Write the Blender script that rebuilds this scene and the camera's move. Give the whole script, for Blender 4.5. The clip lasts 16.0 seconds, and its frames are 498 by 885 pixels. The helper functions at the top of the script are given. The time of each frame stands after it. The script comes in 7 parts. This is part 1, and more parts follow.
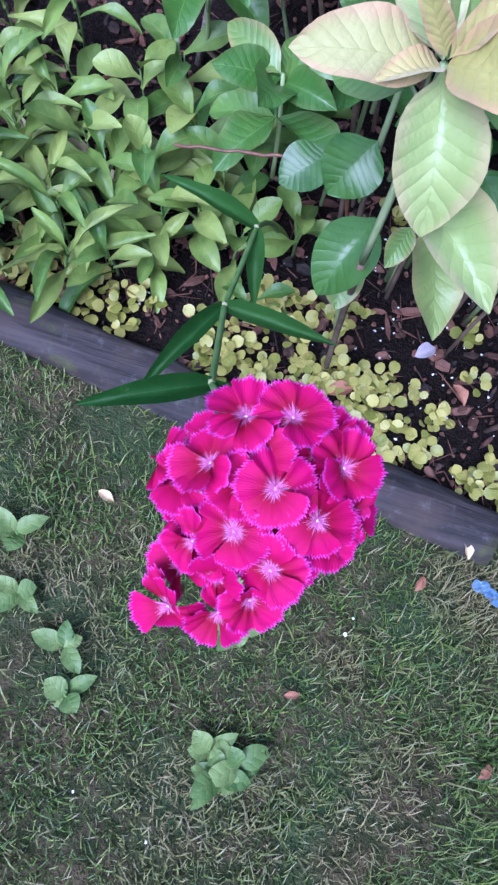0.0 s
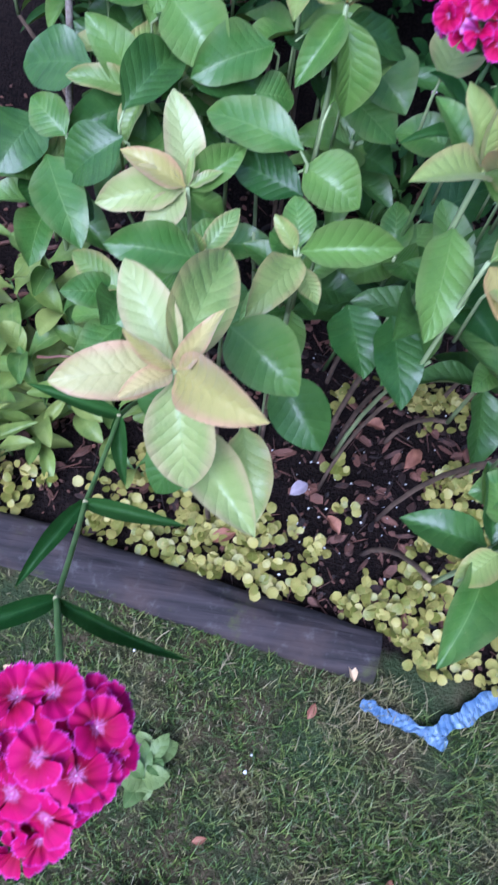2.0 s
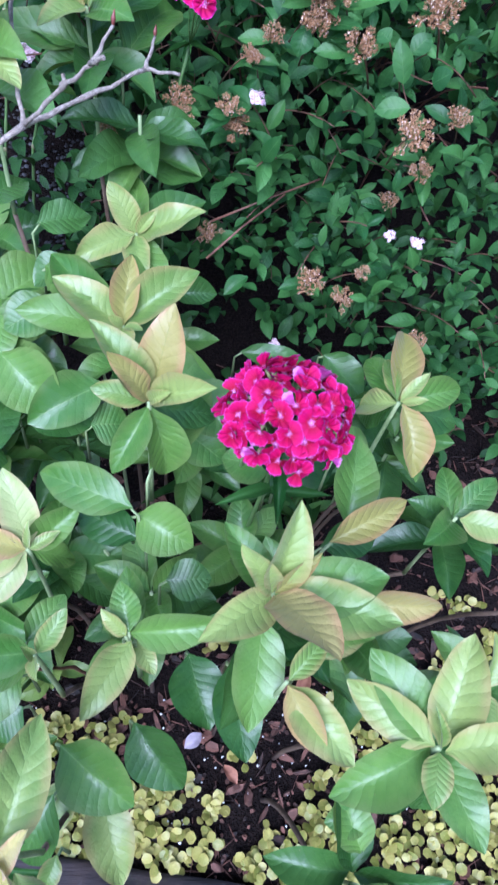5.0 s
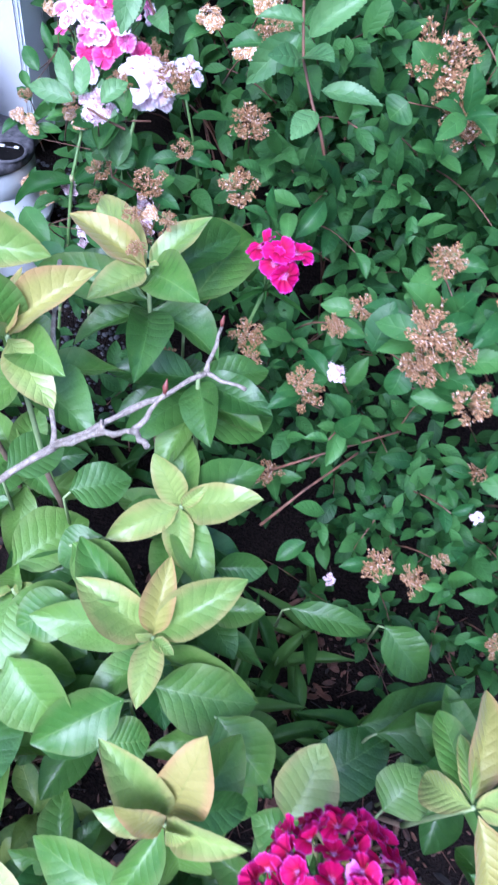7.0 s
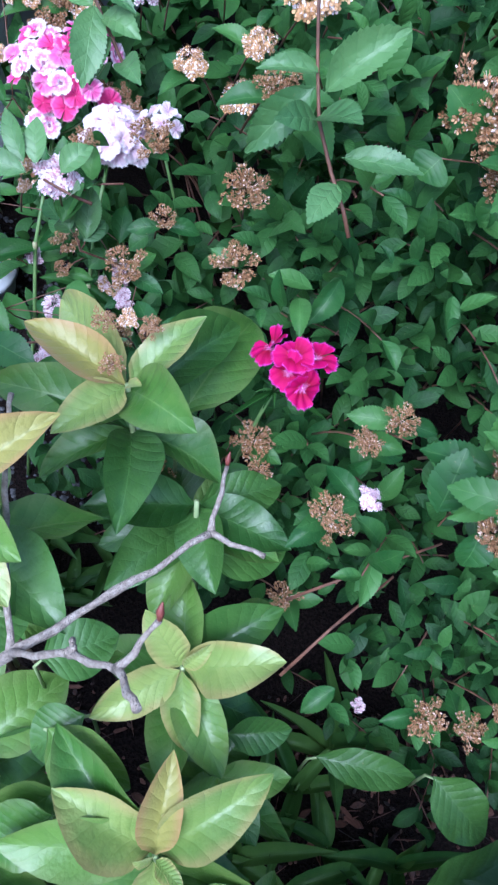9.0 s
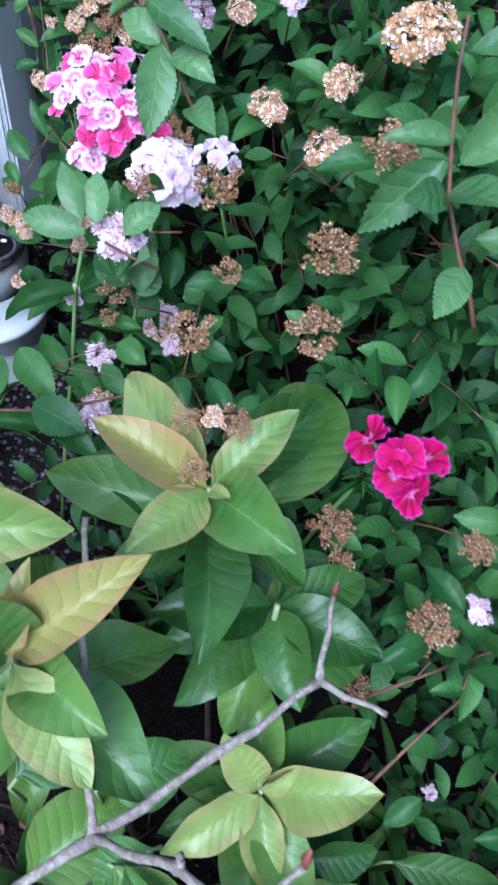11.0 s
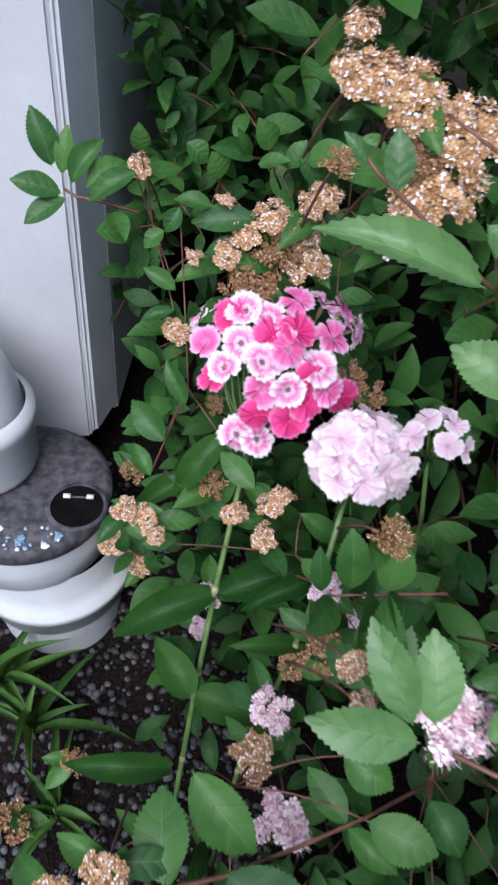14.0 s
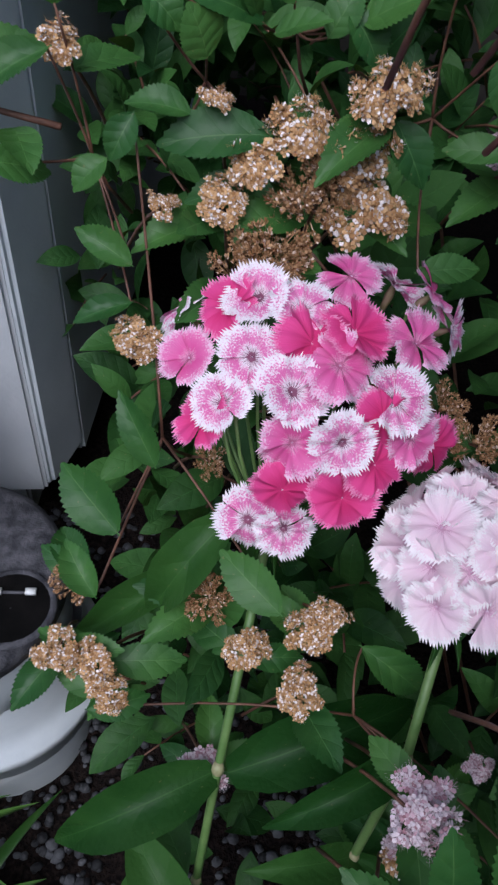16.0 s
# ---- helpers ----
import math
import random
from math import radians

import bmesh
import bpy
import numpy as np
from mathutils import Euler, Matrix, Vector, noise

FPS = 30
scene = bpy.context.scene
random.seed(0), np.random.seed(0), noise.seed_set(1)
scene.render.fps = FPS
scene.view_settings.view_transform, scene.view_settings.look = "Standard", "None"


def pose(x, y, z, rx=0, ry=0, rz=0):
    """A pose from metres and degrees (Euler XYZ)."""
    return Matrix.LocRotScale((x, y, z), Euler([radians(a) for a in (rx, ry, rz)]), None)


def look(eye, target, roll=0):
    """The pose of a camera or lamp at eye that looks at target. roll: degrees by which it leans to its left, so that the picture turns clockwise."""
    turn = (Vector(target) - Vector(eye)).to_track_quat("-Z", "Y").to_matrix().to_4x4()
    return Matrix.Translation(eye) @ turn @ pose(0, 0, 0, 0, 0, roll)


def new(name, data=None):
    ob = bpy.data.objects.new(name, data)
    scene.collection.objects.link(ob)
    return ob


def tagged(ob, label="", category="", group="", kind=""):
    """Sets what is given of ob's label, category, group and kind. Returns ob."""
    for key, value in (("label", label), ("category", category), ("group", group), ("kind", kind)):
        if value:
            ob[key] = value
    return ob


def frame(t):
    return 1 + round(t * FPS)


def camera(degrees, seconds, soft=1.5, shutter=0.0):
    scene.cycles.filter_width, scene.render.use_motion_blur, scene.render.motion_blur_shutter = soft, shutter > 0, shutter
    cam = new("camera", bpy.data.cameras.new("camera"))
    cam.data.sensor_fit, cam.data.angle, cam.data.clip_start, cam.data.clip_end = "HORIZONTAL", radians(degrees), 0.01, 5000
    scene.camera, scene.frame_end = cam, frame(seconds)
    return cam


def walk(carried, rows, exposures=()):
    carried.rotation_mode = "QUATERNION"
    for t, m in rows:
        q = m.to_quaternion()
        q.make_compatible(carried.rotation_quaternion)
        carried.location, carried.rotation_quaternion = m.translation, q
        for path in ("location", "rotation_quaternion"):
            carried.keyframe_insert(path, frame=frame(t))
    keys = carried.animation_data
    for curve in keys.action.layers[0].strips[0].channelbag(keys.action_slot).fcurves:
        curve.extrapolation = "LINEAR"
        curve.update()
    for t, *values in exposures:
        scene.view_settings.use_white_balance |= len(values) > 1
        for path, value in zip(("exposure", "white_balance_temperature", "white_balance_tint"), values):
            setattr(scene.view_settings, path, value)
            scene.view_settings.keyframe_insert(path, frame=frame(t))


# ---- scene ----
cam = camera(38.03, 16.0, soft=2.4, shutter=0.3)
PATH = [
    (0, pose(-0.0000, -0.0000, 0.7515, 21.80, -5.88, 14.36)),
    (0.5, pose(0.0060, 0.0060, 0.7579, 22.30, -5.61, 13.73)),
    (1, pose(0.0255, 0.0110, 0.7749, 24.12, -5.40, 11.38)),
    (1.5, pose(0.0443, 0.0280, 0.8170, 26.03, -5.27, 9.10)),
    (2, pose(0.0772, 0.0585, 0.8769, 28.84, -5.49, 6.85)),
    (2.5, pose(0.0972, 0.0927, 0.9236, 30.08, -6.31, 6.64)),
    (3, pose(0.1185, 0.1246, 0.9491, 31.92, -4.19, 5.00)),
    (3.5, pose(0.1461, 0.1510, 0.9777, 33.29, -4.56, 2.29)),
    (3.7, pose(0.1509, 0.1623, 0.9846, 33.58, -4.78, 1.52)),
    (5.8, pose(0.1301, 0.3391, 1.0798, 37.09, -6.44, -2.32)),
    (6, pose(0.1300, 0.3764, 1.0900, 37.03, -6.33, -1.60)),
    (6.5, pose(0.1293, 0.4724, 1.1219, 37.12, -6.77, 2.88)),
    (7, pose(0.1192, 0.5426, 1.1183, 36.72, -6.36, 5.23)),
    (7.5, pose(0.1014, 0.6136, 1.1018, 37.34, -5.22, 4.86)),
    (8, pose(0.1038, 0.6580, 1.0797, 38.54, -4.29, 3.52)),
    (8.2, pose(0.1039, 0.6657, 1.0738, 38.31, -4.74, 2.93)),
    (10.3, pose(0.0680, 0.7580, 1.0621, 38.23, -5.71, 2.33)),
    (10.5, pose(0.0648, 0.7632, 1.0604, 37.94, -5.33, 2.79)),
    (11, pose(0.0352, 0.7966, 1.0551, 37.60, -5.06, 2.85)),
    (11.5, pose(0.0010, 0.8409, 1.0566, 39.23, -3.78, 1.58)),
    (12, pose(-0.0484, 0.9029, 1.0656, 40.28, -3.30, 1.36)),
    (12.5, pose(-0.0937, 0.9660, 1.0633, 41.95, -3.07, 1.29)),
    (13, pose(-0.1304, 1.0226, 1.0663, 43.06, -3.86, 0.17)),
    (13.5, pose(-0.1389, 1.0658, 1.0382, 42.68, -3.93, -0.35)),
    (14, pose(-0.1598, 1.1039, 1.0116, 43.43, -4.92, -0.54)),
    (14.5, pose(-0.1712, 1.1623, 0.9608, 44.32, -5.12, -0.05)),
    (15, pose(-0.1656, 1.2087, 0.9254, 45.22, -5.75, -2.25)),
    (15.5, pose(-0.1637, 1.2566, 0.8906, 45.11, -5.14, -1.63)),
    (16, pose(-0.1502, 1.2834, 0.8678, 44.54, -3.42, -1.22)),
]
EXPOSURES = [(0, 1.34, 4650, 24), (3.5, 1.08, 4800, 22), (6, 1.74, 4750, 19), (6.6, 1.82, 4800, 21), (7.5, 1.62, 4800, 20), (8.5, 1.38, 4850, 16), (10.5, 1.22, 4850, 11), (12.5, 1.00, 5250, 11), (14, 0.76, 5800, 13), (16, 0.14, 5650, 11)]
walk(cam, PATH, EXPOSURES)

# ---- world and sun ----
world = bpy.data.worlds.new("sky_world")
scene.world = world
world.use_nodes = True
wn = world.node_tree
sky = wn.nodes.new("ShaderNodeTexSky")
sky.sky_type = "NISHITA"
sky.sun_disc = False
sky.sun_elevation = radians(51)
sky.sun_rotation = radians(200)
sky.dust_density = 3.0
wn.links.new(sky.outputs[0], wn.nodes["Background"].inputs[0])
wn.nodes["Background"].inputs[1].default_value = 0.10
sun = new("sun", bpy.data.lights.new("sun", "SUN"))
sun.data.energy = 2.1
sun.data.angle = radians(40)
sun.data.color = (1.0, 0.98, 0.95)
sun.matrix_world = look((-0.9, -2.2, 3.6), (0, 0.6, 0))

# ---- helpers for meshes and materials ----
rng = np.random.default_rng(7)
ORIGIN = {}


def ground_z(x, y):
    """Height of the ground: a lawn that falls gently, and a bed that climbs to the house."""
    z = -0.0747 * x - 0.0204 * y
    z = np.clip(z, -0.25, 0.25)
    return z + 0.27 * np.clip((y - 0.62) / 0.95, 0, 1) ** 1.1 + 0.07 * np.clip((y - 1.58) / 0.12, 0, 1)


def thing(name, at, label, category, group="", kind=""):
    ob = new(name)
    ob.location = at
    ob.empty_display_size = 0.02
    ORIGIN[ob.name] = Vector(at)
    return tagged(ob, label, category, group, kind)


def mesh_of(name, verts, faces, material, smooth=True, uv=None):
    me = bpy.data.meshes.new(name)
    me.from_pydata([tuple(v) for v in verts], [], [tuple(int(i) for i in f) for f in faces])
    if uv is not None:
        layer = me.uv_layers.new(name="UVMap")
        idx = np.zeros(len(me.loops), dtype=np.int32)
        me.loops.foreach_get("vertex_index", idx)
        layer.data.foreach_set("uv", np.asarray(uv, dtype=np.float32)[idx].ravel())
    if smooth:
        me.polygons.foreach_set("use_smooth", np.ones(len(me.polygons), dtype=bool))
    me.materials.append(material)
    me.update()
    return me


def attach(name, me, parent, m=None, label=""):
    """A mesh as a part; m is its pose in the world."""
    ob = new(name, me)
    origin = ORIGIN[parent.name]
    ORIGIN[ob.name] = origin if m is None else None
    ob.parent = parent
    ob.matrix_basis = Matrix.Identity(4) if m is None else Matrix.Translation(-origin) @ m
    if label:
        ob["label"] = label
    return ob


def tube(points, radii, sides=7):
    """A round stem along points."""
    pts = [Vector(p) for p in points]
    verts, faces = [], []
    n = len(pts)
    side = None
    for i, p in enumerate(pts):
        d = (pts[min(i + 1, n - 1)] - pts[max(i - 1, 0)]).normalized()
        if side is None:
            side = d.orthogonal().normalized()
        side = (side - d * side.dot(d)).normalized()
        up = d.cross(side)
        for k in range(sides):
            a = 2 * math.pi * k / sides
            verts.append(p + (side * math.cos(a) + up * math.sin(a)) * radii[i])
    for i in range(n - 1):
        for k in range(sides):
            k2 = (k + 1) % sides
            faces.append((i * sides + k, i * sides + k2, (i + 1) * sides + k2, (i + 1) * sides + k))
    faces.append(tuple(reversed(range(sides))))
    faces.append(tuple(range((n - 1) * sides, n * sides)))
    return verts, faces


def bend(a, b, sag=(0, 0, 0), steps=8):
    """Points from a to b, bowed by sag in the middle."""
    a, b, s = Vector(a), Vector(b), Vector(sag)
    return [a.lerp(b, i / steps) + s * (4 * (i / steps) * (1 - i / steps)) for i in range(steps + 1)]


def join(parts):
    verts, faces, base = [], [], 0
    for v, f in parts:
        verts += [tuple(q) for q in v]
        faces += [tuple(i + base for i in q) for q in f]
        base += len(v)
    return verts, faces


def shifted(verts, origin):
    return [Vector(v) - Vector(origin) for v in verts]


def frame_of(base, tip, width, hint, thick=None):
    """The pose that lays a unit leaf (along +y, face +z) from base to tip."""
    base, tip = Vector(base), Vector(tip)
    y = tip - base
    length = max(y.length, 1e-4)
    y = y / length
    z = Vector(hint) - y * Vector(hint).dot(y)
    if z.length < 0.05:
        z = y.orthogonal()
    z.normalize()
    x = y.cross(z)
    s = thick or length
    m = Matrix((x * width, y * length, z * s)).transposed().to_4x4()
    m.translation = base
    return m


# ---- materials ----
def nodes_of(name):
    m = bpy.data.materials.new(name)
    m.use_nodes = True
    nt = m.node_tree
    return m, nt, nt.nodes["Principled BSDF"], nt.nodes["Material Output"]


def calc(nt, op, a, b=None, c=None, clamp=False):
    n = nt.nodes.new("ShaderNodeMath")
    n.operation, n.use_clamp = op, clamp
    for i, v in enumerate((a, b, c)):
        if v is None:
            continue
        if isinstance(v, (int, float)):
            n.inputs[i].default_value = v
        else:
            nt.links.new(v, n.inputs[i])
    return n.outputs[0]


def mixed(nt, fac, a, b, blend="MIX"):
    n = nt.nodes.new("ShaderNodeMix")
    n.data_type, n.blend_type = "RGBA", blend
    for sock, v in ((n.inputs[0], fac), (n.inputs[6], a), (n.inputs[7], b)):
        if isinstance(v, (int, float)):
            sock.default_value = v
        elif isinstance(v, tuple):
            sock.default_value = (*v, 1)
        else:
            nt.links.new(v, sock)
    return n.outputs[2]


def step(nt, v, lo, hi):
    n = nt.nodes.new("ShaderNodeMapRange")
    n.interpolation_type = "SMOOTHSTEP"
    nt.links.new(v, n.inputs[0])
    n.inputs[1].default_value, n.inputs[2].default_value = lo, hi
    return n.outputs[0]


def noisy(nt, scale, detail=3.0, coords=None, rough=0.55):
    n = nt.nodes.new("ShaderNodeTexNoise")
    n.inputs["Scale"].default_value, n.inputs["Detail"].default_value, n.inputs["Roughness"].default_value = scale, detail, rough
    if coords is None:
        g = nt.nodes.new("ShaderNodeNewGeometry")
        coords = g.outputs["Position"]
    nt.links.new(coords, n.inputs["Vector"])
    return n.outputs[0]


def chance(nt, islands):
    if islands:
        return nt.nodes.new("ShaderNodeNewGeometry").outputs["Random Per Island"]
    return nt.nodes.new("ShaderNodeObjectInfo").outputs["Random"]


def bumped(nt, bsdf, height, strength, distance=0.001):
    b = nt.nodes.new("ShaderNodeBump")
    b.inputs["Strength"].default_value, b.inputs["Distance"].default_value = strength, distance
    nt.links.new(height, b.inputs["Height"])
    nt.links.new(b.outputs[0], bsdf.inputs["Normal"])


def leaf_material(name, dark, light, vein, rough=0.4, edge=None, edge_amount=0.0, pairs=9, islands=False, see_through=0.16, relief=0.36, blush=None, gloss=0.35, veins=0.05, sheen=0.0, coat_rough=0.27, shine=0.35):
    m, nt, p, out = nodes_of(name)
    dark, light, vein = [(c[0] + 0.07 * c[1], c[1], c[2] * 0.9) for c in (dark, light, vein)]
    uv = nt.nodes.new("ShaderNodeUVMap").outputs[0]
    sep = nt.nodes.new("ShaderNodeSeparateXYZ")
    nt.links.new(uv, sep.inputs[0])
    u = calc(nt, "MULTIPLY", calc(nt, "ABSOLUTE", calc(nt, "SUBTRACT", sep.outputs[0], 0.5)), 2.0)
    v = sep.outputs[1]
    r = chance(nt, islands)
    patch = noisy(nt, 60.0, 4.0)
    col = mixed(nt, step(nt, calc(nt, "ADD", calc(nt, "MULTIPLY", patch, 0.7), calc(nt, "MULTIPLY", r, 0.6)), 0.3, 0.95), dark, light)
    if blush:
        col = mixed(nt, calc(nt, "MULTIPLY", step(nt, calc(nt, "ADD", calc(nt, "FRACT", calc(nt, "MULTIPLY", r, 7.3)), calc(nt, "MULTIPLY", patch, 0.5)), 0.5, 1.3), 0.75), col, blush)
    quilt = calc(nt, "POWER", calc(nt, "ABSOLUTE", calc(nt, "SINE", calc(nt, "MULTIPLY", calc(nt, "ADD", calc(nt, "SUBTRACT", v, calc(nt, "MULTIPLY", calc(nt, "POWER", u, 0.8), 0.2)), calc(nt, "MULTIPLY", calc(nt, "SUBTRACT", patch, 0.5), 0.06)), pairs * 3.1416))), 0.6)
    lines = calc(nt, "MULTIPLY", calc(nt, "SUBTRACT", 1.0, step(nt, quilt, 0.08, 0.42)), veins)
    rib = calc(nt, "MULTIPLY", calc(nt, "SUBTRACT", 1.0, step(nt, u, 0.006, 0.045)), 0.38)
    tint = noisy(nt, 22.0, 2.0)
    col = mixed(nt, calc(nt, "MULTIPLY", step(nt, tint, 0.42, 0.72), 0.2), col, dark)
    col = mixed(nt, calc(nt, "MAXIMUM", lines, rib), col, vein)
    if edge:
        col = mixed(nt, calc(nt, "MULTIPLY", step(nt, calc(nt, "ADD", u, calc(nt, "MULTIPLY", calc(nt, "SUBTRACT", patch, 0.5), 0.5)), 0.5, 1.05), edge_amount), col, edge)
    spots = step(nt, noisy(nt, 420.0, 2.0), 0.70, 0.76)
    col = mixed(nt, calc(nt, "MULTIPLY", spots, 0.35), col, (0.25, 0.2, 0.09))
    nt.links.new(col, p.inputs["Base Color"])
    nt.links.new(calc(nt, "ADD", rough, calc(nt, "MULTIPLY", patch, 0.2)), p.inputs["Roughness"])
    cells = nt.nodes.new("ShaderNodeTexVoronoi")
    cells.inputs["Scale"].default_value = 330.0
    nt.links.new(nt.nodes.new("ShaderNodeNewGeometry").outputs["Position"], cells.inputs["Vector"])
    height = calc(nt, "ADD", calc(nt, "MULTIPLY", calc(nt, "SUBTRACT", quilt, calc(nt, "MULTIPLY", cells.outputs["Distance"], 0.45)), 0.8), calc(nt, "ADD", calc(nt, "MULTIPLY", rib, -0.35), calc(nt, "ADD", calc(nt, "MULTIPLY", noisy(nt, 500.0, 2.0), 0.35), calc(nt, "MULTIPLY", noisy(nt, 120.0, 2.0), 0.8))))
    bumped(nt, p, height, relief, 0.002)
    p.inputs["Specular IOR Level"].default_value = shine
    p.inputs["Coat Weight"].default_value = gloss
    p.inputs["Sheen Weight"].default_value = sheen
    p.inputs["Sheen Roughness"].default_value = 0.45
    p.inputs["Coat Roughness"].default_value = coat_rough
    if see_through > 0:
        t = nt.nodes.new("ShaderNodeBsdfTranslucent")
        nt.links.new(mixed(nt, 0.35, col, (0.35, 0.5, 0.05)), t.inputs["Color"])
        mx = nt.nodes.new("ShaderNodeMixShader")
        mx.inputs[0].default_value = see_through
        nt.links.new(p.outputs[0], mx.inputs[1])
        nt.links.new(t.outputs[0], mx.inputs[2])
        nt.links.new(mx.outputs[0], out.inputs["Surface"])
    return m


def plain_material(name, a, b, rough=0.6, scale=40.0, relief=0.3, metal=0.0, islands=None, fine=400.0, distance=0.001, shine=0.5):
    m, nt, p, out = nodes_of(name)
    fac = noisy(nt, scale, 5.0)
    if islands is not None:
        fac = calc(nt, "ADD", calc(nt, "MULTIPLY", fac, 0.5), calc(nt, "MULTIPLY", chance(nt, islands), 0.6))
    nt.links.new(mixed(nt, step(nt, fac, 0.25, 0.8), a, b), p.inputs["Base Color"])
    p.inputs["Roughness"].default_value, p.inputs["Metallic"].default_value = rough, metal
    p.inputs["Specular IOR Level"].default_value = shine
    bumped(nt, p, noisy(nt, fine, 3.0), relief, distance)
    return m


def blossom_material(name, deep, mid, pale, share):
    """Tiny flowers: mostly deep to mid, a share of them pale."""
    m, nt, p, out = nodes_of(name)
    r = chance(nt, True)
    col = mixed(nt, calc(nt, "FRACT", calc(nt, "MULTIPLY", r, 5.7)), deep, mid)
    col = mixed(nt, step(nt, r, share - 0.02, share + 0.02), col, pale)
    col = mixed(nt, calc(nt, "MULTIPLY", step(nt, noisy(nt, 1400.0, 2.0), 0.4, 0.7), 0.3), col, deep)
    nt.links.new(col, p.inputs["Base Color"])
    p.inputs["Roughness"].default_value = 0.8
    p.inputs["Specular IOR Level"].default_value = 0.2
    return m


def petal_material(name, body, rim, rim_at, eye, eye_at, streak, ring=None, ring_at=0.16, deep=None, speckle=0.25, ring_amount=0.8, soft_rim=0.045):
    """A petal: a streaked eye at its foot, a body, and a speckled rim; ring darkens the foot in fine lines."""
    m, nt, p, out = nodes_of(name)
    uv = nt.nodes.new("ShaderNodeUVMap").outputs[0]
    sep = nt.nodes.new("ShaderNodeSeparateXYZ")
    nt.links.new(uv, sep.inputs[0])
    u, v = calc(nt, "MULTIPLY", calc(nt, "SUBTRACT", sep.outputs[0], 0.5), 2.0), sep.outputs[1]
    r = chance(nt, False)
    grain = noisy(nt, 1500.0, 2.0)
    com = nt.nodes.new("ShaderNodeCombineXYZ")
    nt.links.new(calc(nt, "MULTIPLY", u, 11.0), com.inputs[0])
    nt.links.new(calc(nt, "MULTIPLY", v, 1.6), com.inputs[1])
    nt.links.new(calc(nt, "MULTIPLY", r, 40.0), com.inputs[2])
    rays = noisy(nt, 1.6, 2.0, com.outputs[0])
    dark = deep or tuple(c * 0.72 for c in body)
    col = mixed(nt, step(nt, calc(nt, "ADD", calc(nt, "MULTIPLY", v, 0.8), calc(nt, "MULTIPLY", calc(nt, "ADD", r, rays), 0.25)), 0.35, 1.0), dark, body)
    wob = calc(nt, "ADD", calc(nt, "MULTIPLY", calc(nt, "SUBTRACT", grain, 0.5), speckle * 2), calc(nt, "MULTIPLY", calc(nt, "SUBTRACT", rays, 0.5), 0.12))
    col = mixed(nt, step(nt, calc(nt, "ADD", v, wob), rim_at - soft_rim, min(rim_at + soft_rim, 1.02)), col, rim)
    reach = calc(nt, "SUBTRACT", v, calc(nt, "MULTIPLY", calc(nt, "SUBTRACT", rays, 0.5), 0.75))
    inner = calc(nt, "SUBTRACT", 1.0, step(nt, reach, eye_at - 0.07, eye_at + 0.05))
    col = mixed(nt, calc(nt, "MULTIPLY", inner, streak), col, eye)
    if ring:
        line = step(nt, calc(nt, "ABSOLUTE", calc(nt, "SINE", calc(nt, "ADD", calc(nt, "MULTIPLY", u, 8.0), calc(nt, "MULTIPLY", rays, 5.0)))), 0.35, 0.75)
        foot = calc(nt, "SUBTRACT", 1.0, step(nt, reach, ring_at - 0.05, ring_at + 0.08))
        core = calc(nt, "SUBTRACT", 1.0, step(nt, v, ring_at * 0.55, ring_at * 0.75))
        col = mixed(nt, calc(nt, "MULTIPLY", calc(nt, "MAXIMUM", calc(nt, "MULTIPLY", foot, line), core), ring_amount), col, ring)
    nt.links.new(col, p.inputs["Base Color"])
    p.inputs["Roughness"].default_value = 0.65
    p.inputs["Specular IOR Level"].default_value = 0.2
    bumped(nt, p, calc(nt, "ADD", calc(nt, "MULTIPLY", rays, 2.0), calc(nt, "MULTIPLY", grain, 0.6)), 0.35, 0.0006)
    t = nt.nodes.new("ShaderNodeBsdfTranslucent")
    nt.links.new(col, t.inputs["Color"])
    mx = nt.nodes.new("ShaderNodeMixShader")
    mx.inputs[0].default_value = 0.2
    nt.links.new(p.outputs[0], mx.inputs[1])
    nt.links.new(t.outputs[0], mx.inputs[2])
    nt.links.new(mx.outputs[0], out.inputs["Surface"])
    return m


M_YOUNG = leaf_material("leaf_young", (0.115, 0.220, 0.048), (0.240, 0.335, 0.102), (0.15, 0.27, 0.06), 0.36, (0.40, 0.27, 0.12), 0.5, 9, blush=(0.285, 0.345, 0.09), gloss=0.4, sheen=0.08, relief=0.4, veins=0.11)
M_BLUSH = leaf_material("leaf_blushed", (0.235, 0.235, 0.062), (0.350, 0.315, 0.120), (0.20, 0.25, 0.06), 0.4, (0.42, 0.21, 0.11), 0.6, 9, blush=(0.30, 0.29, 0.075), gloss=0.3, sheen=0.08, relief=0.4, veins=0.11)
# Hairy leaves; the sky's silvery reflection is also put into these pale colours.
M_DOWNY_SHEEN = leaf_material("leaf_downy_sheen", (0.190, 0.295, 0.080), (0.325, 0.405, 0.155), (0.19, 0.31, 0.09), 0.4, (0.46, 0.34, 0.19), 0.6, 9, blush=(0.36, 0.40, 0.16), gloss=0.4, sheen=0.2, relief=0.4, veins=0.07)
M_DOWNY_SHEEN_BLUSH = leaf_material("leaf_downy_sheen_blushed", (0.345, 0.335, 0.110), (0.490, 0.405, 0.185), (0.28, 0.33, 0.10), 0.4, (0.52, 0.29, 0.18), 0.7, 9, blush=(0.40, 0.41, 0.17), gloss=0.4, sheen=0.2, relief=0.4, veins=0.07)
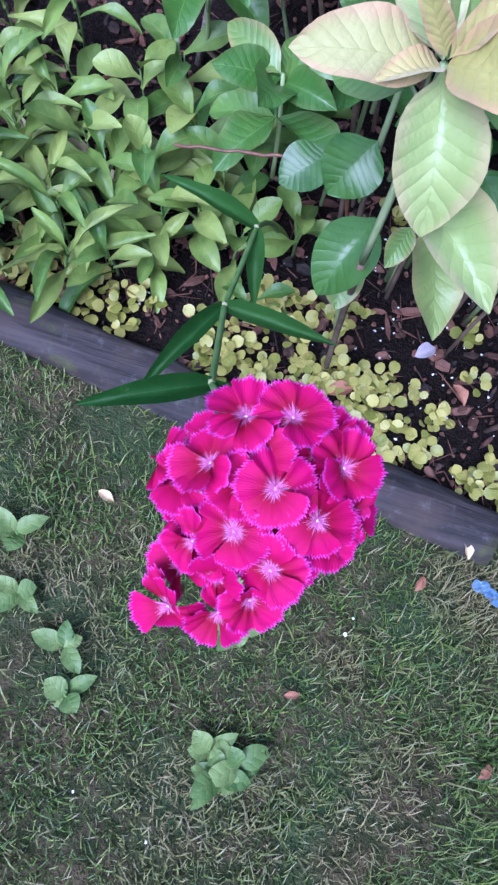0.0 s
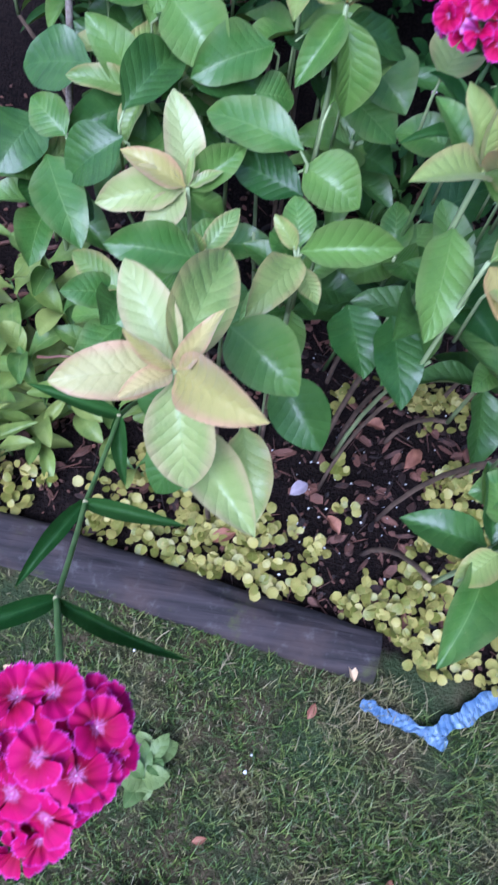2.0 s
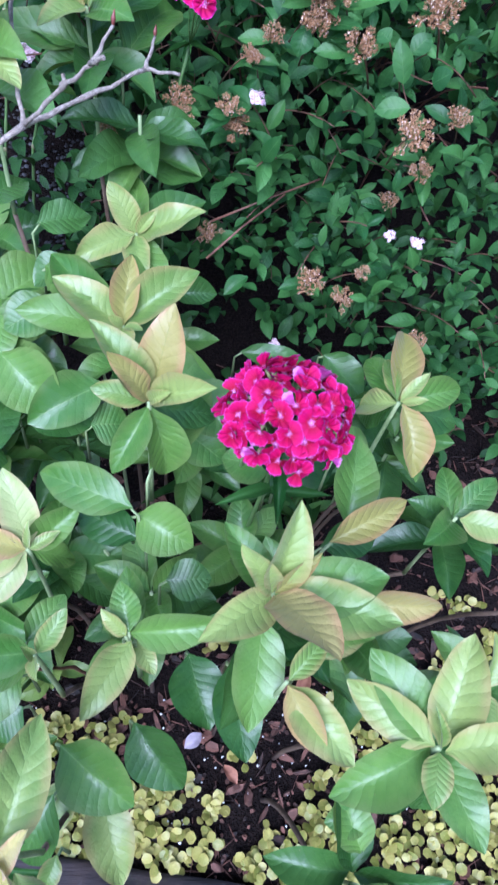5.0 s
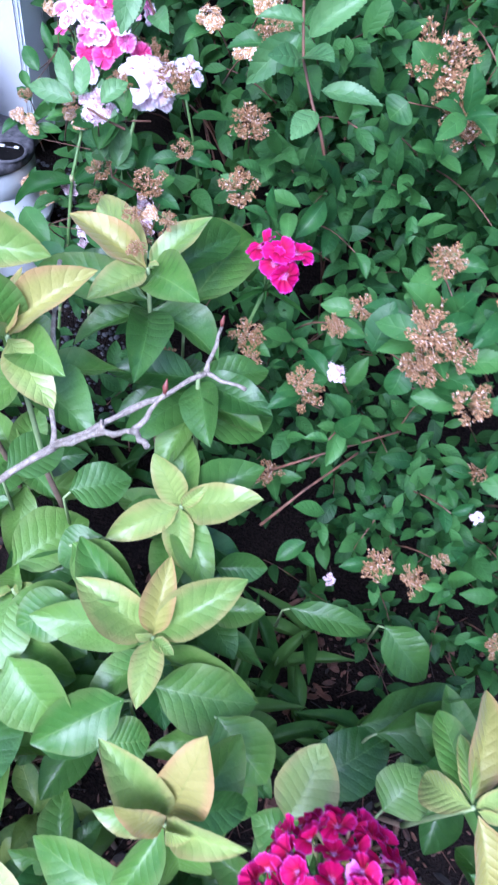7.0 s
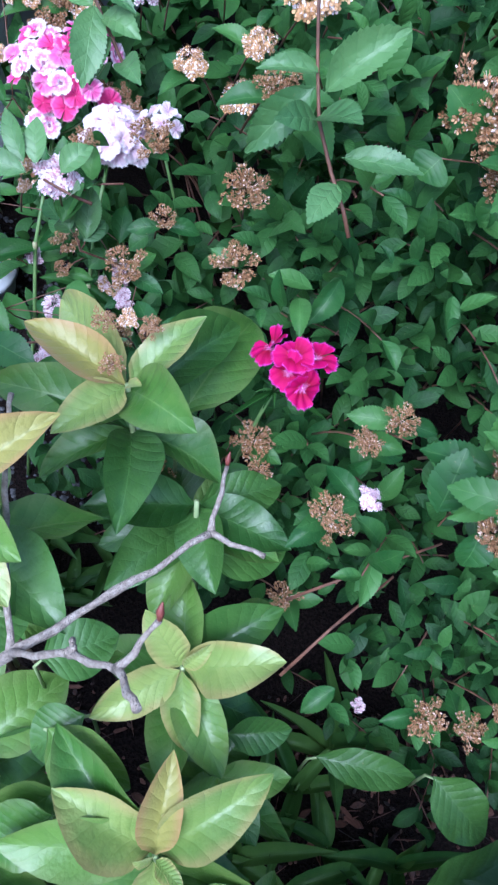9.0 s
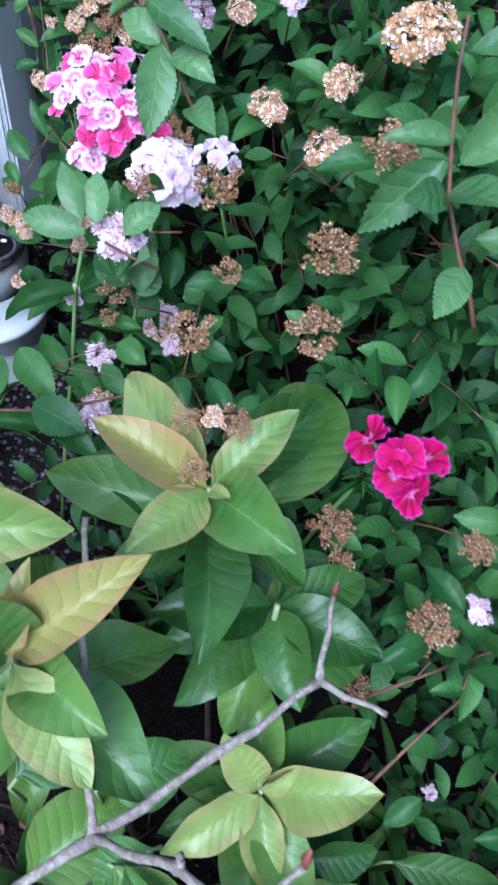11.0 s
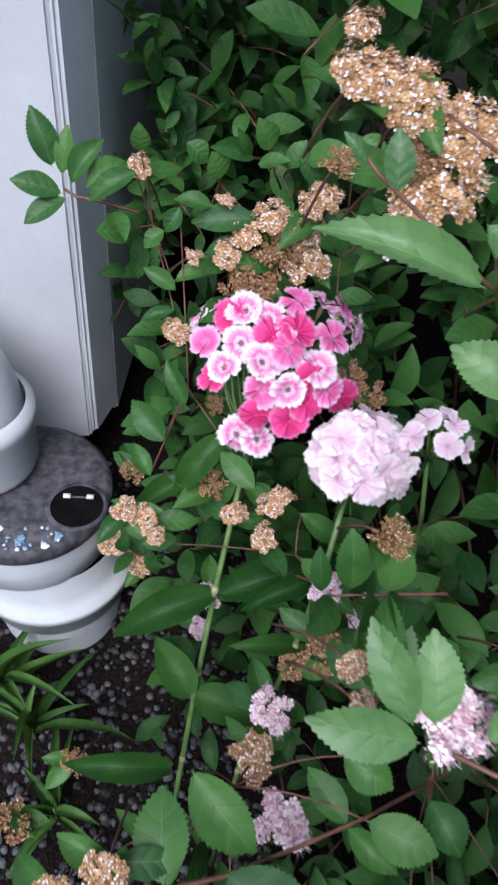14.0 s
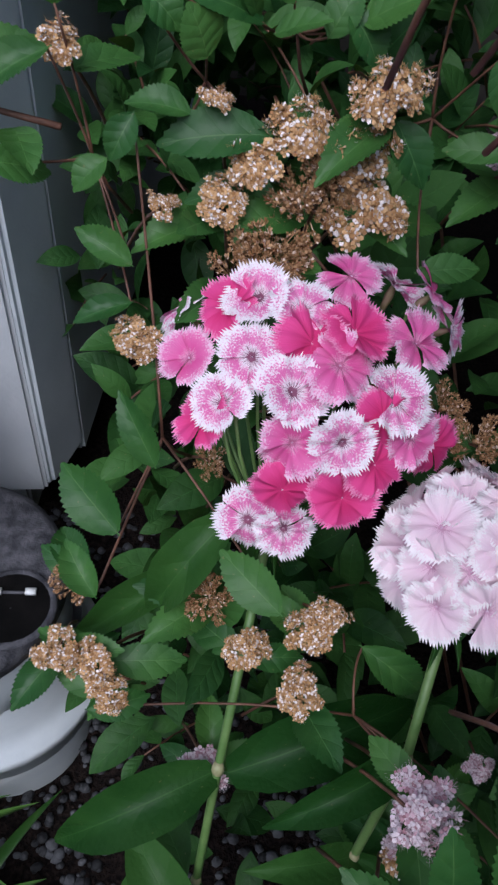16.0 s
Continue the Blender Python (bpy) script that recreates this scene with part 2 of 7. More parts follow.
M_GREEN = leaf_material("leaf_green", (0.044, 0.140, 0.024), (0.108, 0.230, 0.046), (0.18, 0.31, 0.10), 0.36, (0.17, 0.20, 0.07), 0.35, 9, gloss=0.4, relief=0.36, coat_rough=0.24, shine=0.3)
M_DARK = leaf_material("leaf_dark", (0.016, 0.072, 0.014), (0.055, 0.150, 0.032), (0.09, 0.20, 0.06), 0.34, None, 0, 9, gloss=0.42, relief=0.38, coat_rough=0.24, shine=0.3)
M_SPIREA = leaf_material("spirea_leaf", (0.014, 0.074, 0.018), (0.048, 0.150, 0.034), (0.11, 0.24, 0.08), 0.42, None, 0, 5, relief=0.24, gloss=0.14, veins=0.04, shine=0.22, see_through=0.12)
# Young front leaves: lighter by age, and with brighter sky light in the colour.
M_SPIREA_YOUNG_LIT = leaf_material("spirea_leaf_young_lit", (0.040, 0.125, 0.042), (0.095, 0.220, 0.080), (0.16, 0.30, 0.13), 0.42, None, 0, 5, relief=0.42, gloss=0.3, veins=0.08, shine=0.3)
# Darker copy of the spirea green: the bush's inner shade is in the colour.
M_SPIREA_SHADED = leaf_material("spirea_leaf_shaded", (0.007, 0.042, 0.010), (0.036, 0.122, 0.028), (0.05, 0.17, 0.045), 0.5, None, 0, 6, islands=True, gloss=0.04, see_through=0.10, relief=0.25, veins=0.06, shine=0.2)
M_PINKLEAF = leaf_material("dianthus_leaf", (0.008, 0.047, 0.009), (0.025, 0.088, 0.019), (0.05, 0.14, 0.038), 0.42, None, 0, 3, relief=0.3, gloss=0.05, shine=0.12, see_through=0.08)
M_WEED = leaf_material("bed_leaf", (0.045, 0.125, 0.022), (0.175, 0.275, 0.060), (0.25, 0.34, 0.12), 0.42, None, 0, 5, blush=(0.30, 0.34, 0.085), gloss=0.2, relief=0.3, veins=0.04)
M_STRAP = leaf_material("strap_leaf", (0.020, 0.085, 0.018), (0.070, 0.170, 0.038), (0.14, 0.26, 0.09), 0.45, None, 0, 3, gloss=0.12, relief=0.2, shine=0.25)
M_CLOVER = leaf_material("lawn_weed", (0.070, 0.150, 0.038), (0.165, 0.245, 0.080), (0.20, 0.28, 0.10), 0.5, None, 0, 4, gloss=0.15, relief=0.3, veins=0.04)
M_JENNY_ONE = leaf_material("creeping_leaf_single", (0.155, 0.185, 0.028), (0.385, 0.370, 0.105), (0.38, 0.39, 0.14), 0.45, (0.40, 0.26, 0.08), 0.3, 3, relief=0.2, gloss=0.25)
M_JENNY = leaf_material("creeping_leaf", (0.155, 0.185, 0.028), (0.385, 0.370, 0.105), (0.38, 0.39, 0.14), 0.45, (0.40, 0.26, 0.08), 0.3, 3, islands=True, relief=0.2, gloss=0.25)
M_STEM = plain_material("green_stem", (0.075, 0.155, 0.038), (0.15, 0.235, 0.075), 0.45, 60)
M_PALESTEM = plain_material("pale_stem", (0.24, 0.32, 0.13), (0.34, 0.40, 0.20), 0.5, 60)
M_NODE = plain_material("stem_joint", (0.26, 0.27, 0.13), (0.38, 0.32, 0.19), 0.55, 90)
M_TWIG = plain_material("red_twig", (0.075, 0.032, 0.02), (0.20, 0.09, 0.055), 0.55, 80)
M_BARKTWIG = plain_material("bleached_twig", (0.21, 0.165, 0.135), (0.46, 0.395, 0.335), 0.8, 260, 1.0, fine=900, distance=0.002)
M_WOODY = plain_material("woody_stem", (0.09, 0.06, 0.04), (0.18, 0.12, 0.08), 0.8, 60, 0.6)
M_BUD = plain_material("red_bud", (0.12, 0.03, 0.025), (0.22, 0.06, 0.045), 0.5, 80)
M_DRYFLOWER = blossom_material("dry_blossom", (0.20, 0.090, 0.035), (0.50, 0.305, 0.165), (0.78, 0.62, 0.52), 0.91)
M_MIXFLOWER = blossom_material("fading_blossom", (0.30, 0.150, 0.060), (0.68, 0.43, 0.22), (0.90, 0.82, 0.82), 0.80)
M_FRESHFLOWER = blossom_material("pink_blossom", (0.46, 0.24, 0.28), (0.74, 0.52, 0.60), (0.86, 0.74, 0.79), 0.4)
M_BARK = plain_material("bark_chip", (0.009, 0.006, 0.005), (0.145, 0.062, 0.040), 0.75, 110, 0.9, islands=True)
M_CRIMSON = petal_material("petal_crimson", (0.48, 0.0, 0.115), (0.58, 0.06, 0.42), 0.955, (0.66, 0.30, 0.66), 0.21, 0.85, (0.40, 0.0, 0.06), 0.18, deep=(0.28, 0.0, 0.03), speckle=0.05, ring_amount=0.55)
M_RASPBERRY = petal_material("petal_raspberry", (0.48, 0.0, 0.10), (0.54, 0.06, 0.36), 0.95, (0.60, 0.24, 0.58), 0.18, 0.75, None, deep=(0.30, 0.0, 0.025), speckle=0.08)
M_PINK = petal_material("petal_pink", (0.78, 0.19, 0.45), (0.86, 0.58, 0.74), 0.84, (0.84, 0.50, 0.68), 0.24, 0.6, (0.34, 0.02, 0.12), 0.15, (0.72, 0.10, 0.34), 0.5, 0.6, 0.16)
M_EDGED = petal_material("petal_white_edged", (0.78, 0.24, 0.50), (0.90, 0.82, 0.88), 0.70, (0.88, 0.76, 0.84), 0.36, 0.95, (0.20, 0.02, 0.09), 0.20, (0.72, 0.14, 0.40), 0.7, 0.9, 0.16)
M_ROSE = petal_material("petal_rose", (0.74, 0.07, 0.28), (0.82, 0.30, 0.52), 0.92, (0.66, 0.08, 0.24), 0.1, 0.4, None, deep=(0.62, 0.03, 0.17), speckle=0.2, soft_rim=0.12)
M_PALE = petal_material("petal_pale", (0.88, 0.71, 0.78), (0.91, 0.83, 0.86), 0.85, (0.82, 0.56, 0.70), 0.2, 0.5, (0.48, 0.18, 0.34), 0.14, (0.82, 0.58, 0.70), 0.3, 0.55)
M_LILAC = petal_material("petal_underside", (0.46, 0.06, 0.30), (0.60, 0.22, 0.50), 0.8, (0.60, 0.25, 0.50), 0.2, 0.5)
M_CALYX = plain_material("calyx", (0.20, 0.24, 0.08), (0.30, 0.16, 0.14), 0.6, 120)
M_ANTHER = plain_material("flower_eye", (0.72, 0.55, 0.74), (0.88, 0.80, 0.86), 0.6, 900)
M_WHITE = plain_material("white_masonry", (0.47, 0.48, 0.51), (0.58, 0.59, 0.61), 0.5, 9, 0.3, fine=120, distance=0.002)
M_TRIM = plain_material("grey_trim", (0.46, 0.49, 0.52), (0.58, 0.61, 0.64), 0.45, 14, 0.2)
M_PIPE = plain_material("white_plastic", (0.48, 0.51, 0.54), (0.62, 0.64, 0.66), 0.3, 18, 0.15)
M_CAP = plain_material("dark_rubber", (0.022, 0.022, 0.028), (0.12, 0.115, 0.13), 0.65, 90, 0.8, shine=0.3)
M_BLACK = plain_material("hole_shade", (0.003, 0.003, 0.003), (0.008, 0.007, 0.007), 0.9, 50, shine=0.05)
M_BLUEBIT = plain_material("blue_flake", (0.07, 0.17, 0.32), (0.30, 0.42, 0.52), 0.5, 200)
M_WHITEBIT = plain_material("white_flake", (0.60, 0.60, 0.60), (0.80, 0.80, 0.78), 0.5, 200)
M_BLUE = plain_material("blue_plastic", (0.06, 0.13, 0.25), (0.20, 0.29, 0.41), 0.35, 45, 0.5)
M_STONE = plain_material("grey_stone", (0.012, 0.012, 0.014), (0.095, 0.095, 0.105), 0.8, 140, 0.8, islands=True)
# For the added light-blocking screens round the garden.
M_SCREEN = plain_material("brown_screen", (0.025, 0.022, 0.018), (0.06, 0.05, 0.04), 0.85, 12, 0.5)
M_CONCRETE = plain_material("concrete", (0.22, 0.21, 0.21), (0.42, 0.41, 0.40), 0.85, 40, 0.6)


def ground_material():
    m, nt, p, out = nodes_of("lawn_and_soil")
    g = nt.nodes.new("ShaderNodeNewGeometry")
    sep = nt.nodes.new("ShaderNodeSeparateXYZ")
    nt.links.new(g.outputs["Position"], sep.inputs[0])
    big, mid, fine = noisy(nt, 9.0, 4.0), noisy(nt, 45.0, 5.0), noisy(nt, 260.0, 4.0)
    lawn = mixed(nt, step(nt, mid, 0.35, 0.7), (0.026, 0.032, 0.012), (0.095, 0.072, 0.042))
    lawn = mixed(nt, step(nt, big, 0.4, 0.7), lawn, (0.040, 0.062, 0.026))
    soil = mixed(nt, step(nt, fine, 0.35, 0.7), (0.004, 0.003, 0.003), (0.020, 0.013, 0.011))
    line = calc(nt, "ADD", sep.outputs[1], calc(nt, "MULTIPLY", sep.outputs[0], 0.14))
    edge = calc(nt, "ADD", line, calc(nt, "MULTIPLY", calc(nt, "SUBTRACT", mid, 0.5), 0.03))
    bed = step(nt, edge, 0.325, 0.35)
    nt.links.new(mixed(nt, bed, lawn, soil), p.inputs["Base Color"])
    p.inputs["Roughness"].default_value = 0.9
    p.inputs["Specular IOR Level"].default_value = 0.1
    bumped(nt, p, calc(nt, "ADD", mid, fine), 0.9, 0.006)
    return m


M_GROUND = ground_material()


def timber_material():
    m, nt, p, out = nodes_of("weathered_timber")
    tex = nt.nodes.new("ShaderNodeTexCoord")
    mp = nt.nodes.new("ShaderNodeMapping")
    mp.inputs["Scale"].default_value = (6.0, 90.0, 60.0)
    nt.links.new(tex.outputs["Object"], mp.inputs[0])
    grain = noisy(nt, 1.0, 6.0, mp.outputs[0])
    blotch = noisy(nt, 16.0, 4.0)
    col = mixed(nt, step(nt, grain, 0.3, 0.75), (0.012, 0.010, 0.011), (0.052, 0.041, 0.043))
    col = mixed(nt, calc(nt, "MULTIPLY", step(nt, blotch, 0.45, 0.7), 0.7), col, (0.060, 0.040, 0.034))
    col = mixed(nt, calc(nt, "MULTIPLY", step(nt, noisy(nt, 55.0, 7.0, rough=0.7), 0.54, 0.72), 0.45), col, (0.13, 0.12, 0.12))
    col = mixed(nt, calc(nt, "MULTIPLY", step(nt, noisy(nt, 12.0, 6.0, rough=0.7), 0.55, 0.66), 0.75), col, (0.055, 0.060, 0.016))
    nt.links.new(col, p.inputs["Base Color"])
    p.inputs["Roughness"].default_value = 0.85
    bumped(nt, p, grain, 0.9, 0.004)
    return m


M_TIMBER = timber_material()


def grass_material():
    m, nt, p, out = nodes_of("grass_blade")
    r = chance(nt, True)
    ramp = nt.nodes.new("ShaderNodeValToRGB")
    nt.links.new(r, ramp.inputs[0])
    e = ramp.color_ramp.elements
    e[0].position, e[0].color = 0.0, (0.030, 0.064, 0.011, 1)
    e[1].position, e[1].color = 1.0, (0.24, 0.20, 0.12, 1)
    for pos, c in ((0.5, (0.084, 0.140, 0.022, 1)), (0.8, (0.150, 0.185, 0.040, 1)), (0.93, (0.20, 0.18, 0.085, 1))):
        k = e.new(pos)
        k.color = c
    patch = step(nt, noisy(nt, 7.0, 3.0), 0.46, 0.66)
    col = mixed(nt, calc(nt, "MULTIPLY", patch, 0.5), ramp.outputs[0], (0.26, 0.185, 0.105))
    nt.links.new(col, p.inputs["Base Color"])
    p.inputs["Roughness"].default_value = 0.5
    return m


M_GRASS = grass_material()


# ---- leaf, petal and blossom meshes ----
def leaf_grid(name, material, profile, fold=0.12, arch=0.06, rows=9, cols=3, teeth=0, wave=0.0, droop=0.0, twist=0.0):
    """A unit leaf along +y, 1 wide, its face towards +z; droop bends the tip back, twist turns it about the midrib."""
    verts, uv, faces = [], [], []
    w = 2 * cols + 1
    for i in range(rows + 1):
        v = i / rows
        half = 0.5 * profile(v)
        for j in range(w):
            u = j / (2 * cols) * 2 - 1
            jag = 1.0
            if teeth and abs(u) == 1 and 0 < i < rows:
                jag = 1.0 + (0.05 if i % 2 else -0.05)
            x = u * half * jag + (0.05 * droop * math.sin(v * 3.1) * (1 if twist >= 0 else -1))
            z = fold * abs(u) ** 1.35 * profile(v) * 0.5 + arch * 4 * v * (1 - v) - droop * max(0.0, v - 0.35) ** 2 + wave * math.sin(v * 13 + (2.4 if u > 0 else 0)) * abs(u) ** 2 + twist * u * half * v
            y = v + (0.012 * (1 if i % 2 else -1) if teeth and abs(u) == 1 and 0 < i < rows else 0)
            verts.append((x, y, z))
            uv.append((0.5 + 0.5 * u, v))
    for i in range(rows):
        for j in range(w - 1):
            a = i * w + j
            faces.append((a, a + 1, a + w + 1, a + w))
    return mesh_of(name, verts, faces, material, True, uv), verts, faces, uv


def broad(v):
    s = max(0.0, v - 0.05) / 0.95
    return max(0.03, min(1.0, 2.66 * s ** 0.60 * (1 - s) ** 0.80))


def oval(v):
    s = max(0.0, v - 0.04) / 0.96
    return max(0.03, min(1.0, 1.9 * s ** 0.62 * (1 - s ** 1.7) ** 0.95))


def lance(v):
    return max(0.05, (math.sin(math.pi * (0.12 + 0.88 * v ** 0.75))) ** 0.8)


def strap(v):
    return max(0.04, min(1.0, 0.55 + 2.0 * v) * (1 - v ** 3.0))


def spoon(v):
    return max(0.10, 0.16 + 0.84 * math.sin(math.pi * min(1.0, max(0.0, (v - 0.15) / 0.85)) ** 1.25) ** 0.8)


def disc(v):
    return max(0.05, math.sqrt(max(0, 1 - (2 * v - 1) ** 2)))


SHAPES = ((0.14, 0.05, 0.022, 0.10, 0.15), (0.34, 0.08, 0.016, 0.24, -0.2), (0.24, 0.02, 0.035, 0.30, 0.25), (0.36, 0.06, 0.018, 0.16, -0.3))
LEAVES = {}
for key, material in (("y", M_YOUNG), ("p", M_BLUSH), ("g", M_GREEN), ("d", M_DARK), ("s", M_DOWNY_SHEEN), ("t", M_DOWNY_SHEEN_BLUSH)):
    LEAVES[key] = [leaf_grid("shrub_leaf", material, broad, f, a, 14, 6, 0, w, d, t)[0] for f, a, w, d, t in SHAPES]
SPIREA_YOUNG_LIT = [leaf_grid("young_lit_spirea_leaf", M_SPIREA_YOUNG_LIT, oval, f, a, 34, 2, 1, 0.0, d, t)[0] for f, a, w, d, t in SHAPES[:3]]
SPIREA = [leaf_grid("spirea_leaf", M_SPIREA, oval, f, a, 34, 2, 1, 0.0, d, t)[0] for f, a, w, d, t in SHAPES[:3]]
BLADE = [leaf_grid("stem_leaf", M_PINKLEAF, lance, 0.25, a, 9, 2, 0, 0.02)[0] for a in (0.05, 0.12, 0.2)]
WEED = [leaf_grid("bed_leaf", M_WEED, spoon, 0.2, a, 10, 2, 0, 0.02)[0] for a in (0.06, 0.16, 0.22)]
CLOVER = leaf_grid("weed_leaf", M_CLOVER, broad, 0.15, 0.12, 8, 2, 0, 0.03)[0]
STRAP = [leaf_grid("strap_leaf", M_STRAP, strap, 0.3, a, 8, 1)[0] for a in (0.1, 0.22)]
BROAD = [leaf_grid("under_leaf", M_STRAP, lance, 0.25, a, 8, 2, 0, 0.02)[0] for a in (0.12, 0.2)]


def petal_mesh(name, material, curl=0.1, ripple=0.03, teeth=0.06):
    """A unit petal along +y with an unevenly toothed outer edge."""
    verts, uv, faces = [], [], []
    rows, cols = 6, 26
    for i in range(rows + 1):
        v = i / rows
        half = 0.05 + 0.575 * v ** 1.1 - 0.5 * max(0, v - 0.66) ** 1.2
        for j in range(cols + 1):
            u = j / cols * 2 - 1
            r = v * (1 - 0.26 * abs(u) ** 2.2 * v)
            if i == rows:
                r += teeth * (1.0 if j % 2 else -0.9) * (0.75 + 0.4 * math.sin(j * 2.3) + 0.25 * math.sin(j * 5.1))
            z = curl * 4 * v * (1 - v) * 0.5 - curl * 0.7 * v * v + ripple * math.sin(u * 7 + v * 3) * v + 0.10 * u * u * v
            verts.append((u * half, r, z))
            uv.append((0.5 + 0.5 * u, v))
    for i in range(rows):
        for j in range(cols):
            a = i * (cols + 1) + j
            faces.append((a, a + 1, a + cols + 2, a + cols + 1))
    return mesh_of(name, verts, faces, material, True, uv)


PETALS = {}
for key, material in (("c", M_CRIMSON), ("m", M_RASPBERRY), ("p", M_PINK), ("w", M_EDGED), ("r", M_ROSE), ("l", M_PALE), ("v", M_LILAC)):
    PETALS[key] = [petal_mesh("petal", material, c, r, 0.105 if key in "wprl" else 0.07) for c, r in ((0.10, 0.02), (0.17, 0.04), (0.02, 0.05))]


def calyx_mesh():
    v, f = tube([(0, 0, -0.75), (0, 0, -0.3), (0, 0, -0.02)], (0.10, 0.13, 0.07), 6)
    return mesh_of("calyx", v, f, M_CALYX)


def eye_mesh():
    verts, faces = [(0, 0, 0.10)], []
    for k in range(12):
        a = k * 0.5236
        d = 0.16 if k % 2 else 0.045
        verts.append((math.cos(a) * d, math.sin(a) * d, 0.15 if k % 2 else 0.05))
    faces = [(0, 1 + k, 1 + (k + 1) % 12) for k in range(12)]
    return mesh_of("flower_eye", verts, faces, M_ANTHER, False)


CALYX, EYE = calyx_mesh(), eye_mesh()


def floret(plant, at, normal, radius, key, turn, cup=0.12):
    """One five-petalled flower as a part, with its petals under it."""
    n = Vector(normal).normalized()
    x = n.orthogonal().normalized()
    y = n.cross(x)
    m = Matrix((x, y, n)).transposed().to_4x4() @ Matrix.Scale(radius, 4)
    m.translation = at
    body = attach("floret", CALYX, plant, m)
    eye = new("flower_eye", EYE)
    eye.parent = body
    loose = 1.35 if key == "c" else (1.9 if key == "m" else 1.0)
    eye.scale = (0.34, 0.34, 0.5) if key in "cm" else (0.26, 0.26, 0.4)
    for k in range(5):
        p = new("petal", PETALS["v" if key in "mc" and random.random() < (0.04 if key == "m" else 0.0) else key][random.randrange(3)])
        p.parent = body
        s = random.uniform(0.9, 1.08)
        p.matrix_basis = Matrix.Rotation(turn + k * 1.2566 + random.uniform(-0.07, 0.07), 4, "Z") @ pose(0, 0, 0.015 * (k % 3), math.degrees(cup) + random.uniform(-20, 18) * loose, random.uniform(-18, 18) * loose, 0) @ Matrix.Diagonal((s * 1.08, s, s, 1))
    return body


def blossom_mesh(name, material, count, seed, star=True, big=1.0):
    """A flat-topped spray of tiny flowers on fine stalks, one unit across, standing on the origin."""
    r = np.random.default_rng(seed)
    verts, faces = [], []

    def add(v, f):
        b = len(verts)
        verts.extend(v)
        faces.extend([tuple(i + b for i in q) for q in f])

    heads = []
    lumps = 11 if count < 150 else 14
    for q in range(lumps):
        qa, qd = q * 2.39996 + r.uniform(-0.3, 0.3), (0.0 if q == 0 else r.uniform(0.18, 0.52))
        cx, cy, cz = math.cos(qa) * qd, math.sin(qa) * qd, 0.24 - 0.6 * qd * qd + r.uniform(-0.16, 0.14)
        for k in range(count // lumps):
            t = (k + 0.5) / (count // lumps)
            z = 1 - 1.35 * t
            a, s = k * 2.39996, math.sqrt(max(0, 1 - z * z))
            heads.append((cx + s * math.cos(a) * r.uniform(0.08, 0.15), cy + s * math.sin(a) * r.uniform(0.08, 0.15), cz + z * 0.11 + r.uniform(-0.03, 0.03)))
    for hx, hy, hz in heads:
        c = Vector((hx, hy, hz))
        foot = Vector((hx * 0.45, hy * 0.45, -0.08))
        side = Vector((0.004, 0, 0))
        add([foot - side, foot + side, c + side, c - side], [(0, 1, 2, 3)])
        nrm = (Vector((hx * 1.6, hy * 1.6, 0.7)) + Vector((r.uniform(-.5, .5), r.uniform(-.5, .5), r.uniform(-.2, .4)))).normalized()
        x = nrm.orthogonal().normalized()
        y = nrm.cross(x)
        size = r.uniform(0.055, 0.085) * big * (1.0 if count < 150 else 1.08)
        t0 = r.uniform(0, 6)
        ring = []
        for k in range(5):
            a = t0 + k * 1.2566
            out_d = x * math.cos(a) + y * math.sin(a)
            lat = (x * -math.sin(a) + y * math.cos(a)) * size * (0.40 if star else 0.24)
            lift = nrm * size * (0.25 if star else 0.75)
            reach = 1.0 if star else 0.62
            p0, p1, p2 = c + out_d * size * 0.15, c + out_d * size * 0.65 * reach + lat + lift * 0.6, c + out_d * size * 0.65 * reach - lat + lift * 0.6
            p3, p4 = c + out_d * size * reach + lift + lat * 0.55, c + out_d * size * reach + lift - lat * 0.55
            ring += [p0, p1, p3, p4, p2]
        add(ring, [tuple(range(5 * k, 5 * k + 5)) for k in range(5)])
        add([c + x * size * 0.28, c + y * size * 0.28, c - x * size * 0.28, c - y * size * 0.28, c + nrm * size * 0.45], [(0, 1, 4), (1, 2, 4), (2, 3, 4), (3, 0, 4)])
        for k in range(5):
            a = r.uniform(0, 6.3)
            e = c + (x * math.cos(a) + y * math.sin(a)) * size * 0.7 + nrm * size * r.uniform(0.8, 1.3) * (1.5 if big > 1.2 else 1.0)
            w = x * 0.0022
            add([c - w, c + w, e + w, e - w], [(0, 1, 2, 3)])
    return mesh_of(name, verts, faces, material, False)


BLOSSOM = {
    "b": [blossom_mesh("dry_flower_cluster", M_DRYFLOWER, 154, 10 + k, False) for k in range(3)],
    "k": [blossom_mesh("fading_flower_cluster", M_MIXFLOWER, 154, 20 + k, True) for k in range(3)],
    "f": [blossom_mesh("fresh_flower_cluster", M_FRESHFLOWER, 99, 30 + k, True, 1.5) for k in range(3)],
}

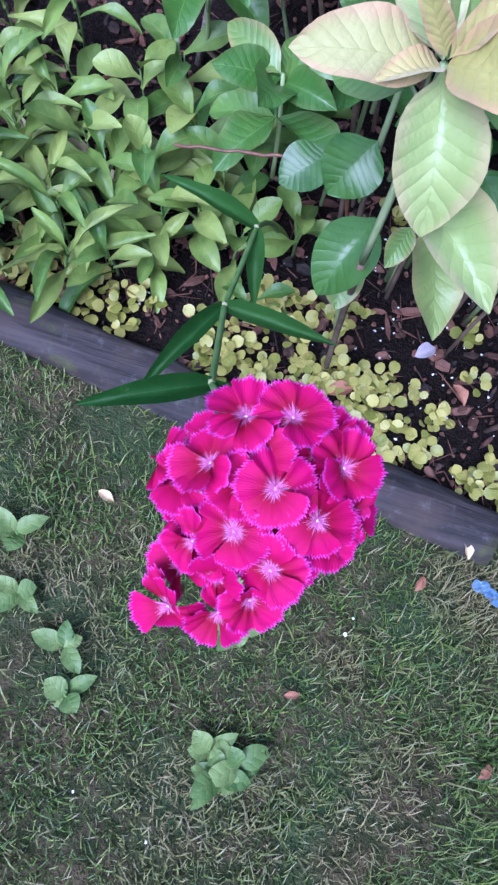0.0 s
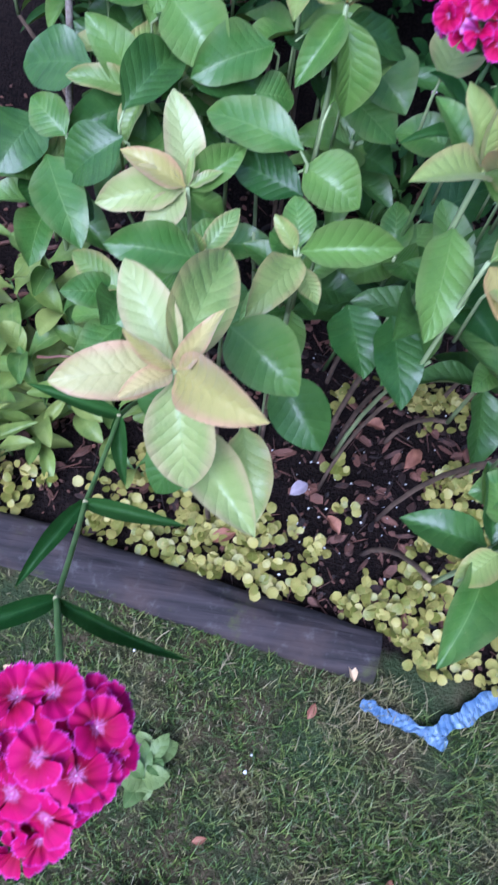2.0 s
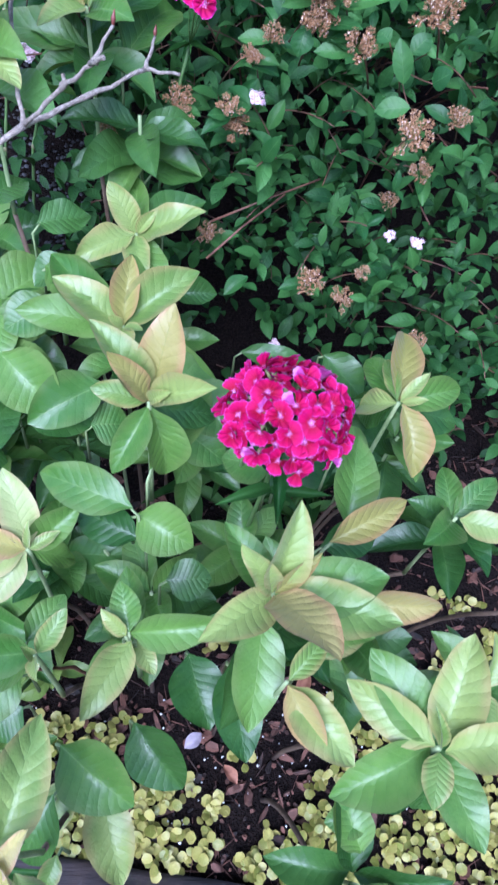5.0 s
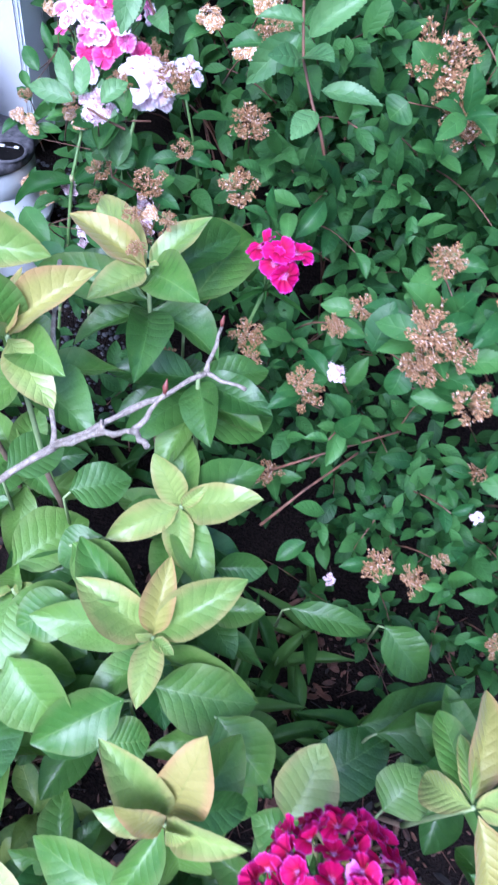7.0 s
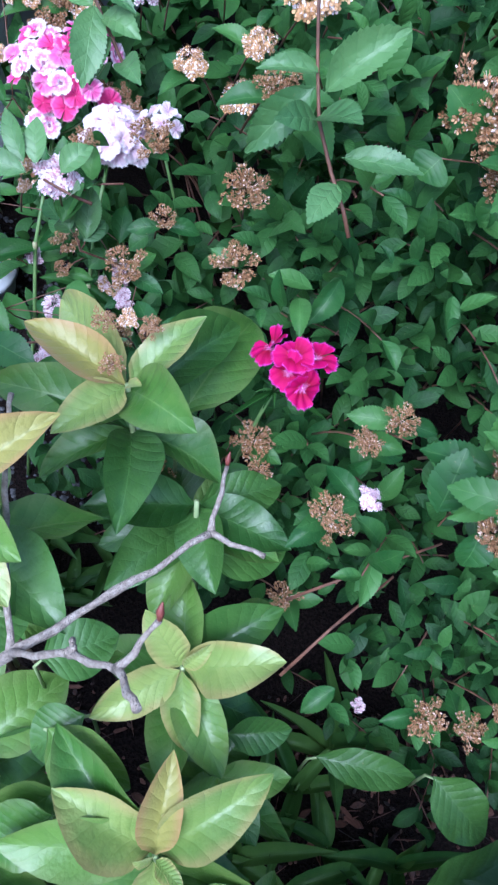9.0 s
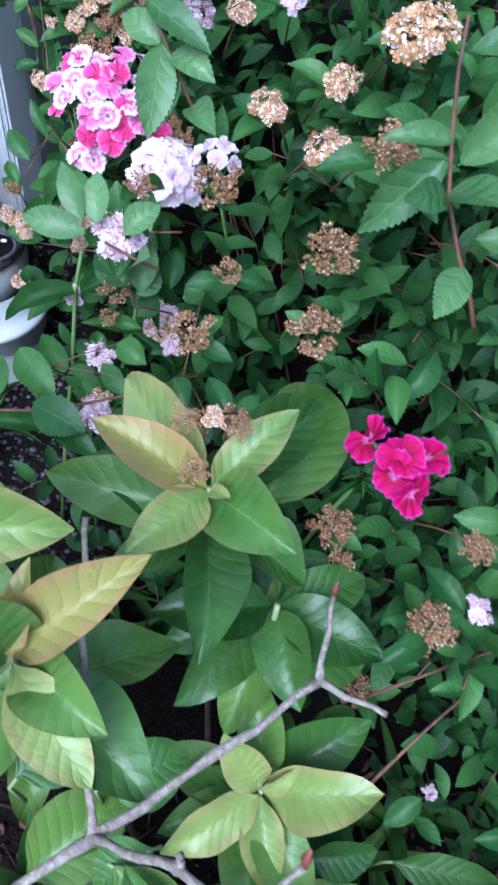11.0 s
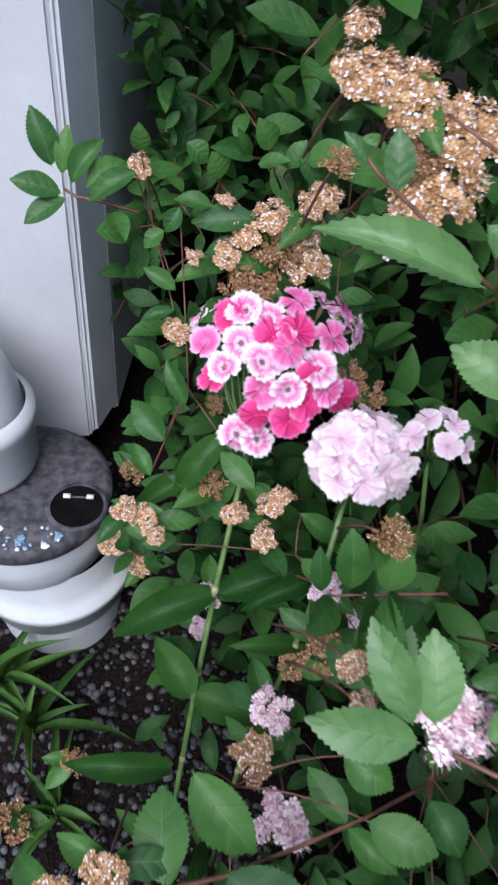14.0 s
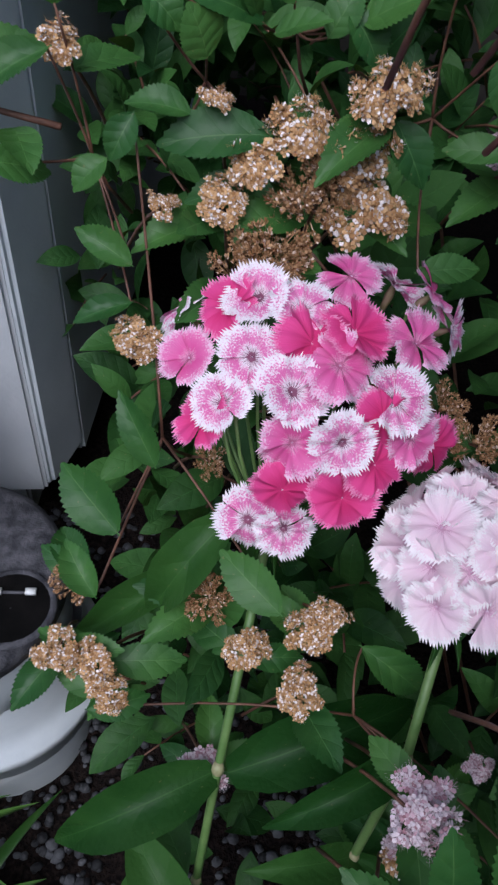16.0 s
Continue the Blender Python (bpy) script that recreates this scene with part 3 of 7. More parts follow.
# ---- ground ----
def build_ground():
    xs = np.concatenate([[-400, -60, -12, -4, -2], np.linspace(-1.2, 1.6, 141), [2.2, 4, 12, 60, 400]])
    ys = np.concatenate([[-400, -60, -12, -4, -1.5], np.linspace(-0.8, 2.2, 151), [3, 5, 12, 60, 400]])
    gx, gy = np.meshgrid(xs, ys)
    gz = ground_z(gx, gy)
    near = (np.abs(gx) < 2) & (np.abs(gy) < 3)
    rough = np.array([noise.noise(Vector((x * 14, y * 14, 0))) * 0.006 + noise.noise(Vector((x * 60, y * 60, 3))) * 0.003 for x, y in zip(gx.ravel(), gy.ravel())]).reshape(gx.shape)
    gz = gz + rough * near
    verts = np.stack([gx.ravel(), gy.ravel(), gz.ravel()], -1)
    n, m = gx.shape
    idx = np.arange(n * m).reshape(n, m)
    faces = np.stack([idx[:-1, :-1], idx[:-1, 1:], idx[1:, 1:], idx[1:, :-1]], -1).reshape(-1, 4)
    tagged(new("ground", mesh_of("ground", verts, faces, M_GROUND)), "mossy lawn running into dark garden soil", "ground", kind="structure")


build_ground()


def sleeper_line(x):
    """The y of the timber edging's middle at x."""
    return 0.321 - 0.152 * (x - 0.05)


def build_grass():
    n = 185000
    x, y = rng.uniform(-0.75, 1.1, n), rng.uniform(-0.55, 0.42, n)
    dense = np.array([noise.noise(Vector((a * 9, b * 9, 5))) for a, b in zip(x, y)])
    limit = np.where(x < 0.3, sleeper_line(x) - 0.033, 0.26 - 0.12 * (x - 0.3) + 0.05 * dense)
    keep = (y < limit) & (rng.uniform(0, 1, n) < 0.75 + dense * 0.9)
    x, y, dense = x[keep], y[keep], dense[keep]
    n = len(x)
    z = ground_z(x, y)
    a, lean = rng.uniform(0, 6.283, n), rng.uniform(0.3, 1.7, n)
    h, w = (rng.gamma(4, 0.0027, n) + 0.003) * (1 + 0.9 * np.clip((x - 0.1) * 2.0, 0, 1)), rng.uniform(0.0004, 0.0010, n)
    dx, dy = np.cos(a), np.sin(a)
    base = np.stack([x, y, z - 0.002], -1)
    side = np.stack([-dy, dx, 0 * x], -1) * w[:, None]
    mid = base + np.stack([dx * np.sin(lean * 0.5) * h * 0.55, dy * np.sin(lean * 0.5) * h * 0.55, np.cos(lean * 0.5) * h * 0.55], -1)
    top = mid + np.stack([dx * np.sin(lean) * h * 0.5, dy * np.sin(lean) * h * 0.5, np.cos(lean) * h * 0.5], -1)
    verts = np.stack([base - side, base + side, mid + side * 0.8, mid - side * 0.8, top], 1).reshape(-1, 3)
    i = np.arange(n)[:, None] * 5
    quads, tris = (i + [0, 1, 2, 3]).tolist(), (i + [3, 2, 4]).tolist()
    me = mesh_of("grass", verts.tolist(), quads + tris, M_GRASS, False)
    tagged(new("lawn_grass", me), "short thin mossy grass with straw-coloured blades", "grass", kind="stuff")


build_grass()

# ---- timber edging ----
def build_edging():
    a, b = Vector((-0.62, sleeper_line(-0.62), 0)), Vector((0.297, sleeper_line(0.297), 0))
    d = (b - a).normalized()
    side = Vector((-d.y, d.x, 0))
    bm = bmesh.new()
    steps, ring = 60, 10
    rows = []
    for i in range(steps + 1):
        p = a.lerp(b, i / steps)
        g = float(ground_z(p.x, p.y))
        row = []
        for k in range(ring):
            t = k / (ring - 1)
            off = -0.031 + 0.062 * t
            top = 0.026 - 0.010 * abs(2 * t - 1) ** 3
            wob = noise.noise(Vector((p.x * 12, t * 3, 1))) * 0.004 + noise.noise(Vector((p.x * 50, t * 9, 2))) * 0.0015
            row.append(bm.verts.new(p + side * (off + wob) + Vector((0, 0, g + top + wob))))
        low = [bm.verts.new(p + side * o + Vector((0, 0, g - 0.05))) for o in (0.033, -0.033)]
        rows.append(row + low)
    n = len(rows[0])
    for r0, r1 in zip(rows, rows[1:]):
        for k in range(n):
            bm.faces.new((r0[k], r0[(k + 1) % n], r1[(k + 1) % n], r1[k]))
    bm.faces.new(rows[-1])
    bm.faces.new(list(reversed(rows[0])))
    bmesh.ops.recalc_face_normals(bm, faces=bm.faces)
    me = bpy.data.meshes.new("edging_board")
    bm.to_mesh(me)
    me.materials.append(M_TIMBER)
    me.polygons.foreach_set("use_smooth", np.ones(len(me.polygons), dtype=bool))
    tagged(new("edging_board", me), "weathered grey timber board edging the flower bed", "edging")


build_edging()

# ---- house corner, downpipe and drain ----
def prism(name, outline, z0, z1, material, label, category):
    """An upright block over an outline in plan."""
    bm = bmesh.new()
    low = [bm.verts.new((x, y, z0)) for x, y in outline]
    high = [bm.verts.new((x, y, z1)) for x, y in outline]
    n = len(outline)
    bm.faces.new(list(reversed(low)))
    bm.faces.new(high)
    for k in range(n):
        bm.faces.new((low[k], low[(k + 1) % n], high[(k + 1) % n], high[k]))
    bmesh.ops.recalc_face_normals(bm, faces=bm.faces)
    bmesh.ops.bevel(bm, geom=[e for e in bm.edges if abs(e.verts[0].co.z - e.verts[1].co.z) > 0.1], offset=0.003, segments=2, affect="EDGES")
    me = bpy.data.meshes.new(name)
    bm.to_mesh(me)
    me.materials.append(material)
    return tagged(new(name, me), label, category, kind="structure")


prism("wall_front", ((-2.6, 1.60), (-0.284, 1.687), (-0.290, 1.90), (-2.6, 1.86)), 0.395, 3.2, M_WHITE, "white painted house wall with a square corner", "wall")
prism("wall_side", ((-0.2755, 1.748), (-0.262, 1.745), (-0.16, 2.9), (-0.40, 2.9)), 0.385, 3.2, M_TRIM, "grey shaded side of the white house", "wall")
prism("corner_trim", ((-0.287, 1.6905), (-0.2785, 1.6905), (-0.2615, 1.7435), (-0.272, 1.765)), 0.40, 3.2, M_TRIM, "grey corner strip on the white wall", "trim")
prism("plinth", ((-2.6, 1.63), (-0.31, 1.715), (-0.17, 2.85), (-2.6, 2.85)), -0.1, 0.383, M_CONCRETE, "concrete plinth under the white wall", "plinth")
# Added screen: keeps sky light from coming through the bush from behind.
prism("wall_back", ((-0.5, 2.92), (5.0, 2.55), (5.0, 2.75), (-0.5, 3.1)), -0.3, 2.6, M_SCREEN, "plain brown screen added behind the shrubs to block sky light", "wall")

# Added screens, out of view: they cut low sky light and deepen leaf shade.
prism("wall_right", ((2.6, -2.6), (2.8, -2.6), (2.8, 2.54), (2.6, 2.56)), -0.4, 1.2, M_SCREEN, "plain brown screen added beside the garden to cut low sky light", "wall")
prism("wall_behind", ((-3.2, -2.8), (2.8, -2.8), (2.8, -2.62), (-3.2, -2.62)), -0.3, 1.2, M_SCREEN, "plain brown screen added behind the lawn to cut low sky light", "wall")
prism("wall_left", ((-3.2, -2.61), (-3.0, -2.61), (-3.0, 1.58), (-3.2, 1.58)), -0.3, 1.2, M_SCREEN, "plain brown screen added beside the lawn to cut low sky light", "wall")


def lathe(profile, centre, sides=40):
    """A turned body from pairs of radius and height."""
    verts, faces = [], []
    for r, z in profile:
        for k in range(sides):
            a = 2 * math.pi * k / sides
            verts.append((centre[0] + r * math.cos(a), centre[1] + r * math.sin(a), centre[2] + z))
    for i in range(len(profile) - 1):
        for k in range(sides):
            k2 = (k + 1) % sides
            faces.append((i * sides + k, i * sides + k2, (i + 1) * sides + k2, (i + 1) * sides + k))
    return verts, faces


def build_drain():
    c = (-0.326, 1.560, 0.455)
    drain = thing("drain_inlet", (c[0], c[1], 0.30), "white plastic drain inlet with a dark cap", "drain")

    def piece(name, geo, material, label=""):
        geo = ([Vector(c) + (Vector(q) - Vector(c)) * 1.22 for q in geo[0]], geo[1])
        return attach(name, mesh_of(name, shifted(geo[0], ORIGIN[drain.name]), geo[1], material), drain, None, label)

    piece("cap", lathe(((0.001, 0.0), (0.030, 0.001), (0.062, 0.002), (0.068, -0.002), (0.069, -0.012), (0.066, -0.014)), c), M_CAP, "dark rubber cap with an open hole")
    piece("socket", lathe(((0.066, -0.012), (0.067, -0.03), (0.066, -0.052), (0.060, -0.056)), c), M_PIPE)
    piece("collar", lathe(((0.060, -0.050), (0.062, -0.075), (0.066, -0.088), (0.071, -0.091), (0.072, -0.097), (0.066, -0.100), (0.064, -0.125), (0.058, -0.130)), (c[0] + 0.012, c[1], c[2])), M_PIPE)
    piece("pipe", lathe(((0.058, -0.125), (0.056, -0.17), (0.056, -0.32)), (c[0] + 0.012, c[1], c[2])), M_PIPE)
    hole = (c[0] + 0.044, c[1] - 0.022, c[2] + 0.0025)
    piece("hole_rim", lathe(((0.024, 0.0), (0.023, 0.002), (0.020, 0.001)), hole, 24), M_CAP)
    # No opening is cut: a near-black disc stands for the shade inside.
    piece("hole", lathe(((0.0205, 0.0012), (0.014, 0.0004), (0.0005, 0.0002)), hole, 24), M_BLACK, "near-black disc standing for the shade in the open hole")
    r = random.Random(3)
    for k in range(90):
        a, d = r.uniform(3.3, 5.9), r.uniform(0.055 if k % 2 else 0.070, 0.080)
        s = r.uniform(0.0012, 0.0042)
        if math.hypot(d * math.cos(a) - 0.054, d * math.sin(a) + 0.027) < 0.034:
            continue
        p = Vector((c[0] + d * math.cos(a), c[1] + d * math.sin(a), c[2] + 0.0035))
        v = [p + Vector((s * math.cos(q) * r.uniform(0.6, 1.3), s * math.sin(q), r.uniform(0, 0.001))) for q in (0, 1.4, 2.6, 3.9, 5.1)] + [p + Vector((0, 0, 0.0016))]
        v = [q - ORIGIN[drain.name] for q in v]
        attach("flake", mesh_of("flake", v, [(0, 1, 5), (1, 2, 5), (2, 3, 5), (3, 4, 5), (4, 0, 5)], M_BLUEBIT if k % 3 else M_WHITEBIT, False), drain)
    for dx in (-0.009, 0.009):
        x, y, z = hole[0] + dx, hole[1] + 0.009, hole[2] + 0.001
        q = [(x + a * 0.0028, y + b * 0.0018, z + h) for h in (0.0, 0.002) for a, b in ((-1, -1), (1, -1), (1, 1), (-1, 1))]
        piece("clip", (q, [(3, 2, 1, 0), (4, 5, 6, 7), (0, 1, 5, 4), (1, 2, 6, 5), (2, 3, 7, 6), (3, 0, 4, 7)]), M_WHITEBIT, "small white clip")
    piece("bar", tube(((hole[0] - 0.009, hole[1] + 0.009, hole[2] + 0.001), (hole[0] + 0.010, hole[1] + 0.009, hole[2] + 0.001)), (0.0009, 0.0009), 6), M_CAP)
    dc = Vector((c[0] - 0.044, c[1] + 0.024, c[2] + 0.003))
    down = thing("downpipe", dc, "white round downpipe elbow entering the drain cap", "pipe")
    v, f = lathe(((0.046, 0.0), (0.050, 0.004), (0.053, 0.012), (0.054, 0.060), (0.058, 0.066), (0.058, 0.078), (0.050, 0.084)), dc)
    attach("socket", mesh_of("socket", shifted(v, dc), f, M_PIPE), down)
    path = [dc + Vector((0, 0, 0.05))] + [dc + Vector((-0.075 + 0.075 * math.cos(t * 0.1963), 0.01 * t / 8, 0.075 + 0.075 * math.sin(t * 0.1963))) for t in range(9)] + [dc + Vector((-1.6, 0.06, 0.21))]
    v, f = tube(path, [0.047] * len(path), 32)
    attach("pipe", mesh_of("pipe", shifted(v, dc), f, M_PIPE), down)


build_drain()


def build_gravel():
    """Rounded grey stones round the drain and under the near leaves."""
    verts, faces = [], []
    shape = []
    for ring, z in ((0.0, 1.0), (0.75, 0.62), (1.0, 0.0), (0.7, -0.6)):
        shape.append([(ring * math.cos(6.283 * q / 7), ring * math.sin(6.283 * q / 7), z) for q in range(7)])
    for k in range(2400):
        x, y = rng.uniform(-0.50, -0.04), rng.uniform(1.24, 1.72)
        s = rng.uniform(0.0018, 0.0052)
        sx, sy, sz, turn = s * rng.uniform(0.8, 1.4), s, s * rng.uniform(0.5, 0.8), rng.uniform(0, 6.3)
        z = float(ground_z(x, y)) + sz * 0.4
        b = len(verts)
        ca, sa = math.cos(turn), math.sin(turn)
        for row in shape:
            for qx, qy, qz in row:
                j = rng.uniform(0.82, 1.12)
                verts.append((x + (qx * ca * sx - qy * sa * sy) * j, y + (qx * sa * sx + qy * ca * sy) * j, z + qz * sz * j))
        for i in range(3):
            faces += [(b + i * 7 + q, b + (i + 1) * 7 + q, b + (i + 1) * 7 + (q + 1) % 7, b + i * 7 + (q + 1) % 7) for q in range(7)]
    tagged(new("gravel", mesh_of("gravel", verts, faces, M_STONE, True)), "loose rounded grey gravel by the drain", "gravel", kind="stuff")


build_gravel()

# ---- large-leaved shrub ----
HINT = Vector((0.0, -0.5, 0.9))
SHRUB_BASE = Vector((0.16, 0.72, float(ground_z(0.16, 0.72)) - 0.01))
shrub = thing("large_leaved_shrub", SHRUB_BASE, "large-leaved shrub with pale pink-tinged new shoots in the flower bed", "shrub")


def leaf_on(parent, mesh, base, tip, width, hint, label=""):
    ob = new("leaf", mesh)
    ob.parent = parent
    ob.matrix_basis = Matrix.Translation(-SHRUB_BASE) @ frame_of(base, tip, width, hint)
    return ob


def shoot(centre, leaves, whorls=2, seed=0):
    """A leafy shoot: its stem from the shrub's foot, the leaves at its tip, and older whorls below."""
    r = random.Random(seed)
    c = Vector(centre)
    foot = SHRUB_BASE.lerp(Vector((c.x, c.y + 0.05, SHRUB_BASE.z)), 0.78)
    foot.z = float(ground_z(foot.x, foot.y)) - 0.01
    low = Vector((c.x, c.y + 0.01, c.z - 0.13)).lerp(foot, 0.12)
    pts = bend(foot, low, (0, 0.02, 0.0), 5)[:-1] + bend(low, c, ((low.x - c.x) * 0.3, 0, 0), 5)
    n = len(pts)
    radii = [(0.0036 if seed < 70 or seed > 99 else 0.0026) - (0.0015 if seed < 70 or seed > 99 else 0.001) * i / (n - 1) for i in range(n)]
    v, f = tube(pts[5:], radii[5:], 6)
    stem = attach("shoot", mesh_of("shoot", shifted(v, SHRUB_BASE), f, M_PALESTEM), shrub)
    v, f = tube(pts[:6], radii[:6], 6)
    attach("branch", mesh_of("branch", shifted(v, SHRUB_BASE), f, M_WOODY), shrub, None, "brown woody branch")
    for order, (dx, dy, dz, w, kind) in enumerate(leaves):
        d = Vector((dx, dy, dz))
        length = min(d.length, 0.118)
        d = d.normalized() * length
        low_by = 0.002 if length < 0.09 else min((0.01 * q for q in range(15)), key=lambda s: abs((d + Vector((0, 0, s))).length - 0.088))
        lift = HINT * 0.0012 * min(order, 8) - HINT * {"p": 0.0, "t": 0.0, "y": 0.002, "s": 0.002, "g": 0.013, "d": 0.026}[kind] - HINT * (0.008 if length > 0.09 else 0)
        start = c + d.normalized() * 0.002 - Vector((0, 0, low_by)) + lift
        hint = HINT + Vector((r.uniform(-0.25, 0.25), r.uniform(-0.1, 0.2), 0))
        width = min((c + d - start).length * w * (1.06 if kind in "dg" else 1.02), 0.043)
        leaf_on(stem, LEAVES[kind][r.randrange(4)], start, c + d + lift * (1.5 if kind in "pyst" else 0.4), width, hint)
    for k in range(whorls):
        level = 0.055 + 0.05 * k
        at = c - Vector((0, 0, level)) + Vector((0, 0.004, 0))
        turn = r.uniform(0, 6.3)
        for j in range(5):
            a = turn + j * 1.2566 + r.uniform(-0.3, 0.3)
            length = r.uniform(0.07, 0.095)
            d = Vector((math.cos(a), math.sin(a), r.uniform(-0.45, 0.25))).normalized() * length
            leaf_on(stem, LEAVES["g" if r.random() < (0.6 if k == 0 else 0.25) else "d"][r.randrange(4)], at, at + d, length * r.uniform(0.42, 0.52), Vector((0, 0, 1)) + Vector((r.uniform(-.3, .3), r.uniform(-.3, .3), 0)))
    return stem


shoot((0.039, 0.297, 0.524), [(-0.067, -0.026, 0.010, 0.46, "t"), (-0.028, -0.028, 0.005, 0.42, "t"), (0.016, -0.052, -0.053, 0.56, "s"), (0.054, -0.042, 0.027, 0.47, "t"), (-0.038, 0.049, 0.032, 0.46, "s"), (0.020, 0.080, 0.023, 0.44, "y"), (0.023, 0.008, 0.044, 0.30, "t"), (-0.026, -0.005, 0.035, 0.30, "t"), (0.062, -0.065, -0.072, 0.40, "s")], 0, 1)
shoot((0.006, 0.560, 0.422), [(-0.021, 0.048, 0.062, 0.42, "s"), (-0.059, 0.006, 0.025, 0.42, "t"), (-0.076, -0.030, -0.001, 0.45, "s"), (-0.031, -0.044, -0.028, 0.50, "s"), (0.046, 0.032, 0.029, 0.45, "g"), (0.029, 0.014, 0.010, 0.40, "s"), (0.003, 0.013, 0.027, 0.30, "s"), (0.042, 0.012, -0.041, 0.45, "g")], 0, 2)
shoot((0.034, 0.444, 0.467), [(-0.070, -0.012, 0.012, 0.45, "g"), (0.024, 0.029, 0.023, 0.42, "y"), (-0.006, -0.003, 0.024, 0.35, "y"), (0.006, -0.023, 0.009, 0.50, "y"), (-0.041, -0.005, -0.043, 0.50, "g")], 0, 3)
shoot((0.110, 0.473, 0.440), [(-0.040, -0.043, -0.026, 0.42, "g"), (0.019, -0.035, -0.002, 0.50, "y"), (-0.026, 0.002, 0.030, 0.50, "g"), (-0.012, 0.058, 0.010, 0.50, "g")], 0, 4)
shoot((0.115, 0.629, 0.562), [(0.019, 0.032, 0.087, 0.40, "p"), (-0.046, 0.030, 0.064, 0.40, "y"), (-0.030, -0.003, 0.060, 0.30, "p"), (0.052, -0.015, 0.040, 0.36, "y"), (-0.048, 0.002, 0.012, 0.45, "y"), (0.017, -0.009, 0.023, 0.45, "y"), (0.019, -0.024, -0.079, 0.45, "g"), (-0.029, -0.048, -0.040, 0.40, "g"), (0.062, 0.025, -0.044, 0.45, "d")], 0, 5)
shoot((0.211, 0.453, 0.570), [(0.014, 0.035, 0.065, 0.42, "y"), (-0.034, 0.043, 0.023, 0.42, "g"), (-0.023, 0.006, 0.053, 0.30, "y"), (0.032, 0.020, 0.023, 0.30, "p"), (-0.051, -0.042, 0.019, 0.42, "y"), (0.029, -0.062, 0.051, 0.50, "p"), (0.082, -0.034, 0.028, 0.42, "y"), (-0.010, -0.076, -0.082, 0.45, "g"), (0.070, -0.033, 0.001, 0.45, "g"), (0.078, -0.000, 0.027, 0.50, "g"), (-0.025, -0.068, -0.083, 0.50, "d")], 0, 6)
shoot((0.330, 0.359, 0.525), [(-0.062, 0.044, 0.008, 0.42, "y"), (0.023, 0.061, 0.050, 0.45, "y"), (-0.074, -0.029, -0.026, 0.45, "g"), (-0.012, -0.038, -0.001, 0.60, "y"), (0.022, -0.066, -0.006, 0.45, "g"), (-0.008, 0.021, 0.027, 0.25, "y"), (-0.045, 0.062, 0.023, 0.45, "g"), (0.002, -0.035, -0.061, 0.60, "d"), (0.057, 0.001, 0.040, 0.45, "y")], 0, 7)
shoot((0.306, 0.291, 0.348), [(-0.077, 0.018, -0.005, 0.45, "d"), (0.074, -0.008, 0.026, 0.42, "d"), (-0.036, -0.030, -0.011, 0.60, "y"), (0.049, -0.069, 0.010, 0.38, "y"), (-0.043, -0.097, -0.012, 0.42, "g"), (-0.011, 0.070, 0.020, 0.50, "d"), (0.052, -0.030, -0.003, 0.50, "g")], 0, 8)
shoot((0.350, 0.672, 0.524), [(0.020, 0.086, 0.020, 0.40, "p"), (-0.007, 0.053, 0.006, 0.30, "y"), (-0.014, 0.079, -0.021, 0.42, "g"), (0.024, 0.013, 0.029, 0.35, "y"), (-0.028, 0.031, -0.046, 0.45, "y"), (0.070, 0.023, 0.001, 0.42, "g"), (0.021, -0.008, 0.013, 0.40, "y"), (-0.019, 0.035, -0.069, 0.50, "d"), (0.016, -0.056, -0.047, 0.40, "p"), (0.073, 0.006, -0.032, 0.60, "d")], 0, 9)
shoot((0.086, 0.914, 0.511), [(-0.030, 0.019, 0.054, 0.45, "y"), (-0.004, 0.062, 0.036, 0.45, "g"), (0.022, 0.010, 0.025, 0.40, "y"), (0.071, -0.015, 0.055, 0.42, "y"), (0.009, -0.057, -0.019, 0.50, "y"), (-0.064, -0.041, -0.006, 0.45, "y"), (0.037, -0.075, -0.021, 0.42, "g"), (0.075, 0.041, 0.030, 0.45, "d"), (-0.060, 0.008, -0.053, 0.50, "d")], 1, 10)
shoot((0.080, 0.787, 0.491), [(-0.072, 0.020, 0.052, 0.45, "y"), (0.006, 0.054, 0.050, 0.40, "p"), (0.075, 0.039, 0.055, 0.42, "y"), (-0.013, -0.007, 0.020, 0.50, "y"), (0.021, -0.018, 0.012, 0.50, "y"), (-0.003, -0.060, -0.006, 0.50, "y"), (0.103, -0.035, -0.041, 0.42, "g"), (-0.107, -0.005, 0.024, 0.45, "g"), (-0.081, 0.067, 0.039, 0.55, "g")], 1, 11)
shoot((0.031, 1.041, 0.692), [(0.048, 0.034, 0.042, 0.40, "y"), (-0.068, 0.078, 0.015, 0.42, "y"), (-0.071, 0.022, 0.029, 0.42, "p"), (-0.109, 0.022, -0.030, 0.45, "g"), (-0.042, -0.046, -0.003, 0.50, "y"), (0.048, -0.048, 0.019, 0.55, "g"), (0.012, -0.016, 0.015, 0.50, "y"), (0.076, 0.086, -0.006, 0.50, "d")], 1, 12)
shoot((-0.055, 0.921, 0.710), [(0.060, 0.035, 0.048, 0.36, "p"), (0.049, -0.034, 0.008, 0.50, "g"), (0.046, -0.051, -0.016, 0.45, "y"), (0.007, 0.032, 0.038, 0.35, "p"), (0.001, -0.046, 0.039, 0.45, "y"), (-0.010, -0.001, 0.069, 0.45, "g")], 1, 13)
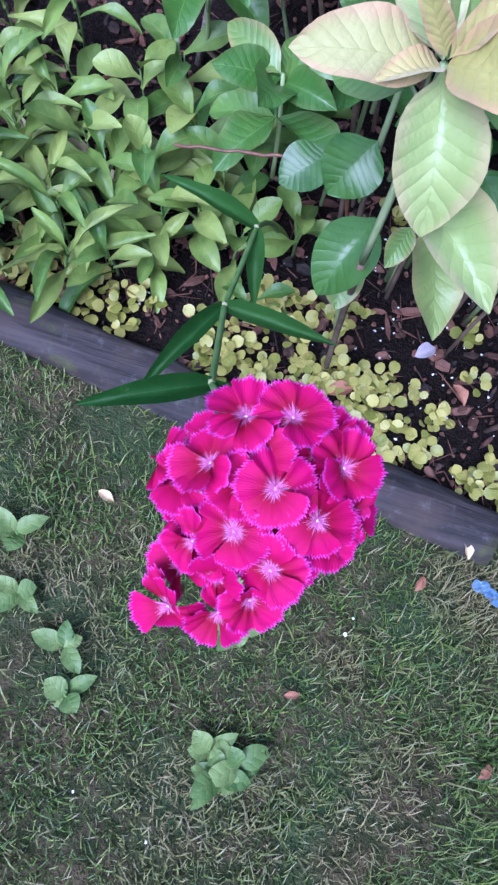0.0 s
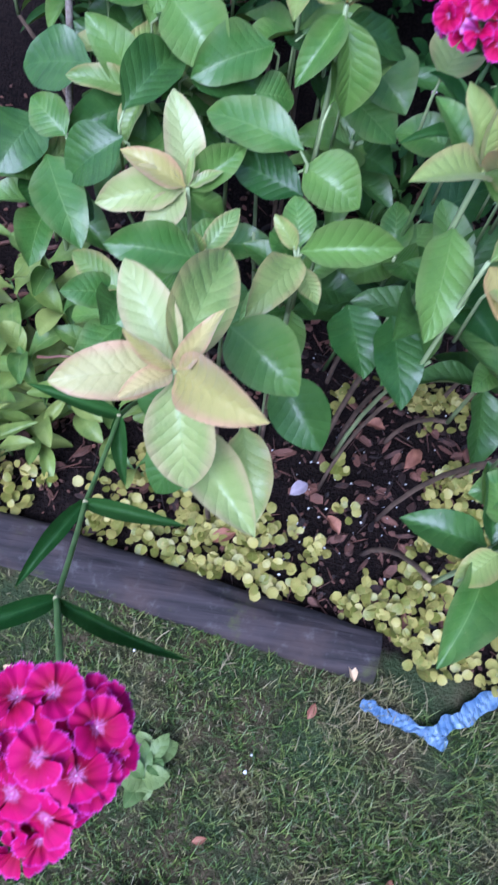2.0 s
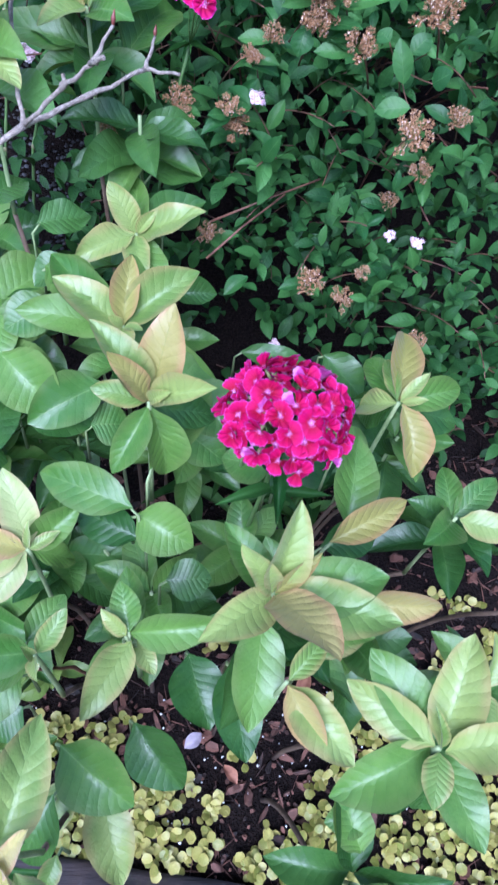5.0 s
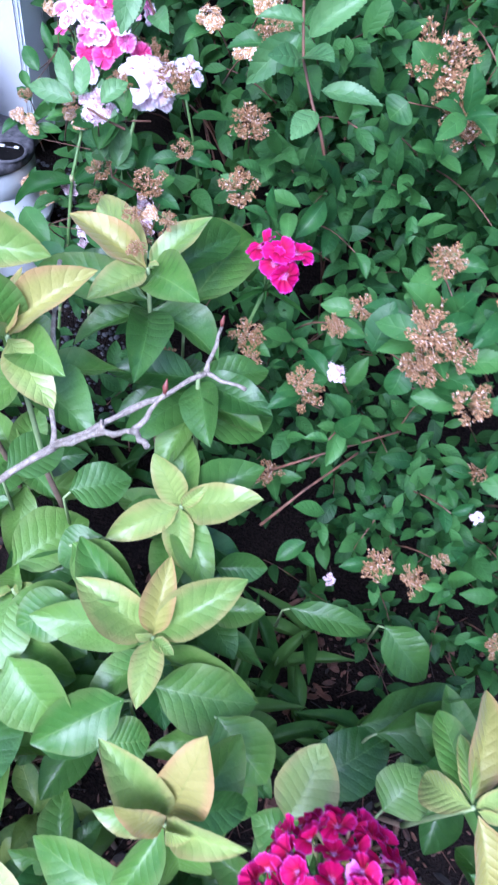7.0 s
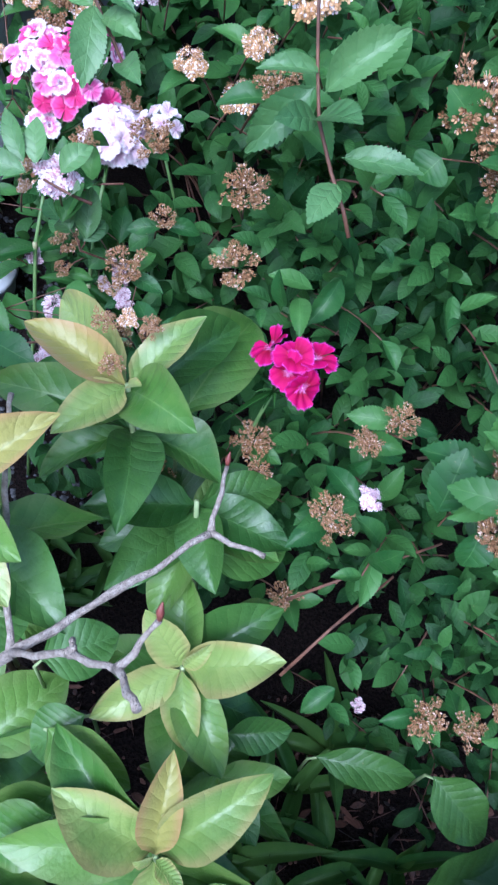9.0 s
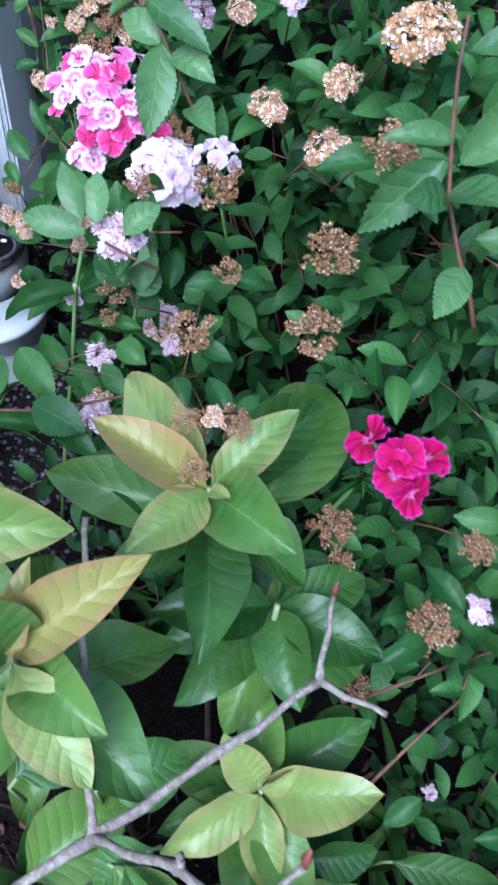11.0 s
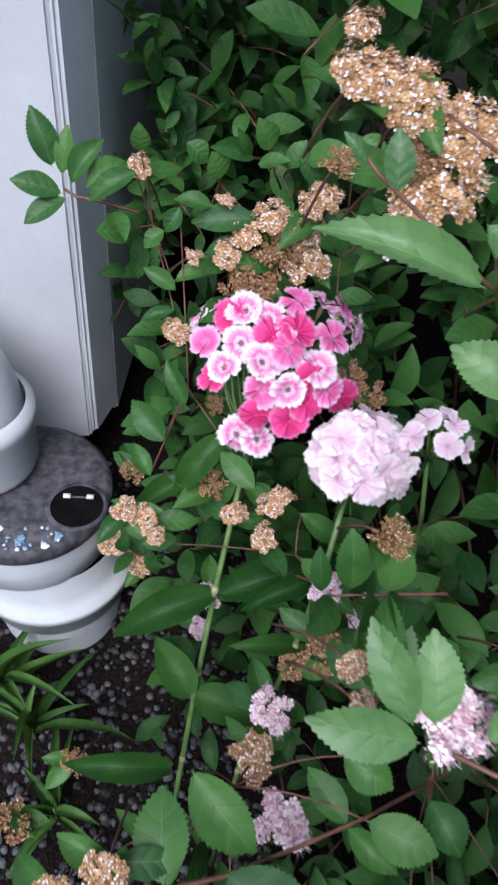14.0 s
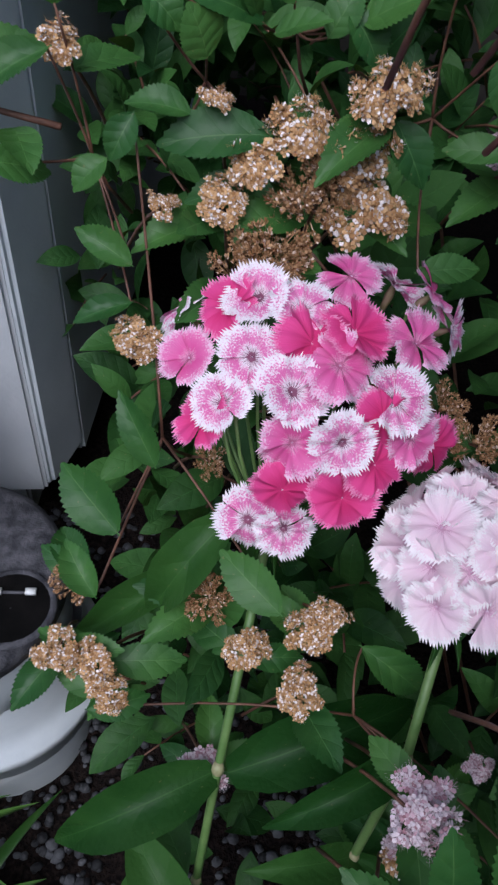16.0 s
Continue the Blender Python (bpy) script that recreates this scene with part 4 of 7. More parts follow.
shoot((-0.133, 0.965, 0.754), [(0.025, 0.071, 0.083, 0.42, "p"), (0.056, 0.029, 0.016, 0.35, "p"), (0.102, -0.002, 0.011, 0.45, "y"), (-0.015, 0.011, 0.078, 0.45, "y"), (0.047, -0.043, 0.029, 0.45, "y"), (0.004, -0.037, 0.059, 0.45, "g")], 1, 14)
shoot((-0.060, 0.708, 0.402), [(-0.061, 0.023, 0.060, 0.45, "g"), (-0.076, -0.015, 0.017, 0.35, "y"), (-0.018, -0.040, -0.036, 0.50, "y"), (0.024, 0.005, 0.017, 0.50, "y"), (-0.015, 0.016, 0.026, 0.30, "y"), (0.037, 0.036, 0.039, 0.50, "g"), (-0.074, -0.046, -0.017, 0.45, "d"), (-0.005, -0.027, -0.075, 0.55, "d")], 1, 15)
shoot((-0.070, 0.842, 0.427), [(0.008, 0.002, 0.049, 0.40, "g"), (-0.042, -0.005, 0.011, 0.45, "y"), (-0.006, -0.033, -0.012, 0.60, "g"), (0.067, 0.036, 0.025, 0.45, "d"), (0.023, 0.000, 0.019, 0.40, "y"), (0.078, -0.020, -0.040, 0.50, "d"), (-0.097, -0.025, 0.016, 0.50, "g")], 1, 16)
shoot((0.085, 1.015, 0.594), [(-0.061, -0.067, -0.021, 0.50, "d"), (0.074, -0.033, -0.001, 0.50, "d"), (0.020, -0.065, -0.024, 0.50, "d"), (0.071, 0.034, -0.013, 0.50, "d"), (-0.085, -0.015, 0.005, 0.50, "d")], 1, 17)
shoot((-0.013, 0.772, 0.361), [(-0.082, 0.024, 0.028, 0.50, "g"), (0.018, -0.042, 0.053, 0.50, "g"), (0.012, 0.076, -0.023, 0.55, "d"), (0.077, 0.010, 0.020, 0.50, "d"), (-0.028, -0.062, 0.043, 0.50, "g")], 1, 18)
shoot((-0.199, 1.071, 0.828), [(0.033, 0.047, 0.060, 0.46, "p"), (-0.06, 0.03, 0.02, 0.44, "y"), (-0.05, -0.05, 0.01, 0.44, "y")], 0, 71)
shoot((0.221, 0.397, 0.549), [(0.025, -0.046, -0.015, 0.44, "p"), (0.044, -0.054, -0.010, 0.44, "y"), (0.03, 0.03, 0.01, 0.42, "y")], 0, 72)


def old_leaves(rows):
    """Older leaves lower on the shrub, each on its own stalk from a shared thin stem."""
    r = random.Random(len(rows) + int(rows[0][0] * 1000))
    mid = sum((Vector(row[:3]) for row in rows), Vector()) / len(rows)
    foot = SHRUB_BASE.lerp(Vector((mid.x, mid.y + 0.04, SHRUB_BASE.z)), 0.75)
    v, f = tube(bend(foot, mid - Vector((0, 0, 0.10)), (0, 0.02, 0), 5), [0.0034 - 0.0003 * i for i in range(6)], 6)
    stem = attach("shoot", mesh_of("shoot", shifted(v, SHRUB_BASE), f, M_PALESTEM), shrub)
    for row in rows:
        b = Vector(row[:3])
        d = (Vector(row[3:6]) - b).normalized()
        v, f = tube((b - d * 0.006 + Vector((0, 0.004, -0.07)), b - d * 0.006 + Vector((0, 0, -0.012)), b + d * 0.004), (0.0019, 0.0015, 0.0011), 5)
        attach("petiole", mesh_of("petiole", shifted(v, SHRUB_BASE), f, M_PALESTEM), stem)
    for bx, by, bz, tx, ty, tz, w, kind in rows:
        leaf_on(stem, LEAVES[kind][r.randrange(4)], (bx, by, bz), (tx, ty, tz), w, HINT + Vector((r.uniform(-0.2, 0.2), r.uniform(-0.1, 0.1), 0)))


old_leaves([(0.102, 0.585, 0.460, 0.011, 0.625, 0.455, 0.044, "g"), (0.109, 0.575, 0.420, 0.038, 0.609, 0.420, 0.041, "d"), (0.105, 0.590, 0.440, 0.159, 0.562, 0.430, 0.051, "g"), (0.135, 0.542, 0.400, 0.179, 0.544, 0.400, 0.040, "d"), (0.108, 0.463, 0.465, 0.184, 0.465, 0.485, 0.033, "g"), (0.109, 0.456, 0.465, 0.076, 0.394, 0.469, 0.031, "y"), (0.107, 0.462, 0.470, 0.098, 0.497, 0.490, 0.025, "g"), (0.105, 0.459, 0.470, 0.085, 0.472, 0.490, 0.014, "y"), (0.064, 0.374, 0.475, 0.118, 0.333, 0.465, 0.048, "g"), (0.111, 0.422, 0.355, 0.157, 0.370, 0.325, 0.051, "d"), (0.086, 0.372, 0.345, 0.108, 0.295, 0.320, 0.041, "y")])
old_leaves([(0.158, 0.466, 0.410, 0.177, 0.404, 0.400, 0.047, "d"), (0.193, 0.453, 0.420, 0.208, 0.377, 0.400, 0.042, "d"), (0.021, 0.465, 0.440, 0.050, 0.503, 0.450, 0.028, "g"), (0.020, 0.457, 0.440, 0.033, 0.438, 0.440, 0.018, "y"), (0.018, 0.444, 0.420, -0.027, 0.410, 0.410, 0.043, "g"), (-0.061, 0.778, 0.440, 0.012, 0.759, 0.430, 0.053, "g"), (-0.022, 0.722, 0.420, 0.059, 0.721, 0.420, 0.053, "d"), (-0.074, 0.860, 0.440, -0.010, 0.920, 0.450, 0.060, "g"), (0.117, 0.608, 0.490, 0.168, 0.712, 0.500, 0.050, "g"), (0.147, 0.734, 0.460, 0.197, 0.688, 0.440, 0.057, "g"), (0.238, 0.648, 0.440, 0.186, 0.660, 0.440, 0.043, "g")])
old_leaves([(0.284, 0.537, 0.520, 0.298, 0.611, 0.550, 0.041, "g"), (0.264, 0.511, 0.540, 0.327, 0.540, 0.560, 0.027, "p"), (0.265, 0.528, 0.500, 0.317, 0.541, 0.500, 0.033, "d"), (0.277, 0.465, 0.530, 0.352, 0.461, 0.530, 0.027, "p"), (0.250, 0.436, 0.490, 0.306, 0.467, 0.500, 0.026, "y"), (0.304, 0.358, 0.420, 0.355, 0.354, 0.400, 0.038, "d"), (0.318, 0.350, 0.350, 0.281, 0.338, 0.350, 0.033, "g"), (0.313, 0.316, 0.340, 0.294, 0.363, 0.360, 0.036, "g"), (-0.071, 0.650, 0.420, -0.027, 0.734, 0.440, 0.050, "d")])
old_leaves([(0.086, 0.754, 0.460, 0.183, 0.750, 0.450, 0.059, "g"), (-0.045, 0.760, 0.470, 0.016, 0.713, 0.434, 0.064, "g"), (0.005, 0.828, 0.480, -0.060, 0.787, 0.460, 0.050, "g"), (-0.009, 0.864, 0.500, 0.056, 0.829, 0.480, 0.049, "g"), (0.062, 0.742, 0.450, -0.012, 0.695, 0.440, 0.054, "g"), (0.049, 0.710, 0.420, 0.090, 0.720, 0.410, 0.048, "g"), (0.101, 0.895, 0.455, 0.120, 0.859, 0.440, 0.037, "g"), (0.096, 1.001, 0.530, 0.167, 1.029, 0.530, 0.055, "d"), (-0.022, 0.909, 0.520, 0.035, 0.932, 0.520, 0.045, "d"), (0.119, 0.953, 0.495, 0.159, 0.979, 0.495, 0.035, "g")])
old_leaves([(0.127, 0.884, 0.450, 0.182, 0.891, 0.450, 0.032, "d"), (0.066, 1.068, 0.630, 0.120, 1.174, 0.650, 0.065, "g"), (0.016, 0.876, 0.500, -0.023, 0.853, 0.480, 0.043, "d"), (-0.075, 0.903, 0.550, -0.032, 0.943, 0.550, 0.047, "d"), (0.312, 0.790, 0.300, 0.430, 0.836, 0.320, 0.055, "d"), (0.258, 0.726, 0.280, 0.347, 0.783, 0.300, 0.068, "d"), (0.348, 0.721, 0.320, 0.386, 0.749, 0.330, 0.060, "g"), (0.220, 0.902, 0.340, 0.321, 0.891, 0.330, 0.034, "d"), (0.328, 0.886, 0.360, 0.384, 0.840, 0.330, 0.053, "d")])
old_leaves([(0.029, 0.384, 0.390, 0.006, 0.355, 0.362, 0.044, "d"), (0.045, 0.366, 0.340, 0.018, 0.317, 0.300, 0.046, "d"), (0.033, 0.316, 0.495, -0.011, 0.332, 0.475, 0.028, "g"), (0.061, 0.313, 0.400, 0.052, 0.287, 0.390, 0.017, "y"), (0.001, 0.452, 0.300, -0.034, 0.428, 0.280, 0.041, "d"), (0.040, 0.395, 0.260, 0.040, 0.350, 0.240, 0.035, "y")])
old_leaves([(-0.122, 0.740, 0.400, -0.201, 0.750, 0.380, 0.067, "d"), (-0.129, 0.651, 0.380, -0.170, 0.677, 0.400, 0.040, "g"), (-0.069, 0.639, 0.400, -0.125, 0.616, 0.360, 0.060, "d"), (-0.150, 0.643, 0.360, -0.099, 0.555, 0.330, 0.052, "g"), (-0.133, 0.843, 0.420, -0.223, 0.871, 0.420, 0.069, "d"), (-0.142, 0.617, 0.330, -0.098, 0.607, 0.320, 0.048, "d"), (-0.172, 0.699, 0.360, -0.205, 0.634, 0.340, 0.062, "d"), (-0.059, 0.822, 0.420, 0.013, 0.787, 0.420, 0.055, "g"), (-0.013, 0.745, 0.400, 0.054, 0.756, 0.390, 0.057, "d")])
old_leaves([(0.208, 0.651, 0.500, 0.232, 0.702, 0.530, 0.049, "y"), (0.322, 0.773, 0.340, 0.457, 0.811, 0.360, 0.067, "d"), (0.311, 0.687, 0.400, 0.342, 0.722, 0.420, 0.052, "g"), (0.140, 0.698, 0.440, 0.192, 0.667, 0.420, 0.049, "g"), (-0.055, 0.810, 0.480, -0.058, 0.748, 0.460, 0.054, "g"), (0.007, 0.806, 0.500, -0.043, 0.784, 0.480, 0.049, "g")])


def fill_shoots():
    """Lesser shoots that fill the body of the shrub."""
    r = random.Random(11)
    spots = ((-0.17, 0.67, 0.32), (-0.10, 0.80, 0.38), (-0.18, 0.93, 0.42), (-0.30, 0.98, 0.44), (-0.10, 0.98, 0.45), (0.02, 0.76, 0.36), (0.16, 0.74, 0.36),
             (0.22, 0.62, 0.32), (0.34, 0.52, 0.30), (0.44, 0.62, 0.40), (0.46, 0.46, 0.33), (0.40, 0.74, 0.38), (0.12, 0.56, 0.33), (0.02, 0.62, 0.30), (-0.06, 0.56, 0.27),
             (0.12, 0.86, 0.40), (-0.20, 1.05, 0.50), (0.55, 0.56, 0.42), (-0.38, 0.88, 0.42), (0.25, 0.50, 0.42))
    for k, spot in enumerate(spots):
        c = Vector(spot)
        leaves = []
        turn = r.uniform(0, 6.3)
        for j in range(6):
            a = turn + j * 1.05 + r.uniform(-0.2, 0.2)
            length = r.uniform(0.05, 0.08)
            d = Vector((math.cos(a), math.sin(a), r.uniform(0.0, 0.6))).normalized() * length
            leaves.append((d.x, d.y, d.z, r.uniform(0.44, 0.54), r.choice("ygggdd")))
        shoot(spot, leaves, 1, 100 + k)


fill_shoots()

# ---- bleached dead branch ----
def build_branch():
    base = Vector((-0.20, 0.80, float(ground_z(-0.2, 0.8))))
    branch = thing("dead_branch", base, "bleached dead branch with forked twigs and red buds", "branch")
    A, B2, C, D, E = (0.097, 0.929, 0.690), (-0.007, 0.854, 0.668), (-0.026, 0.955, 0.72), (0.061, 0.821, 0.745), (0.073, 0.799, 0.762)
    F, G, H, I = (0.130, 0.913, 0.696), (0.104, 0.973, 0.700), (0.034, 0.838, 0.715), (0.078, 0.835, 0.770)

    def twig(name, pts, r0, r1, material=M_BARKTWIG):
        pts = [Vector(p) for p in pts]
        n = len(pts)
        out = []
        for p, q in zip(pts, pts[1:]):
            for s in range(5):
                t = s / 5
                out.append(p.lerp(q, t) + Vector((math.sin(t * 9 + p.x * 90), math.cos(t * 7), math.sin(t * 11))) * 0.0009)
        out.append(pts[-1])
        m = len(out)
        v, f = tube(out, [(r0 + (r1 - r0) * i / (m - 1)) * (1.32 if i % 5 == 0 else 1 + 0.12 * math.sin(i * 4.7 + r0 * 9000)) for i in range(m)], 9)
        return attach(name, mesh_of(name, shifted(v, base), f, material), branch)

    twig("limb", (base, (-0.15, 0.80, 0.50), (-0.075, 0.815, 0.63), B2), 0.0042, 0.0027)
    twig("twig", (B2, (0.045, 0.89, 0.679), A), 0.0026, 0.0019)
    twig("twig", (A, F), 0.0018, 0.0013)
    twig("twig", (A, G), 0.0021, 0.0011)
    twig("twig", (B2, (-0.018, 0.90, 0.69), C, (-0.03, 0.99, 0.73)), 0.0022, 0.0015)
    twig("twig", (B2, H, D), 0.0021, 0.0017)
    twig("twig", (D, E), 0.0021, 0.0017)
    twig("twig", (D, I), 0.0019, 0.0012)
    twig("spur", (H, Vector(H) + Vector((0.001, 0.004, 0.009))), 0.0026, 0.0014)
    for p in (G, I):
        p = Vector(p)
        v, f = tube((p, p + Vector((0, 0.002, 0.004)), p + Vector((0.001, 0.004, 0.010))), (0.0012, 0.0021, 0.0003), 6)
        attach("bud", mesh_of("bud", shifted(v, base), f, M_BUD), branch, None, "dark red bud")


build_branch()

# ---- sweet williams ----
def stem_of(plant, pts, r0, r1, material=M_STEM, name="stem"):
    n = len(pts)
    v, f = tube(pts, [r0 + (r1 - r0) * i / (n - 1) for i in range(n)], 8)
    return attach(name, mesh_of(name, shifted(v, ORIGIN[plant.name]), f, material), plant)


def joint(plant, p, r):
    v, f = tube((Vector(p) - Vector((0, 0, r * 1.5)), Vector(p), Vector(p) + Vector((0, 0, r * 1.5))), (r * 0.80, r * 1.02, r * 0.78), 10)
    attach("joint", mesh_of("joint", shifted(v, ORIGIN[plant.name]), f, M_NODE), plant)


def blade(plant, base, tip, width, hint=(0, -0.4, 0.9), key=None):
    return attach("leaf", BLADE[random.randrange(3) if key is None else key], plant, frame_of(base, tip, width, hint))


def umbel(plant, head, spots, radius, keys, toward, stalk_from, lean=0.55, cup=0.3, step_by=0.0):
    """Flowers at offsets in mm from the head's centre."""
    for k, (dx, dy, dz, *kind) in enumerate(spots):
        d = Vector((dx, dy, dz)) / 1000
        at = Vector(head) + d + d.normalized() * ((step_by if k < 13 else -step_by) if dz > 5 else 0.0) - (d * 0.1 if step_by and dz > 5 else d * 0)
        n = d.normalized() + Vector(toward) * (lean if dz > 5 else 0.75)
        stray = 0.45 if keys in "cm" else 0.25
        n += Vector((random.uniform(-stray, stray), random.uniform(-stray, stray), random.uniform(-stray, stray)))
        floret(plant, at, n, radius * random.uniform(0.92, 1.08), kind[0] if kind else keys[k % len(keys)], random.uniform(0, 6.3), random.uniform(0.0, cup))
        v, f = tube(bend(stalk_from, at - n.normalized() * radius * 0.7, d * 0.1, 3), (0.0011, 0.001, 0.0009, 0.0009), 4)
        attach("stalk", mesh_of("stalk", shifted(v, ORIGIN[plant.name]), f, M_STEM), plant)
    for k in range(8):
        a = k * 2.4
        d = Vector((math.cos(a), math.sin(a), -0.2 + 0.4 * math.sin(k * 1.7))).normalized()
        p = Vector(stalk_from)
        attach("bract", BLADE[k % 3], plant, frame_of(p, p + d * random.uniform(0.014, 0.024), 0.003, (0, 0, 1)))


def dome(count, radius, flat=0.8, low=-0.35):
    """Offsets in mm, spread over the upper part of a ball."""
    out = []
    for k in range(count):
        z = 1 - (1 - low) * (k + 0.5) / count
        a = k * 2.39996
        s = math.sqrt(max(0, 1 - z * z))
        r = radius * 1000 * (1 + 0.06 * math.sin(k * 5.1))
        out.append((s * math.cos(a) * r, s * math.sin(a) * r, z * r * flat))
    return out


def crimson_plant():
    base = Vector((-0.03, 0.60, float(ground_z(-0.03, 0.6))))
    plant = thing("sweet_william", base, "crimson sweet william leaning over the lawn on a jointed stem", "flower", "sweet williams")
    n2, n1, n3, neck = Vector((-0.049, 0.458, 0.179)), Vector((-0.050, 0.326, 0.237)), Vector((-0.033, 0.204, 0.338)), Vector((0.008, 0.112, 0.440))
    pts = bend(base, n2, (0, 0, 0.02), 4)[:-1] + bend(n2, n1, (0, 0, -0.003), 3)[:-1] + bend(n1, n3, (0, 0, -0.003), 3)[:-1] + bend(n3, neck, (0, 0, 0.003), 3)
    stem_of(plant, pts, 0.0028, 0.0024)
    for p in (n2, n1, n3):
        joint(plant, p, 0.0029)
    blade(plant, n3, Vector((-0.109, 0.163, 0.342)), 0.017)
    blade(plant, n1, Vector((-0.099, 0.244, 0.209)), 0.017)
    blade(plant, n1, Vector((0.048, 0.316, 0.240)), 0.017)
    blade(plant, n2, Vector((-0.147, 0.463, 0.210)), 0.018)
    blade(plant, n2, Vector((-0.031, 0.394, 0.138)), 0.018)
    blade(plant, n3, Vector((0.071, 0.174, 0.335)), 0.013)
    umbel(plant, (0.0120, 0.0984, 0.4725), ((-24, -10, 38), (1, -15, 44), (-16, 10, 42), (1, 14, 44), (24, 2, 39), (19, -20, 37), (-9, -31, 32), (-23, -35, 20), (-11, -44, 10), (8, -39, 24), (-25, -55, -5), (-6, -52, -7), (-46, -2, 6), (-31, -27, 20), (35, 5, 29), (37, -10, 25), (19, 16, 39), (19, -34, 25), (17, -41, 13), (29, -24, 26), (-9, -3, 45), (-33, 2, 32), (15, 5, 43), (3, -27, 37), (-12, -17, 41), (10, -7, 44), (-27, -23, 29), (-26, 6, 38), (29, 14, 33), (4, -46, 3), (-38, -15, 21), (30, -7, 34), (-25, -39, -6), (-16, -38, 20)), 0.0146, "c", (0, -0.3, 0.9), neck, 0.5, 0.25, 0.003)


crimson_plant()


def crimson_plant_two():
    head = Vector((0.226, 0.592, 0.596))
    base = Vector((0.20, 0.70, float(ground_z(0.2, 0.7))))
    plant = thing("sweet_william", base, "crimson sweet william with a full round head among the shrub", "flower", "sweet williams")
    neck = head - Vector((0, 0, 0.035))
    stem_of(plant, bend(base, neck, (0.01, 0.01, 0), 8), 0.0028, 0.0024)
    for dx, dy, dz in ((-0.05, -0.02, 0.0), (0.055, -0.01, 0.01), (0.0, -0.05, -0.03), (-0.03, 0.05, 0.0)):
        p = neck - Vector((0, 0, 0.02 + abs(dx)))
        blade(plant, p, p + Vector((dx, dy, dz)), 0.012)
    umbel(plant, head, dome(62, 0.046, 0.72, -0.25), 0.0124, "m", (0, -0.3, 0.4), neck, 0.4, 0.8)


crimson_plant_two()


def crimson_plant_three():
    head = Vector((0.150, 1.090, 0.655))
    base = Vector((0.10, 1.16, float(ground_z(0.1, 1.16))))
    plant = thing("sweet_william", base, "small crimson sweet william with three open flowers", "flower", "sweet williams")
    neck = head + Vector((-0.012, 0.008, -0.018))
    stem_of(plant, bend(base, neck, (-0.02, 0.0, 0), 8), 0.002, 0.0018)
    umbel(plant, (0.149, 1.066, 0.691), ((-19, 16, 10), (-5, -6, 24), (10, -4, 22), (2, -24, 14), (-8, -14, 18)), 0.0158, "c", (0, -0.5, 0.8), neck, 0.7, 0.2)
    for d in (Vector((0.05, -0.01, -0.02)), Vector((-0.04, -0.03, -0.01))):
        blade(plant, neck, neck + d, 0.005)


crimson_plant_three()


def pink_plant():
    base = Vector((-0.172, 1.31, float(ground_z(-0.172, 1.31))))
    plant = thing("sweet_william", base, "pink sweet william with white-edged fringed petals", "flower", "sweet williams")
    n = [Vector(p) for p in ((-0.160, 1.352, 0.32), (-0.150, 1.392, 0.41), (-0.141, 1.415, 0.51), (-0.122, 1.480, 0.612))]
    stem_of(plant, bend(base, n[0], (0, 0, 0), 2)[:-1] + n, 0.0028, 0.0022, M_STEM)
    for p in n[:3]:
        joint(plant, p, 0.0032)
    blade(plant, (-0.142, 1.416, 0.505), (-0.221, 1.397, 0.465), 0.029, key=2)
    blade(plant, (-0.136, 1.415, 0.505), (-0.036, 1.454, 0.500), 0.032, key=2)
    blade(plant, (-0.151, 1.372, 0.415), (-0.094, 1.356, 0.400), 0.032, key=1)
    blade(plant, (-0.156, 1.370, 0.415), (-0.189, 1.416, 0.430), 0.030, key=1)
    blade(plant, (-0.139, 1.482, 0.620), (-0.174, 1.466, 0.565), 0.023, key=2)
    blade(plant, (-0.153, 1.482, 0.580), (-0.217, 1.468, 0.530), 0.018, key=1)
    blade(plant, (-0.169, 1.331, 0.360), (-0.263, 1.335, 0.350), 0.025, key=2)
    blade(plant, (-0.058, 1.408, 0.450), (-0.013, 1.430, 0.440), 0.021, key=1)
    umbel(plant, (-0.1118, 1.5187, 0.6574), ((-23, -30, 46, "w"), (-5, -16, 57, "w"), (37, 19, 47, "w"), (-46, -17, 34, "p"), (-9, -43, 41, "w"), (8, -36, 48, "p"), (10, -53, 27, "w"), (-8, -53, 26, "p"), (39, -42, 19, "p"), (-21, -53, -19, "w"), (-7, -56, -20, "w"), (41, -14, 42, "p"), (-10, -59, 7, "r"), (13, -59, 3, "r"), (30, -39, 35, "w"), (-50, 20, 31, "w"), (-31, -7, 51, "r"), (-20, -8, 56, "w"), (14, -23, 53, "r"), (16, 8, 57, "p"), (51, 12, 47, "p"), (59, 3, 37, "w"), (25, -45, 32, "r"), (55, -26, -1, "r"), (-39, -38, 24, "r"), (-33, -39, 31, "w"), (24, -53, 15, "r"), (-2, -29, 52, "r")), 0.0140, "p", (0, -0.55, 0.75), n[3])


pink_plant()


